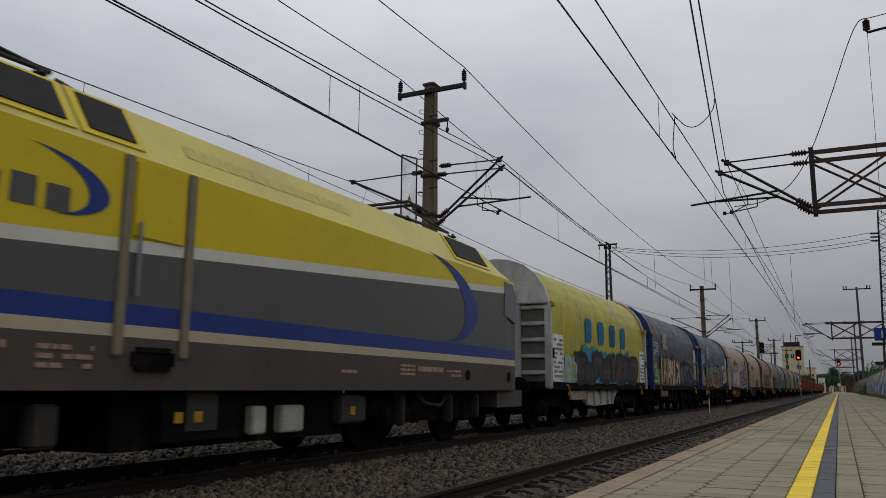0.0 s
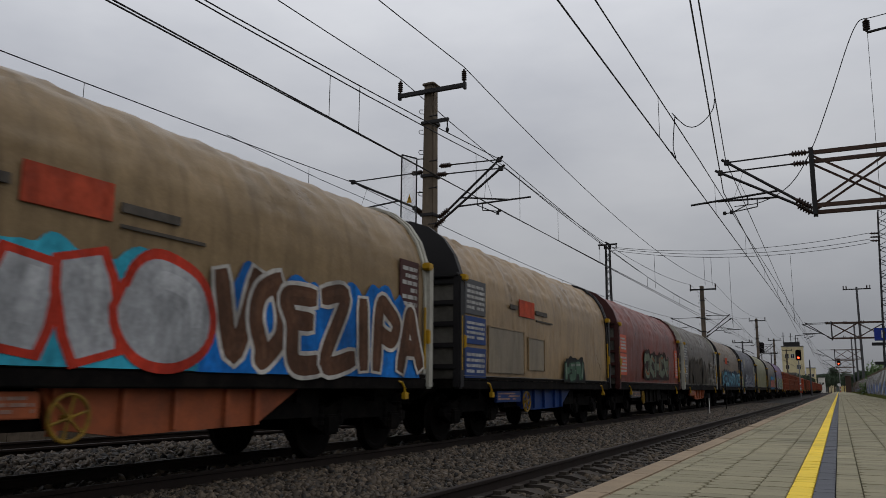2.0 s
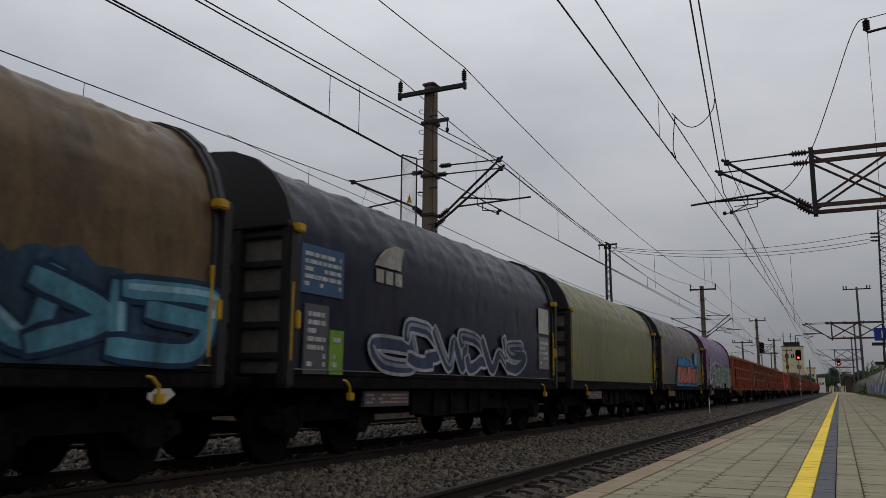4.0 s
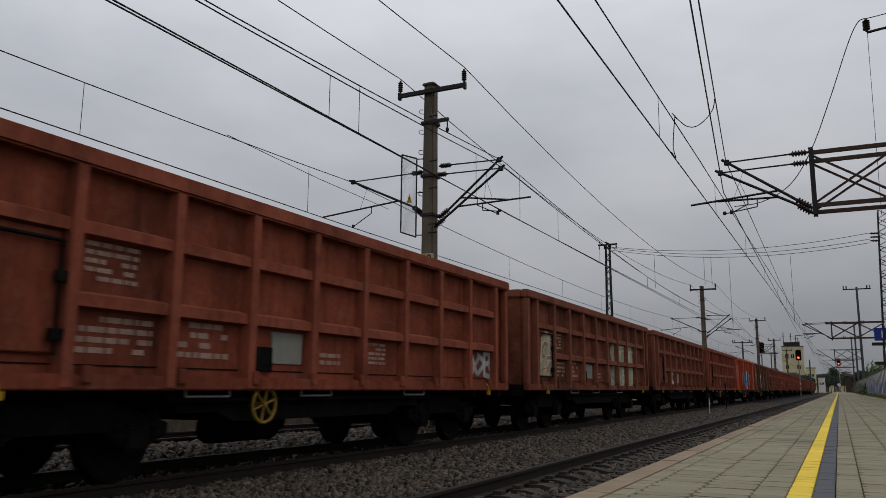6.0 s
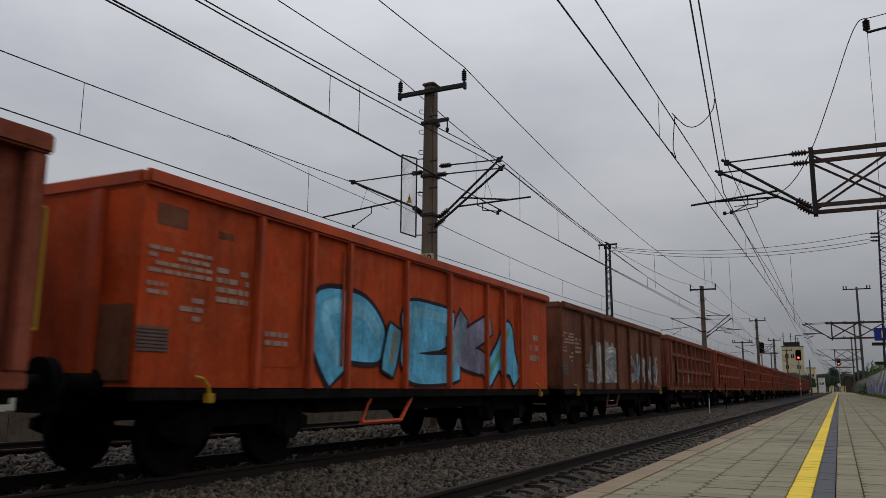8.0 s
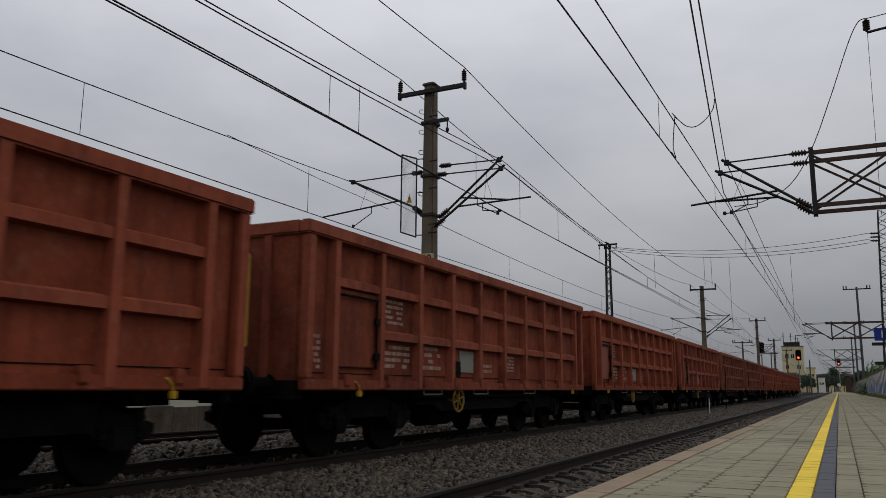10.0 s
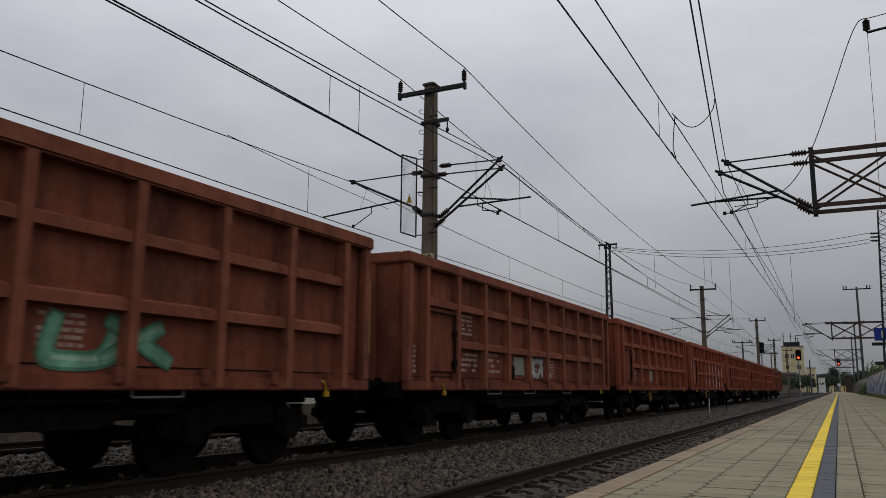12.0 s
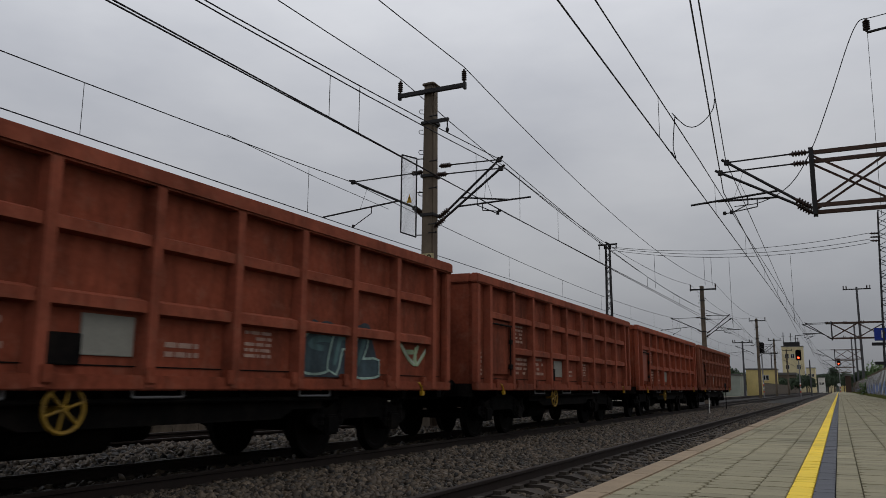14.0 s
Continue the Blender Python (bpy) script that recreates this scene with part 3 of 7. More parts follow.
# the beam nearest the platform stands on a mast beyond the right edge of the platform
portal_beam(Y1, -0.2, 3.3, 3.5, "rusty lattice steel beam reaching over the platform")
lattice_mast(3.55, Y1, 10.2, "lattice steel mast behind the platform carrying the beam", 0.5, 0.4)
portal_beam(Y2, -0.2, 3.62, 3.85, "rusty lattice steel beam reaching over the platform")
for yb, xr in ((Y1, -0.25), (Y2, -0.25)):
    cantilever(xr, yb - 0.18, 6.45, 5.12, -1.8, "black cantilever of insulated tubes over the platform track", 5.14, over=0.88, z_reg=0.3)
    cantilever(xr, yb + 0.62, 6.42, 5.16, -2.05, "second black cantilever of insulated tubes over the platform track", 5.3, over=0.1, z_reg=0.36)
for yb in (121.0, 165.0, 210.0):
    portal_beam(yb, -0.2, 3.0, 3.1, "rusty lattice steel beam reaching over the platform")
    cantilever(-0.25, yb, 6.45, 5.0, -1.95, "black cantilever of insulated tubes over the platform track")


def tall_pole(x, y, top, label, arms=True):
    t = thing("line_pole", label, "pole", "line poles", pose(x, y, 0))
    bm = bmesh.new()
    tube(bm, (0, 0, -0.63), (0, 0, top), 0.19, 10, 0.13)
    part("shaft", bm, M_pole, t)
    if arms:
        bm = bmesh.new()
        box(bm, -1.7, 1.7, -0.06, 0.06, top - 0.35, top - 0.2)
        part("cross_arm", bm, M_steel, t)
        for sx in (-1.6, -1.25, 1.25, 1.6):
            bm = bmesh.new()
            insulator(bm, (sx, 0, top - 0.2), (sx, 0, top + 0.25), 0.1, 3)
            part("insulator", bm, M_insul, t)
    return t


tall_pole(3.1, 121.0, 14.9, "tall concrete line pole with insulators on a cross arm")
tall_pole(3.3, 165.0, 13.5, "tall concrete line pole behind the platform")
tall_pole(3.4, 210.0, 13.5, "tall concrete line pole behind the platform")
tall_pole(-14.8, 150.0, 9.5, "concrete line pole beside the far track")
tall_pole(-16.0, 235.0, 11.0, "concrete line pole beside the far track")
tall_pole(-5.3, 190.0, 7.5, "slim pole between the tracks", False)


def wire(name, pts, r, label, group="overhead wires", sag=0.0, n=14):
    """A wire through the given supports, hanging by sag (m for a 50 m span) between them."""
    out = []
    for k, (a, b) in enumerate(zip(pts, pts[1:])):
        a, b = Vector(a), Vector(b)
        s = (sag[min(k, len(sag) - 1)] if isinstance(sag, tuple) else sag) * ((b - a).length / 50) ** 2
        for i in range(n):
            f = i / n
            p = a.lerp(b, f)
            p.z -= 4 * s * f * (1 - f)
            out.append(p)
    out.append(Vector(pts[-1]))
    bm = bmesh.new()
    path_tube(bm, out, r, 5)
    return solid(name, bm, M_wire, label, "wire", group=group)


def catenary(xs, ys, z_con, z_mes, sag, label, droppers, first):
    """Contact wire, messenger wire above it and the droppers between the two."""
    con = [(x, y, z_con) for x, y in zip(xs, ys)]
    mes = [(x, y, z_mes) for x, y in zip(xs, ys)]
    wire("contact_wire", con, 0.013, f"dark contact wire {label}")
    wire("messenger_wire", mes, 0.012, f"dark messenger wire hanging {label}", sag=sag)
    for a, b in zip(range(len(xs) - 1), range(1, len(xs))):
        if ys[b] > 130:
            break
        span = ys[b] - ys[a]
        step = span / droppers
        k0 = math.ceil((ys[a] + 0.8 - first) / step)
        for k in range(k0, k0 + droppers):
            y = first + k * step
            f = (y - ys[a]) / span
            if f > 0.985:
                continue
            x = xs[a] + (xs[b] - xs[a]) * f
            zt = z_mes - 4 * sag * ((span) / 50) ** 2 * f * (1 - f)
            if y > -3:
                bm = bmesh.new()
                tube(bm, (x, y, z_con), (x, y, zt), 0.0065, 4, cap=False)
                solid("dropper", bm, M_wire, f"thin vertical dropper wire {label}", "wire", group="droppers")


YS = [-32.5, Y1, Y2, Y3, 165, 210, 300]
catenary([-7.45, -7.82, -7.5, -7.9, -7.6, -7.8, -7.75], YS, 5.72, 6.97, 0.78, "over the train's track", 8, 11.1)
catenary([-7.95, -7.93, -8.0, -7.6, -7.9, -7.7, -7.75], YS, 5.8, 7.23, 0.85, "beside the first over the train's track", 6, 12.35)
catenary([-12.4, -12.84, -12.4, -12.9, -12.5, -12.9, -12.7], YS, 5.76, 7.15, 0.5, "over the far track", 7, 10.0)
catenary([-3.1, -2.7, -2.35, -2.8, -2.4, -2.8, -2.7], YS, 5.75, 6.6, 0.06, "over the platform track", 7, 14.85)
# the second pair swings in from the right, from its anchor behind the platform
YB = [-32.5, 9.7, Y1, Y2, Y3, 165, 210]
wire("contact_wire", list(zip([2.1, -1.33, -2.18, -2.75, -2.4, -2.7, -2.5], YB, [6.2, 5.75, 5.73, 5.75, 5.75, 5.75, 5.75])), 0.012, "dark contact wire swinging in over the platform track", n=4)
wire("messenger_wire", list(zip([2.2, -1.25, -2.09, -2.7, -2.4, -2.7, -2.5], YB, [6.7, 5.93, 6.52, 6.6, 6.6, 6.6, 6.6])), 0.011, "dark messenger wire swinging in over the platform track", n=4)
# feeders on the mast heads
wire("feeder_wire", [(-11.12, -32.5, 10.0), (-11.12, Y1 - 0.21, 10.1), (-11.12, Y2 - 0.21, 10.1), (-10.82, Y3, 11.1), (-11.5, 165, 10.8), (-11.7, 210, 10.8)], 0.014, "dark feeder wire on the mast heads", sag=(0.42, 1.0))
wire("feeder_wire", [(-9.03, -32.5, 10.0), (-9.03, Y1 - 0.21, 10.11), (-9.03, Y2 - 0.21, 10.1), (-8.73, Y3, 11.1), (-9.4, 165, 10.8), (-9.6, 210, 10.8)], 0.014, "dark feeder wire on the mast heads", sag=(0.42, 1.0))
# stitch wire of the far track's catenary, beside the stay of its cantilever
wire("stitch_wire", [(-12.62, 13.9, 6.9), (-12.75, 17.8, 6.8), (-12.84, 21.9, 6.77)], 0.009, "thin stitch wire under the messenger of the far track", n=6)
# feeders crossing high over the station between the two lattice masts
for zl, zr, sg in ((14.0, 13.6, 4.6), (13.9, 13.1, 4.9), (13.7, 12.8, 5.1)):
    wire("crossing_wire", [(-18.0, Y2, zl), (3.1, Y2 - 0.3, zr)], 0.022, "dark feeder cable crossing high over the station", sag=sg, n=30)
for x in (-14.2, -9.9, -9.3, -7.8, -2.9):
    f = (x + 18.0) / 21.15
    top = 13.7 - 0.9 * f - 4 * 5.1 * (21.1 / 50) ** 2 * f * (1 - f) + 0.03
    bm = bmesh.new()
    tube(bm, (x, Y2 - 0.2 * f, top), (x, Y2, 10.0 if x < -9 else 6.6), 0.018, 4)
    solid("drop_cable", bm, M_wire, "thin cable hanging from the crossing feeders", "wire", group="drop cables")


def loop(pts, r, label):
    """Slack jumper cable through the points."""
    p = [Vector(q) for q in pts]
    out = []
    for i in range(len(p) - 1):
        a, b, c, d = p[max(i - 1, 0)], p[i], p[i + 1], p[min(i + 2, len(p) - 1)]
        for k in range(8):
            f = k / 8
            out.append(0.5 * (2 * b + (c - a) * f + (2 * a - 5 * b + 4 * c - d) * f * f + (3 * b - a - 3 * c + d) * f ** 3))
    out.append(p[-1])
    bm = bmesh.new()
    path_tube(bm, out, r, 5)
    solid("jumper_cable", bm, M_wire, label, "cable", group="jumper cables")


# head insulator and the jumper hanging from it, over the near beam
t = thing("insulator_bracket", "steel arm with a hanging brown insulator over the platform", "bracket", m=pose(1.16, Y1, 9.2))
bm = bmesh.new()
tube(bm, (0, 0, 0), (2.4, 0, 0.25), 0.03, 6)
part("arm", bm, M_steel, t)
bm = bmesh.new()
insulator(bm, (0, 0, 0.02), (0, 0, 0.34), 0.08, 5)
part("insulator", bm, M_insul, t)
loop([(1.2, Y1, 9.55), (0.99, Y1, 9.48), (0.74, Y1, 8.97), (0.31, Y1, 7.79), (-0.17, Y1, 6.59), (-0.67, Y1, 5.79), (-1.31, Y1, 5.42), (-1.95, Y1, 5.36)], 0.011, "slack jumper cable hanging from the insulator to the cantilever")
loop([(2.4, Y1, 9.75), (1.7, Y1, 9.6), (1.16, Y1, 9.54)], 0.011, "short slack jumper cable on the bracket")
loop([(-2.66, 15.85, 6.56), (-2.54, 15.85, 6.4), (-2.38, 15.85, 6.24), (-2.2, 15.85, 6.21), (-2.0, 15.85, 6.34), (-1.86, 15.85, 6.53), (-1.82, 15.85, 6.73)], 0.01, "slack jumper cable between two messenger wires")
loop([(-2.6, 15.85, 6.5), (-2.64, 15.85, 6.14), (-2.66, 15.85, 5.82), (-2.62, 15.85, 5.6), (-2.7, 15.85, 5.74)], 0.01, "slack jumper cable from messenger to contact wire")
bm = bmesh.new()
tube(bm, (1.17, Y1, 9.2), (1.13, Y1 + 0.1, 4.9), 0.007, 4)
solid("down_lead", bm, M_wire, "thin vertical down lead beside the beam", "wire")

# ---- right of the platform: fence, plants, signs ----
M_fence = mat("pale_painted_fence", (0.42, 0.43, 0.44), 0.8, var=0.2, scale=2, fine=30, dirt=(0.2, 0.18, 0.15), dirt_amt=0.5)
M_fence_blue = mat("blue_sprayed_paint", (0.10, 0.17, 0.38), 0.6, var=0.4, scale=3, fine=20)
bm = bmesh.new()
box(bm, -0.04, 0.04, 0.0, 1.94, -0.6, 2.15)
fence_panel = finish("panel", bm, M_fence)
bm = bmesh.new()
bevel_box(bm, -0.07, 0.07, -0.07, 0.07, -0.6, 2.3, 0.015)
fence_post = finish("post", bm, M_concrete)
fence = thing("fence", "long pale concrete panel fence sprayed with blue paint", "fence", kind="structure", m=pose(3.0, 0, 0.3))
for i in range(90):
    y = 20 + 2.1 * i
    p = part("post", fence_post, None, fence)
    p.matrix_basis = pose(0, y, 0)
    p = part("panel", fence_panel, None, fence)
    p.matrix_basis = pose(0, y + 0.08, random.uniform(-0.03, 0.03))
    if i % 3 != 2 and i > 14:
        bm = bmesh.new()
        hgt = random.uniform(0.7, 1.5)
        ring = [(y + 1.05 + math.cos(a) * random.uniform(0.6, 0.85), 0.85 + math.sin(a) * hgt * random.uniform(0.4, 0.6)) for a in [k * math.pi / 7 for k in range(14)]]
        prism(bm, ring, "x", -0.05, -0.043)
        part("sprayed_paint", bm, M_fence_blue, fence)


def leaves(bm, rng, centre, radii, count, size, mi=0):
    """Many small leaf blades round a centre, thinner towards the outside."""
    for _ in range(count):
        d = rng.normal(size=3)
        d /= np.linalg.norm(d)
        p = Vector(np.array(centre) + d * np.array(radii) * rng.random() ** 0.45)
        u = Vector(rng.normal(size=3)).normalized()
        w = u.orthogonal().normalized()
        s = size * (0.6 + 0.8 * rng.random())
        q = [bm.verts.new(p + u * s), bm.verts.new(p + w * s * 0.45), bm.verts.new(p - u * s), bm.verts.new(p - w * s * 0.45)]
        bm.faces.new(q).material_index = mi


def bush(x, y, z, r, h, seed, label, n=900, size=0.12, material=None):
    rng = np.random.default_rng(seed)
    t = thing("bush", label, "bush", m=pose(x, y, z))
    bm = bmesh.new()
    for k in range(4):
        tube(bm, (rng.normal() * 0.1, rng.normal() * 0.1, -0.1), (rng.normal() * r * 0.5, rng.normal() * r * 0.5, h * 0.7), 0.03, 5, 0.01)
    part("stems", bm, M_bark, t)
    bm = bmesh.new()
    for k in range(7):
        c = (rng.normal() * r * 0.45, rng.normal() * r * 0.45, h * (0.35 + 0.5 * rng.random()))
        leaves(bm, rng, c, (r * 0.5, r * 0.5, h * 0.32), n // 7, size)
    part("foliage", bm, material or M_leaf, t)
    return t


for i, (x, y, r, h) in enumerate(((4.3, 92, 1.5, 3.9), (4.4, 100, 1.6, 4.2), (4.2, 108, 1.4, 3.7), (4.6, 84, 1.2, 3.2), (4.3, 116, 1.3, 3.6), (4.9, 125, 1.4, 4.4))):
    bush(x, y, -0.6, r, h, 40 + i, "bright green leafy bush growing behind the fence", 1500, 0.16)


def tree(x, y, z, h, r, seed, label, material, n=2200, size=0.3):
    rng = np.random.default_rng(seed)
    t = thing("tree", label, "tree", m=pose(x, y, z))
    bm = bmesh.new()
    tube(bm, (0, 0, 0), (0.1, 0, h * 0.55), h * 0.03, 8, h * 0.015)
    tips = []
    for k in range(8):
        a = k * 2.4
        b = Vector((math.cos(a) * r * 0.6, math.sin(a) * r * 0.6, h * (0.5 + 0.05 * k)))
        tube(bm, (0.05, 0, h * (0.28 + 0.03 * k)), b, h * 0.012, 5, h * 0.004)
        tips.append(b)
    part("trunk", bm, M_bark, t)
    bm = bmesh.new()
    for b in tips + [Vector((0, 0, h * 0.85))]:
        leaves(bm, rng, b, (r * 0.45, r * 0.45, h * 0.16), n // 9, size)
    part("crown", bm, material, t)
    return t


for i, (x, y, h, r) in enumerate(((-31, 215, 9, 4.5), (-27, 225, 8, 4), (-12.5, 520, 11, 5), (-9.5, 540, 9, 5), (-2.2, 520, 15, 3.5), (-15, 330, 6, 3.5), (-4.5, 560, 10, 6), (2.5, 480, 9, 5), (6, 420, 9, 5), (-18.5, 320, 6, 3), (-16.5, 300, 5, 2.5), (-12.8, 420, 8, 3.5), (9, 330, 8, 4), (6.5, 250, 7, 3.5), (-23.5, 385, 8, 4), (-19, 380, 9, 4), (-15.5, 384, 8.5, 3.5), (-12.6, 388, 8, 3.5), (-20.5, 300, 6, 3), (-17.6, 265, 5, 2.5), (-25, 250, 6.5, 3.5), (-8.2, 500, 10, 4.5), (-5.4, 515, 11, 4.5), (0.8, 530, 11, 5), (4.4, 505, 12, 5))):
    tree(x, y, -0.6, h, r, 60 + i, "distant dark leafy tree beyond the station", M_leaf_dark, 1800, 0.4)

# distant wooded rise
bm = bmesh.new()
rng = np.random.default_rng(5)
prev = None
for i in range(121):
    x = -420 + i * 7
    hz = 17 + 7 * noise.noise((i * 0.11, 3.0, 0.0)) + 3 * noise.noise((i * 0.5, 1.0, 0.0))
    a, b, c = bm.verts.new((x, 900, -0.7)), bm.verts.new((x, 900 + 4 * noise.noise((i * 0.7, 8, 0)), hz)), bm.verts.new((x, 960, hz * 0.9))
    if prev:
        bm.faces.new((prev[0], a, b, prev[1]))
        bm.faces.new((prev[1], b, c, prev[2]))
    prev = (a, b, c)
M_far = mat("far_woods", (0.075, 0.085, 0.08), 0.95, var=0.4, scale=0.08, fine=0.6, bump=0)
solid("backdrop_woods", bm, M_far, "low wooded rise far behind the station", "woods", "structure")

# ---- buildings by the line ----
M_ochre = mat("ochre_render", (0.52, 0.41, 0.17), 0.9, var=0.15, scale=0.5, fine=8, dirt=(0.3, 0.24, 0.13), dirt_amt=0.4)
M_cream = mat("cream_render", (0.55, 0.47, 0.28), 0.9, var=0.15, scale=0.4, fine=8, dirt=(0.3, 0.26, 0.18), dirt_amt=0.5)
M_roof = mat("dark_roofing", (0.10, 0.095, 0.09), 0.9, var=0.25, scale=0.5, fine=8)
M_edge_board = mat("weathered_edge_boards", (0.085, 0.068, 0.052), 0.9, var=0.45, scale=2.2, fine=12, dirt=(0.03, 0.024, 0.018), dirt_amt=0.7, streak=0.3, spec=0.05)
M_wood_wall = mat("brown_boarding", (0.10, 0.08, 0.06), 0.9, var=0.3, scale=1, fine=10)
M_greenroof = mat("pale_green_sheeting", (0.26, 0.28, 0.24), 0.8, var=0.2, scale=0.5, fine=8)


def house(name, x0, x1, y0, y1, z1, wall, label, windows, roof_h=0.35, over=0.25):
    t = thing(name, label, "building", m=pose((x0 + x1) / 2, y0, -0.6))
    w, d, h = (x1 - x0) / 2, y1 - y0, z1 + 0.6
    bm = bmesh.new()
    box(bm, -w, w, 0, d, 0, h)
    part("wall", bm, wall, t)
    bm = bmesh.new()
    bevel_box(bm, -w - over, w + over, -over, d + over, h, h + roof_h, 0.05)
    part("roof", bm, M_roof, t)
    for cx, cz, ww, hh in windows:
        bm = bmesh.new()
        for a, b, c, e in ((cx - ww / 2, cx + ww / 2, cz - hh / 2 - 0.12, cz - hh / 2), (cx - ww / 2, cx + ww / 2, cz + hh / 2, cz + hh / 2 + 0.1), (cx - ww / 2 - 0.1, cx - ww / 2, cz - hh / 2 - 0.12, cz + hh / 2 + 0.1), (cx + ww / 2, cx + ww / 2 + 0.1, cz - hh / 2 - 0.12, cz + hh / 2 + 0.1), (cx - 0.04, cx + 0.04, cz - hh / 2, cz + hh / 2)):
            box(bm, a, b, -0.08, 0.0, c, e)
        win = part("window", bm, M_white, t)
        bm = bmesh.new()
        box(bm, cx - ww / 2, cx + ww / 2, -0.03, -0.004, cz - hh / 2, cz + hh / 2)
        part("pane", bm, M_glass, win)
    return t


tower = house("signal_tower", -22.6, -13.6, 400, 408, 20.6, M_cream, "cream rendered tower block with a flat dark roof and aerials", [(-2.4, 17.0, 1.5, 1.8), (0, 17.0, 1.5, 1.8), (2.4, 17.0, 1.5, 1.8), (-2.4, 12.0, 1.5, 1.8), (2.4, 12.0, 1.5, 1.8)])
bm = bmesh.new()
box(bm, -3.4, 3.2, 1, 6, 21.5, 23.4)
part("plant_room", bm, M_steel, tower, "dark rooftop plant room")
for x, h in ((-3.6, 28), (-0.4, 27.6), (1.6, 26.6), (2.6, 25.5)):
    bm = bmesh.new()
    tube(bm, (x, 3, 21.4), (x, 3, h), 0.16, 5)
    tube(bm, (x - 0.8, 3, h - 1.6), (x + 0.8, 3, h - 1.6), 0.1, 5)
    part("aerial", bm, M_steel, tower)
house("low_building", -22.2, -14.9, 230, 240, 6.3, M_ochre, "low ochre rendered station building with one window", [(1.2, 4.8, 1.5, 1.2)])
house("low_building", -21.5, -15.2, 345, 357, 6.8, M_wood_wall, "dark brown low house before the tower", [(-1.2, 4.6, 1.0, 1.2), (1.4, 4.6, 1.0, 1.2)], 1.0, 0.5)
house("shed", -29.5, -22.6, 218, 232, 4.6, M_greenroof, "pale green sheet metal shed", [])
house("low_building", -14.4, -10.2, 450, 460, 12.0, M_cream, "cream house with a flat roof behind the tracks", [(-0.9, 9.0, 1.0, 1.4), (0.9, 9.0, 1.0, 1.4)])
house("low_building", -9.6, -6.4, 470, 480, 7.5, M_white, "small white house far behind the tracks", [(-0.6, 5.0, 0.9, 1.2), (0.7, 5.0, 0.9, 1.2)])
house("low_building", -6.2, -1.8, 600, 612, 9.0, M_cream, "small cream house far behind the tracks", [(0, 6.0, 1.2, 1.4)])
house("low_building", 0.6, 5.5, 640, 655, 11.0, M_ochre, "ochre house far down the line", [(-1, 7.0, 1.2, 1.4), (1, 7.0, 1.2, 1.4)])
house("brick_hut", 1.5, 2.7, 215, 219, 4.4, M_rusty, "rust brown hut at the far platform end", [])
# brown boarded fence along the far side of the line, in panels
bm = bmesh.new()
for k in range(12):
    box(bm, -0.05, 0.05, k * 0.245, k * 0.245 + 0.235, -0.6, 2.5 + 0.03 * (k % 3))
board_me = finish("boards", bm, M_wood_wall)
bfence = thing("board_fence", "brown boarded fence along the far side of the tracks", "fence", kind="structure", m=pose(-14.9, 0, 0))
for i in range(60):
    p = part("boards", board_me, None, bfence)
    p.matrix_basis = pose(0.02 * random.random(), 190 + i * 2.95, 0)
# weathered board wall beyond the far track, seen under the wagons
bm = bmesh.new()
for i in range(60):
    box(bm, -16.95, -16.8, 2 + i * 1.0, 2.985 + i * 1.0, -0.6, 0.42 + 0.02 * (i % 3))
solid("low_wall", bm, M_edge_board, "low weathered grey brown board wall beyond the far track", "wall", "structure")


# ---- signals, boards and posts ----
def signal(x, y, h, label, lit=True, group="light signals"):
    t = thing("light_signal", label, "railway signal", group, pose(x, y, 0))
    bm = bmesh.new()
    tube(bm, (0, 0, -0.6), (0, 0, h - 1.6), 0.09, 8)
    part("post", bm, M_galv, t)
    for k in range(4):
        bm = bmesh.new()
        lathe(bm, (0, 0, 0.6 + k * 0.5), (0, 0, 2), [(0, 0.095), (0.24, 0.095)], 8)
        part("band", bm, M_white if k % 2 else mat_red, t)
    bm = bmesh.new()
    bevel_box(bm, -0.42, 0.42, -0.04, 0.12, h - 1.7, h, 0.12)
    part("screen", bm, M_black, t)
    bm = bmesh.new()
    for z in (h - 0.4, h - 0.8, h - 1.25):
        lathe(bm, (0, -0.04, z), (0, -0.3, z), [(0, 0.14), (0.2, 0.14), (0.2, 0.12)], 10)
    part("hoods", bm, M_black, t)
    if lit:
        bm = bmesh.new()
        lathe(bm, (0, -0.25, h - 1.25), (0, -0.3, h - 1.25), [(0, 0.15), (0.03, 0.13), (0.04, 0.03)], 12)
        part("lamp", bm, M_redlamp, t, "red lit lamp")
    return t


mat_red = mat("red_paint", (0.4, 0.05, 0.03), 0.6)
M_redlamp = glow("red_signal_lamp", (1.0, 0.06, 0.02), 5.0)
signal(-10.4, 133, 8.3, "dark railway light signal seen beside the far track", False)
signal(-5.4, 138, 7.3, "railway light signal showing red between the tracks")
signal(0.35, 210, 8.4, "railway light signal showing red beside the platform end")
t = thing("round_board", "small white round railway board on a post", "railway sign", m=pose(0.1, 200, 0.5))
bm = bmesh.new()
tube(bm, (0, 0, -1.1), (0, 0, 1.7), 0.05, 6)
part("post", bm, M_galv, t)
bm = bmesh.new()
lathe(bm, (0, -0.06, 1.7), (0, -0.12, 1.7), [(0, 0.36), (0.04, 0.36)], 20)
part("disc", bm, M_white, t)
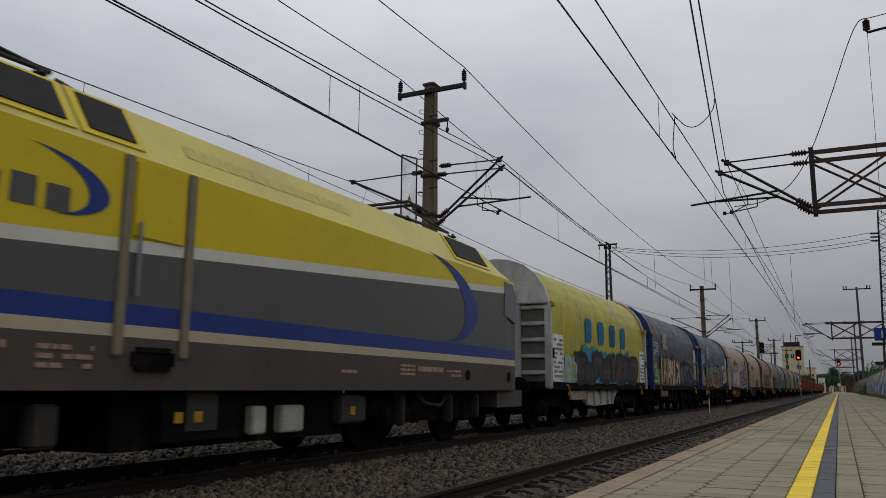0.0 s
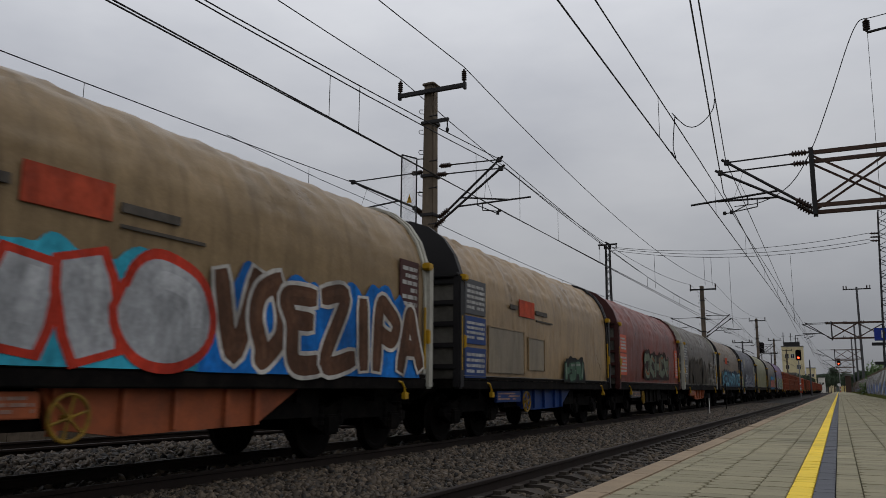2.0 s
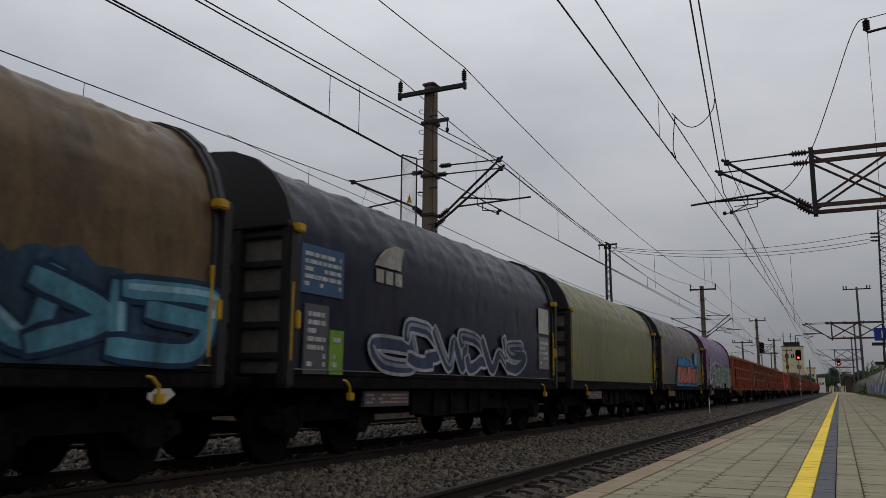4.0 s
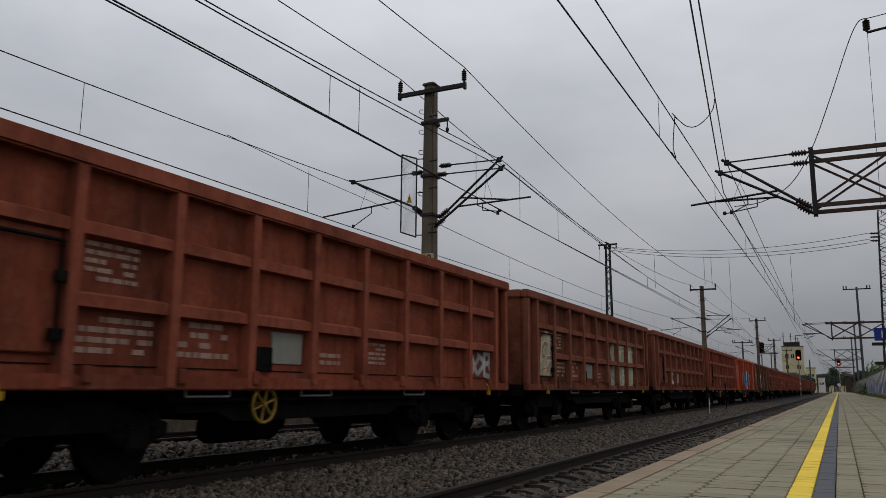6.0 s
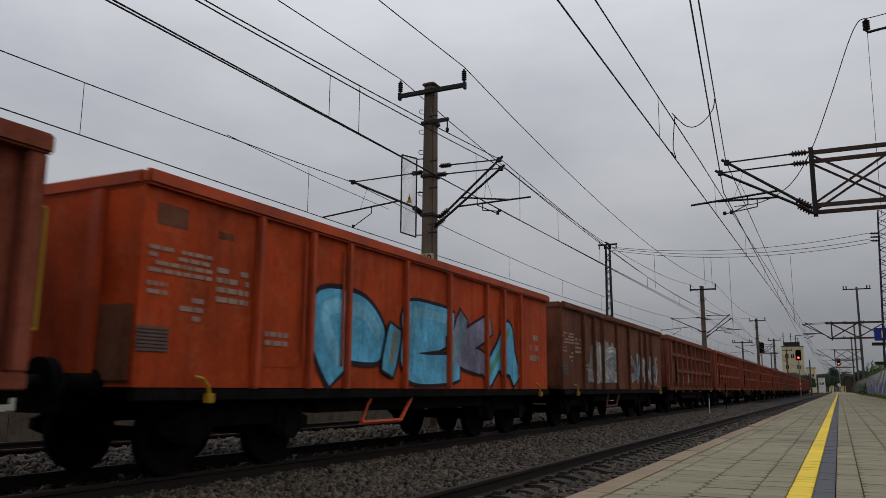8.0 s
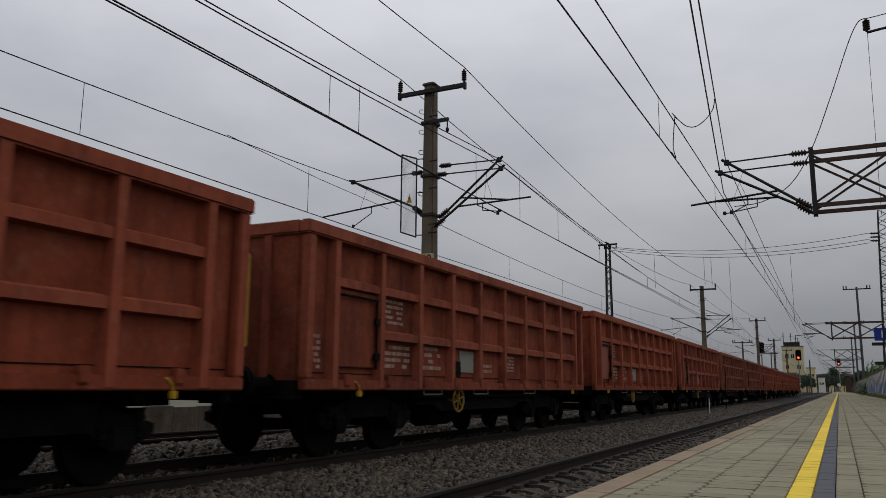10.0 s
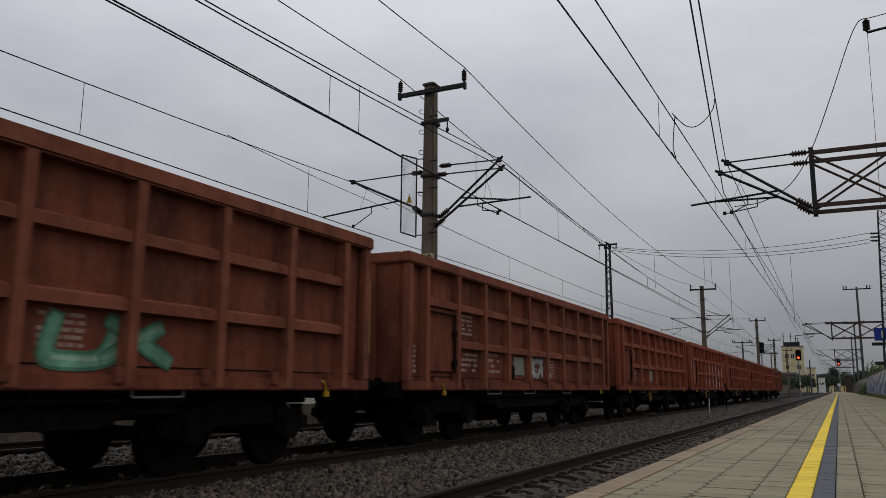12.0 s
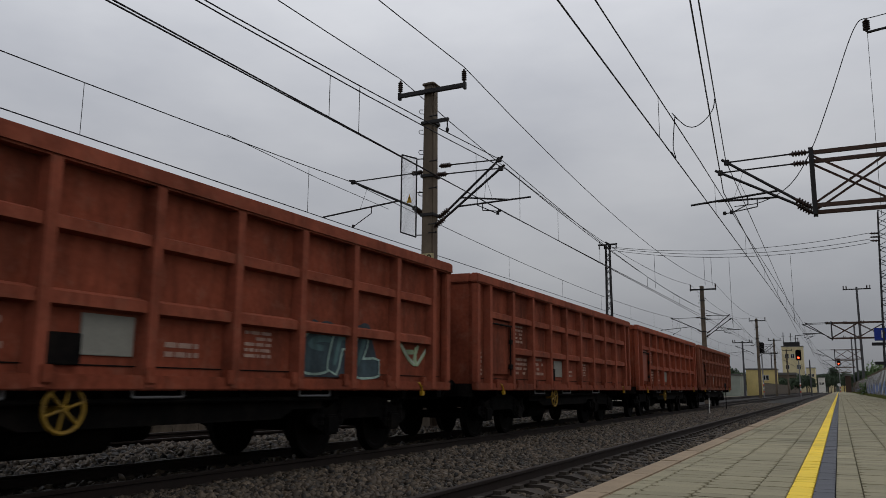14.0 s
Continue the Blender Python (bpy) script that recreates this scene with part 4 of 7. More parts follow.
for x, y, h in ((-5.25, 37.6, 0.85), (-5.6, 46.5, 1.35)):
    t = thing("marker_post", "slim marker post standing in the ballast between the tracks", "marker post", "marker posts", pose(x, y, -0.2))
    bm = bmesh.new()
    tube(bm, (0, 0, -0.1), (0, 0, h), 0.022, 8)
    part("post", bm, M_white if h < 1 else M_black, t)
    bm = bmesh.new()
    bevel_box(bm, -0.05, 0.05, -0.03, 0.03, h - 0.02, h + 0.2, 0.01)
    part("plate", bm, M_steel, t)

# platform sign with its number, on the lattice mast behind the platform
t = thing("platform_sign", "dark blue platform sign with a white number", "sign", m=pose(3.35, Y2 - 0.4, 5.4))
M_signblue = mat("blue_enamel", (0.012, 0.03, 0.22), 0.35, var=0.1, bump=0)
bm = bmesh.new()
bevel_box(bm, -0.55, 0.75, -0.06, 0.06, -0.5, 0.5, 0.03)
part("board", bm, M_signblue, t)
bm = bmesh.new()
tube(bm, (0.55, 0.05, 0.3), (0.55, 0.4, 0.3), 0.03, 6)
tube(bm, (0.55, 0.05, -0.3), (0.55, 0.4, -0.3), 0.03, 6)
part("bracket", bm, M_steel, t)
lettering("1", 0.9, "number", M_white, t, pose(0.0, -0.068, -0.3, 90, 0, 0), "white figure one")
for z, w in ((4.65, 0.7), (3.15, 0.6)):
    bm = bmesh.new()
    bevel_box(bm, -w, w, -0.15, 0.15, -0.12, 0.12, 0.02)
    ob = solid("platform_lamp", bm, M_steel, "dark flat lamp housing fixed to the mast", "lamp", group="platform lamps")
    ob.matrix_world = pose(3.3, Y2 - 0.25, z)

# grass and weeds along the foot of the fence
rng = np.random.default_rng(11)
bm = bmesh.new()
for _ in range(9000):
    y = 18 + 190 * rng.random() ** 1.3
    x = 2.86 - abs(rng.normal()) * 0.16
    h = 0.07 + 0.2 * rng.random() ** 2
    a = rng.random() * 6.28
    w = 0.012 + 0.01 * rng.random()
    lx, ly = rng.normal() * 0.05, rng.normal() * 0.05
    bm.faces.new([bm.verts.new((x - w * math.cos(a), y - w * math.sin(a), PLAT_Z - 0.01)), bm.verts.new((x + w * math.cos(a), y + w * math.sin(a), PLAT_Z - 0.01)), bm.verts.new((x + lx, y + ly, PLAT_Z + h))])
M_grass = mat("dry_grass", (0.12, 0.13, 0.035), 0.8, var=0.3, scale=2, fine=10, vary=0.4, bump=0)
tagged(new("grass", finish("grass", bm, M_grass)), "yellow green grass along the foot of the fence", "grass", "", "stuff")
# a strip of weedy soil between paving and fence
bm = bmesh.new()
box(bm, PLAT_BACK - 0.12, 3.2, 12, 330, -0.55, PLAT_Z + 0.012)
M_verge = mat("weedy_soil", (0.10, 0.095, 0.045), 0.95, var=0.4, scale=1.5, fine=20, bump=0.6)
solid("verge", bm, M_verge, "narrow weedy soil strip between paving and fence", "verge", "structure")

# ---- the train ----
V_TRAIN, P_START = 26.68, 18.02     # metres a second towards the camera's left; place of the first wagon's head at 0 s
consist = []                         # (thing, place along the train)


def bogie(parent, y, wheelbase=1.8, r=0.46, heavy=False):
    """Two wheelsets, side frames with axle boxes and springs."""
    bg = part("bogie", bogie_frame, None, parent)
    bg.matrix_basis = pose(0, y, 0)
    for dy in (-wheelbase / 2, wheelbase / 2):
        w = part("wheelset", wheel_me, None, bg)
        w.matrix_basis = pose(0, dy, r)
    return bg


bm = bmesh.new()
for s in (-1, 1):
    prism(bm, [(-1.35, 0.62), (-1.35, 0.5), (-1.1, 0.4), (-0.7, 0.4), (-0.5, 0.55), (0.5, 0.55), (0.7, 0.4), (1.1, 0.4), (1.35, 0.5), (1.35, 0.62), (0.5, 0.86), (-0.5, 0.86)], "x", s * 0.98, s * 1.08)
    for dy in (-0.9, 0.9):
        bevel_box(bm, s * 1.03 - 0.12, s * 1.03 + 0.12, dy - 0.16, dy + 0.16, 0.34, 0.62, 0.03)
        for k in (-0.24, 0.24):
            lathe(bm, (s * 1.03, dy + k, 0.48), (s * 1.03, dy + k, 0.8), [(0, 0.1), (0.05, 0.1), (0.06, 0.08), (0.11, 0.1), (0.16, 0.08), (0.21, 0.1), (0.26, 0.08), (0.3, 0.1)], 10)
box(bm, -1.0, 1.0, -0.35, 0.35, 0.6, 0.88)
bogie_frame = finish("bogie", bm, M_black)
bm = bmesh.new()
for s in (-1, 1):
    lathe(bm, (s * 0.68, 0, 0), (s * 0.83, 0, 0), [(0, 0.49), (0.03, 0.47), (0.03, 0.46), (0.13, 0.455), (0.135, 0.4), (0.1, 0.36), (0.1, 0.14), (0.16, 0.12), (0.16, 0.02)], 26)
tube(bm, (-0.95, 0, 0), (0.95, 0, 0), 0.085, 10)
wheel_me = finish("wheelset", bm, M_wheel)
bm = bmesh.new()
for s in (0,):
    lathe(bm, (0, 0.62, 1.05), (0, 0, 1.05), [(0, 0.13), (0.03, 0.13), (0.03, 0.09), (0.38, 0.09), (0.38, 0.07), (0.56, 0.07), (0.56, 0.24), (0.6, 0.235), (0.62, 0.18)], 18)
buffer_me = finish("buffer", bm, M_black)


def buffers_on(parent, length):
    for s in (-0.875, 0.875):
        b = part("buffer", buffer_me, None, parent)
        b.matrix_basis = pose(s, 0, 0)
        b = part("buffer", buffer_me, None, parent)
        b.matrix_basis = pose(s, length, 0, 0, 0, 180)


bm = bmesh.new()
for i in range(24):
    a, b = 2 * math.pi * i / 24, 2 * math.pi * (i + 1) / 24
    tube(bm, (0, math.cos(a) * 0.27, math.sin(a) * 0.27), (0, math.cos(b) * 0.27, math.sin(b) * 0.27), 0.026, 6, cap=False)
for i in range(3):
    a = i * math.pi / 3 + 0.3
    tube(bm, (0, math.cos(a) * 0.27, math.sin(a) * 0.27), (0, -math.cos(a) * 0.27, -math.sin(a) * 0.27), 0.018, 6)
tube(bm, (-0.3, 0, 0), (0.03, 0, 0), 0.04, 8)
handwheel_me = finish("handwheel", bm, M_wheelrim)
bm = bmesh.new()
path_tube(bm, [(0.0, -0.14, 0.16), (0.05, -0.08, 0.14), (0.06, 0.0, 0.06), (0.06, 0.02, -0.02)], 0.02, 6)
bevel_box(bm, 0.03, 0.1, -0.04, 0.08, -0.13, -0.02, 0.01)
hook_me = finish("rope_hook", bm, M_yel_part)


def bars(bm, rng, y0, y1, z0, z1, x, rows):
    """Unreadable stencilled lines as plain bars."""
    h = (z1 - z0) / rows
    for r in range(rows):
        y = y0
        while y < y1 - 0.02:
            w = min(0.05 + 0.16 * rng.random(), y1 - y)
            zz = z0 + r * h
            if rng.random() < 0.86:
                box(bm, x - 0.004, x + 0.003, y, y + w, zz + h * 0.22, zz + h * 0.78)
            y += w + 0.03


# strokes of sprayed letters, each point two digits on a grid of ten by ten
GLYPHS = {k: [[(int(p[0]) / 10, int(p[1]) / 9) for p in q.split()] for q in v.split("|")] for k, v in {
    "A": "00 25 49 65 80|23 63", "C": "87 79 49 28 15 04 12 21 40 60 82", "E": "89 09 05 00 80|05 65", "F": "89 09 00|05 65", "G": "88 59 18 05 02 30 71 84 54", "H": "09 00|89 80|04 84",
    "I": "49 40", "K": "09 00|89 14 80", "L": "09 00 80", "N": "00 09 80 89", "O": "49 17 04 12 40 72 84 77 49", "P": "00 09 69 86 64 04", "R": "00 09 69 86 64 04|44 80",
    "S": "88 59 18 16 45 74 72 40 01", "T": "09 89|49 40", "U": "09 02 20 60 82 89", "V": "09 40 89", "W": "09 20 46 60 89", "X": "09 80|89 00", "Z": "09 89 00 80",
    "B": "45 17 49 77 45 82 40 02 45", "M": "00 19 44 79 80"}.items()}


def ribbon(bm, pts, w, x, mi):
    """A flat stroke of width w in the y-z plane at depth x, with blunt round ends."""
    p = [Vector((0, a, b)) for a, b in pts]
    sm = []
    for i in range(len(p) - 1):
        a, b, c, d = p[max(i - 1, 0)], p[i], p[i + 1], p[min(i + 2, len(p) - 1)]
        for k in range(8):
            f = k / 8
            sm.append(0.5 * (2 * b + (c - a) * f + (2 * a - 5 * b + 4 * c - d) * f * f + (3 * b - a - 3 * c + d) * f ** 3))
    sm.append(p[-1])
    left, right = [], []
    n = len(sm)
    for i, q in enumerate(sm):
        d = (sm[min(i + 1, n - 1)] - sm[max(i - 1, 0)]).normalized()
        nrm = Vector((0, -d.z, d.y))
        ww = w * (0.8 if i in (0, n - 1) else 1.0) / 2
        ext = d * (w * 0.35) * (-1 if i == 0 else (1 if i == n - 1 else 0))
        left.append(bm.verts.new((x, q.y + nrm.y * ww + ext.y, q.z + nrm.z * ww + ext.z)))
        right.append(bm.verts.new((x, q.y - nrm.y * ww + ext.y, q.z - nrm.z * ww + ext.z)))
    for i in range(n - 1):
        bm.faces.new((left[i], left[i + 1], right[i + 1], right[i])).material_index = mi


def cloud(bm, rng, y0, y1, z0, z1, x, mi, rough=0.16, zmax=None):
    """An uneven sprayed field."""
    n = 44
    cy, cz, ry, rz = (y0 + y1) / 2, (z0 + z1) / 2, (y1 - y0) / 2, (z1 - z0) / 2
    ring = []
    for i in range(n):
        a = 2 * math.pi * i / n
        c, s = math.cos(a), math.sin(a)
        k = (abs(c) ** 4 + abs(s) ** 4) ** -0.25 * (1 - rough * rng.random())
        ring.append(bm.verts.new((x, cy + c * ry * k, max(z0, cz + s * rz * k))))
    mid = bm.verts.new((x, cy, cz))
    for i in range(n):
        bm.faces.new((mid, ring[i], ring[(i + 1) % n])).material_index = mi


def sprayed_field(bm, rng, y0, y1, z0, z1, x, ragged=0.25):
    """One uneven sprayed ground with a straight hem and a bubbling upper edge."""
    n = max(24, int((y1 - y0) * 12))
    ph = rng.random(4) * 6.3
    lo, hi = [], []
    for i in range(n + 1):
        f = i / n
        y = y0 + (y1 - y0) * f
        bub = 0.5 * abs(math.sin(y * 3.1 + ph[0])) + 0.3 * abs(math.sin(y * 6.7 + ph[1])) + 0.2 * math.sin(y * 1.3 + ph[2])
        side = min(1.0, 6 * min(f, 1 - f) + 0.25)
        lo.append(bm.verts.new((x, y, z0)))
        hi.append(bm.verts.new((x, y + 0.03 * math.sin(9 * y), z0 + (z1 - z0) * side * (1 - ragged + ragged * bub) )))
    for i in range(n):
        bm.faces.new((lo[i], lo[i + 1], hi[i + 1], hi[i]))


SPRAY = {}


def spray(col):
    if col not in SPRAY:
        SPRAY[col] = mat("sprayed_paint", col, 0.6, var=0.55, scale=1.7, fine=14, bump=0.1, spec=0.06, dirt=tuple(c * 0.25 + 0.008 for c in col), dirt_amt=0.9, streak=0.4, dust=tuple(c * 0.5 + 0.03 for c in col), dust_amt=0.5)
    return SPRAY[col]


def graffiti(parent, y0, y1, z0, z1, x, seed, back, line, fill, fill2, letters, width=0.2, label="colourful sprayed shapes", ring=0.3, lean=0.0, clear=False):
    """A sprayed piece: a ground, then outlined figures with highlights, in thin layers on the side at x. clear: not turned about, so that they read."""
    rng = np.random.default_rng(seed)
    owner = parent
    if back:
        bm = bmesh.new()
        sprayed_field(bm, rng, y0 - 0.12, y1 + 0.12, z0, z1 + 0.22, x + 0.002)
        owner = part("graffiti", finish("graffiti", bm, spray(back)), None, parent, label)
    lw = (y1 - y0) / len(letters)
    h = z1 - z0
    rim = ring * width
    for i, ch in enumerate(letters):
        tilt = lean + 0.5 * (rng.random() - 0.5)
        hh = h * (0.88 + 0.12 * rng.random())
        base = z0 + 0.02 + (width / 2 + rim) * 0.8 + 0.04 * rng.random()
        span = hh - 1.5 * (width / 2 + rim)
        wide = lw * (1.12 + 0.2 * rng.random()) - width
        left = y0 + i * lw + width * 0.5
        d = x + 0.005 + i * 0.0022
        st = [[(left + wide * (a / 0.8 + tilt * (b - 0.5) + 0.07 * rng.normal()), base + span * min(1.04, max(-0.04, b + 0.06 * rng.normal()))) for a, b in q] for q in GLYPHS[ch]]
        if not clear:
            if rng.random() < 0.6:
                st = [[(2 * left + wide - a, b) for a, b in q] for q in st]
            if rng.random() < 0.4:
                st = [[(a, 2 * base + span - b) for a, b in q] for q in st]
        bm = bmesh.new()
        for k, q in enumerate(st):
            ribbon(bm, q, width + 2 * rim, d + k * 0.0001, 0)
        for k, q in enumerate(st):
            ribbon(bm, q, width, d + 0.0006 + k * 0.0001, 1)
        for k, q in enumerate(st[:1]):
            ribbon(bm, [(a + width * 0.14, b + width * 0.12) for a, b in q[: max(2, len(q) // 2 + 1)]], width * 0.34, d + 0.0012 + k * 0.0001, 2)
        part("sprayed_figure" if back else "graffiti", finish("sprayed_figure", bm, spray(line), spray(fill), spray(fill2)), None, owner, "" if back else label)
    return owner


def throw_up(parent, y0, y1, z0, z1, x, seed, back, line, fill, n, label):
    """Fat rounded bubbles with a thick outline on a sprayed ground."""
    rng = np.random.default_rng(seed)
    bm = bmesh.new()
    sprayed_field(bm, rng, y0 - 0.3, y1 + 0.3, z0, z1 + 0.42, x + 0.002, 0.3)
    field = part("graffiti", finish("graffiti", bm, spray(back)), None, parent, label)
    lw = (y1 - y0) / n
    for i in range(n):
        a, b = y0 + i * lw - 0.05, y0 + (i + 1) * lw + 0.1
        lo, hi = z0 + 0.05, z1 - 0.12 * rng.random()
        d = x + 0.006 + i * 0.003
        bm = bmesh.new()
        cloud(bm, rng, a, b, lo, hi, d, 0, 0.1)
        cloud(bm, rng, a + 0.07, b - 0.07, lo + 0.07, hi - 0.07, d + 0.001, 1, 0.12)
        cy, cz = a + (b - a) * (0.35 + 0.3 * rng.random()), lo + (hi - lo) * 0.5
        ribbon(bm, [(cy - 0.1, cz - 0.3), (cy + 0.06, cz - 0.05), (cy - 0.02, cz + 0.22)], 0.1, d + 0.002, 0)
        ribbon(bm, [(cy + 0.2, cz + 0.3), (cy + 0.42, cz + 0.1)], 0.08, d + 0.0021, 0)
        part("sprayed_figure", finish("sprayed_figure", bm, spray(line), spray(fill)), None, field)
    return field


# ---- open wagons ----
RIBS = [1.30 + 1.275 * k for k in range(10)]


def open_wagon(tone, tone_rim, tone_door, label, handwheel=True):
    """Four-axle high-sided open goods wagon with ribbed steel sides, 14.04 m over the buffers."""
    t = thing("open_wagon", label, "goods wagon", "open wagons of the train")
    for s in (-1, 1):
        bm = bmesh.new()
        box(bm, s * 1.32 - 0.03, s * 1.32 + 0.03, 0.64, 13.40, 1.1, 3.1)
        part("side_wall", bm, tone, t)
    for y in (0.62, 13.36):
        bm = bmesh.new()
        box(bm, -1.288, 1.288, y, y + 0.06, 1.1, 3.1)
        end = part("end_wall", bm, tone, t)
        for x in (-0.8, 0.0, 0.8):
            bm = bmesh.new()
            bevel_box(bm, x - 0.06, x + 0.06, y - 0.06 if y < 5 else y + 0.058, y + 0.002 if y < 5 else y + 0.12, 1.1, 3.08, 0.012)
            part("end_rib", bm, tone_rim, end)
    bm = bmesh.new()
    box(bm, -1.288, 1.288, 0.684, 13.356, 1.1, 1.2)
    part("floor", bm, tone, t)
    for s in (-1, 1):
        bm = bmesh.new()
        bevel_box(bm, s * 1.42 - 0.085, s * 1.42 + 0.085, 0.56, 13.48, 3.08, 3.27, 0.025)
        part("top_rim", bm, tone_rim, t)
        bm = bmesh.new()
        bevel_box(bm, s * 1.42 - 0.06, s * 1.42 + 0.06, 0.6, 13.44, 0.97, 1.12, 0.015)
        part("sole_bar", bm, tone, t)
    for y in (0.56, 13.34):
        bm = bmesh.new()
        bevel_box(bm, -1.336, 1.336, y, y + 0.14, 3.08, 3.268, 0.025)
        part("top_rim", bm, tone_rim, t)
    for s in (-1, 1):
        for k, y in enumerate(RIBS):
            bm = bmesh.new()
            prism(bm, [(s * 1.345, y - 0.085), (s * 1.49, y - 0.06), (s * 1.49, y + 0.06), (s * 1.345, y + 0.085)], "z", 1.0, 3.085)
            part("rib", bm, tone_rim, t)
        for y0, y1 in ((0.6, 0.78), (13.26, 13.44)):
            bm = bmesh.new()
            bevel_box(bm, s * 1.42 - 0.06, s * 1.42 + 0.06, y0, y1, 1.12, 3.08, 0.02)
            part("corner_post", bm, tone_rim, t)
        for z in (1.74, 2.43):
            for k in range(9):
                if z < 2 and (k == 0):
                    continue
                bm = bmesh.new()
                prism(bm, [(s * 1.345, z - 0.015), (s * 1.46, z + 0.01), (s * 1.46, z + 0.125), (s * 1.345, z + 0.165)], "y", RIBS[k] + 0.06, RIBS[k + 1] - 0.06)
                part("rail", bm, tone_rim, t)
        bm = bmesh.new()
        y0, y1 = RIBS[0] + 0.12, RIBS[1] - 0.1
        bevel_box(bm, s * 1.375 - 0.03, s * 1.375 + 0.03, y0, y1, 1.3, 2.42, 0.012)
        door = part("door", bm, tone_door, t)
        bm = bmesh.new()
        tube(bm, (s * 1.45, y0 - 0.02, 2.33), (s * 1.45, y1, 2.33), 0.022, 6)
        tube(bm, (s * 1.45, y1 - 0.03, 1.28), (s * 1.45, y1 - 0.03, 2.3), 0.018, 6)
        box(bm, s * 1.45 - 0.02, s * 1.45 + 0.03, y1 - 0.1, y1 + 0.05, 1.42, 1.52)
        box(bm, s * 1.45 - 0.02, s * 1.45 + 0.03, y1 - 0.08, y1 + 0.05, 1.95, 2.05)
        part("latch", bm, M_black, door)
        bm = bmesh.new()
        box(bm, s * 1.352 - 0.006, s * 1.352 + 0.006, 0.8, 13.24, 1.2, 1.214)
        part("flap_seam", bm, M_black, t)
        for k, y in enumerate((4.2, 6.3, 9.1)):
            bm = bmesh.new()
            tube(bm, (s * 1.36, y, 0.9), (s * 1.36, y + 0.7, 0.9), 0.016, 6)
            tube(bm, (s * 1.36, y, 0.9), (s * 1.36, y, 0.98), 0.016, 6)
            tube(bm, (s * 1.36, y + 0.7, 0.9), (s * 1.36, y + 0.7, 0.98), 0.016, 6)
            part("brake_rod", bm, M_galv, t)
        for k in range(10):
            bm = bmesh.new()
            bevel_box(bm, s * 1.46 - 0.05, s * 1.46 + 0.05, RIBS[0] + 0.3 + k * 1.2 - 0.07, RIBS[0] + 0.3 + k * 1.2 + 0.07, 1.03, 1.2, 0.015)
            part("tie_ring", bm, tone, t)
    # stencils, label boards
    rng = np.random.default_rng(7)
    bm = bmesh.new()
    bars(bm, rng, 0.84, 1.1, 1.25, 1.75, 1.352, 6)
    bars(bm, rng, RIBS[1] + 0.2, RIBS[1] + 0.85, 2.0, 2.42, 1.352, 5)
    bars(bm, rng, RIBS[1] + 0.12, RIBS[1] + 1.1, 1.3, 1.7, 1.352, 4)
    bars(bm, rng, RIBS[2] + 0.12, RIBS[2] + 1.0, 1.3, 1.74, 1.352, 4)
    bars(bm, rng, RIBS[4] + 0.3, RIBS[4] + 0.8, 1.3, 1.5, 1.352, 2)
    bars(bm, rng, RIBS[5] + 0.3, RIBS[5] + 0.8, 1.35, 1.7, 1.352, 5)
    tagged(part("stencil_lettering", bm, stencil_mat, t, "faded white stencilled lines"), kind="stuff")
    bm = bmesh.new()
    bevel_box(bm, 1.35, 1.37, RIBS[3] + 0.5, RIBS[3] + 1.14, 1.3, 1.7, 0.006)
    part("label_board", bm, board_mat, t, "pale label board")
    bm = bmesh.new()
    bevel_box(bm, 1.35, 1.4, RIBS[3] + 0.12, RIBS[3] + 0.5, 1.2, 1.5, 0.01)
    part("label_holder", bm, M_black, t)
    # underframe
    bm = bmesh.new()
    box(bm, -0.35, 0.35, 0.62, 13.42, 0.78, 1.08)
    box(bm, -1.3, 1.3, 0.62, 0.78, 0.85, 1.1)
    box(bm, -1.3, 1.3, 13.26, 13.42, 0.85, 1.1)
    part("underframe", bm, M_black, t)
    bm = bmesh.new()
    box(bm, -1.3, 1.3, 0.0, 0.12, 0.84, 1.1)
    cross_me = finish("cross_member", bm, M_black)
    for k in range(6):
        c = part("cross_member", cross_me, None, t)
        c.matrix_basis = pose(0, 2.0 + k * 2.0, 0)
    # filler block added to keep light from showing through between the bogies
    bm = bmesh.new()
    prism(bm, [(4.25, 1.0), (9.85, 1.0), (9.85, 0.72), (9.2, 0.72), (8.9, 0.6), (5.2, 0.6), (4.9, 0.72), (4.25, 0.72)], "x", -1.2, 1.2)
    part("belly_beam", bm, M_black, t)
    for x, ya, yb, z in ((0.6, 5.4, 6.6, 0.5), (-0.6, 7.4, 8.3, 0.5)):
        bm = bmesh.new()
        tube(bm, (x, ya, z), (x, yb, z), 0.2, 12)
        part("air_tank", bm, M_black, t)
    for s in (-1, 1):
        bm = bmesh.new()
        tube(bm, (s * 1.3, 4.1, 0.86), (s * 1.3, 9.9, 0.86), 0.03, 6)
        part("brake_pipe", bm, M_black, t)
    for y in (2.9, 11.14):
        bogie(t, y)
    buffers_on(t, 14.04)
    for y in (1.9, 12.3):
        h = part("rope_hook", hook_me, None, t, "yellow rope hook")
        h.matrix_basis = pose(1.45, y, 0.98) @ Matrix.Scale(0.75, 4)
    bm = bmesh.new()
    tube(bm, (1.42, 13.5, 1.5), (1.42, 13.5, 2.6), 0.018, 6)
    tube(bm, (1.42, 13.42, 1.5), (1.42, 13.5, 1.5), 0.018, 6)
    tube(bm, (1.42, 13.42, 2.6), (1.42, 13.5, 2.6), 0.018, 6)
    part("grab_rail", bm, M_yel_part, t)
    if handwheel:
        w = part("handwheel", handwheel_me, None, t, "yellow brake handwheel")
        w.matrix_basis = pose(1.42, 5.47, 0.8) @ Matrix.Scale(0.8, 4)
    return t


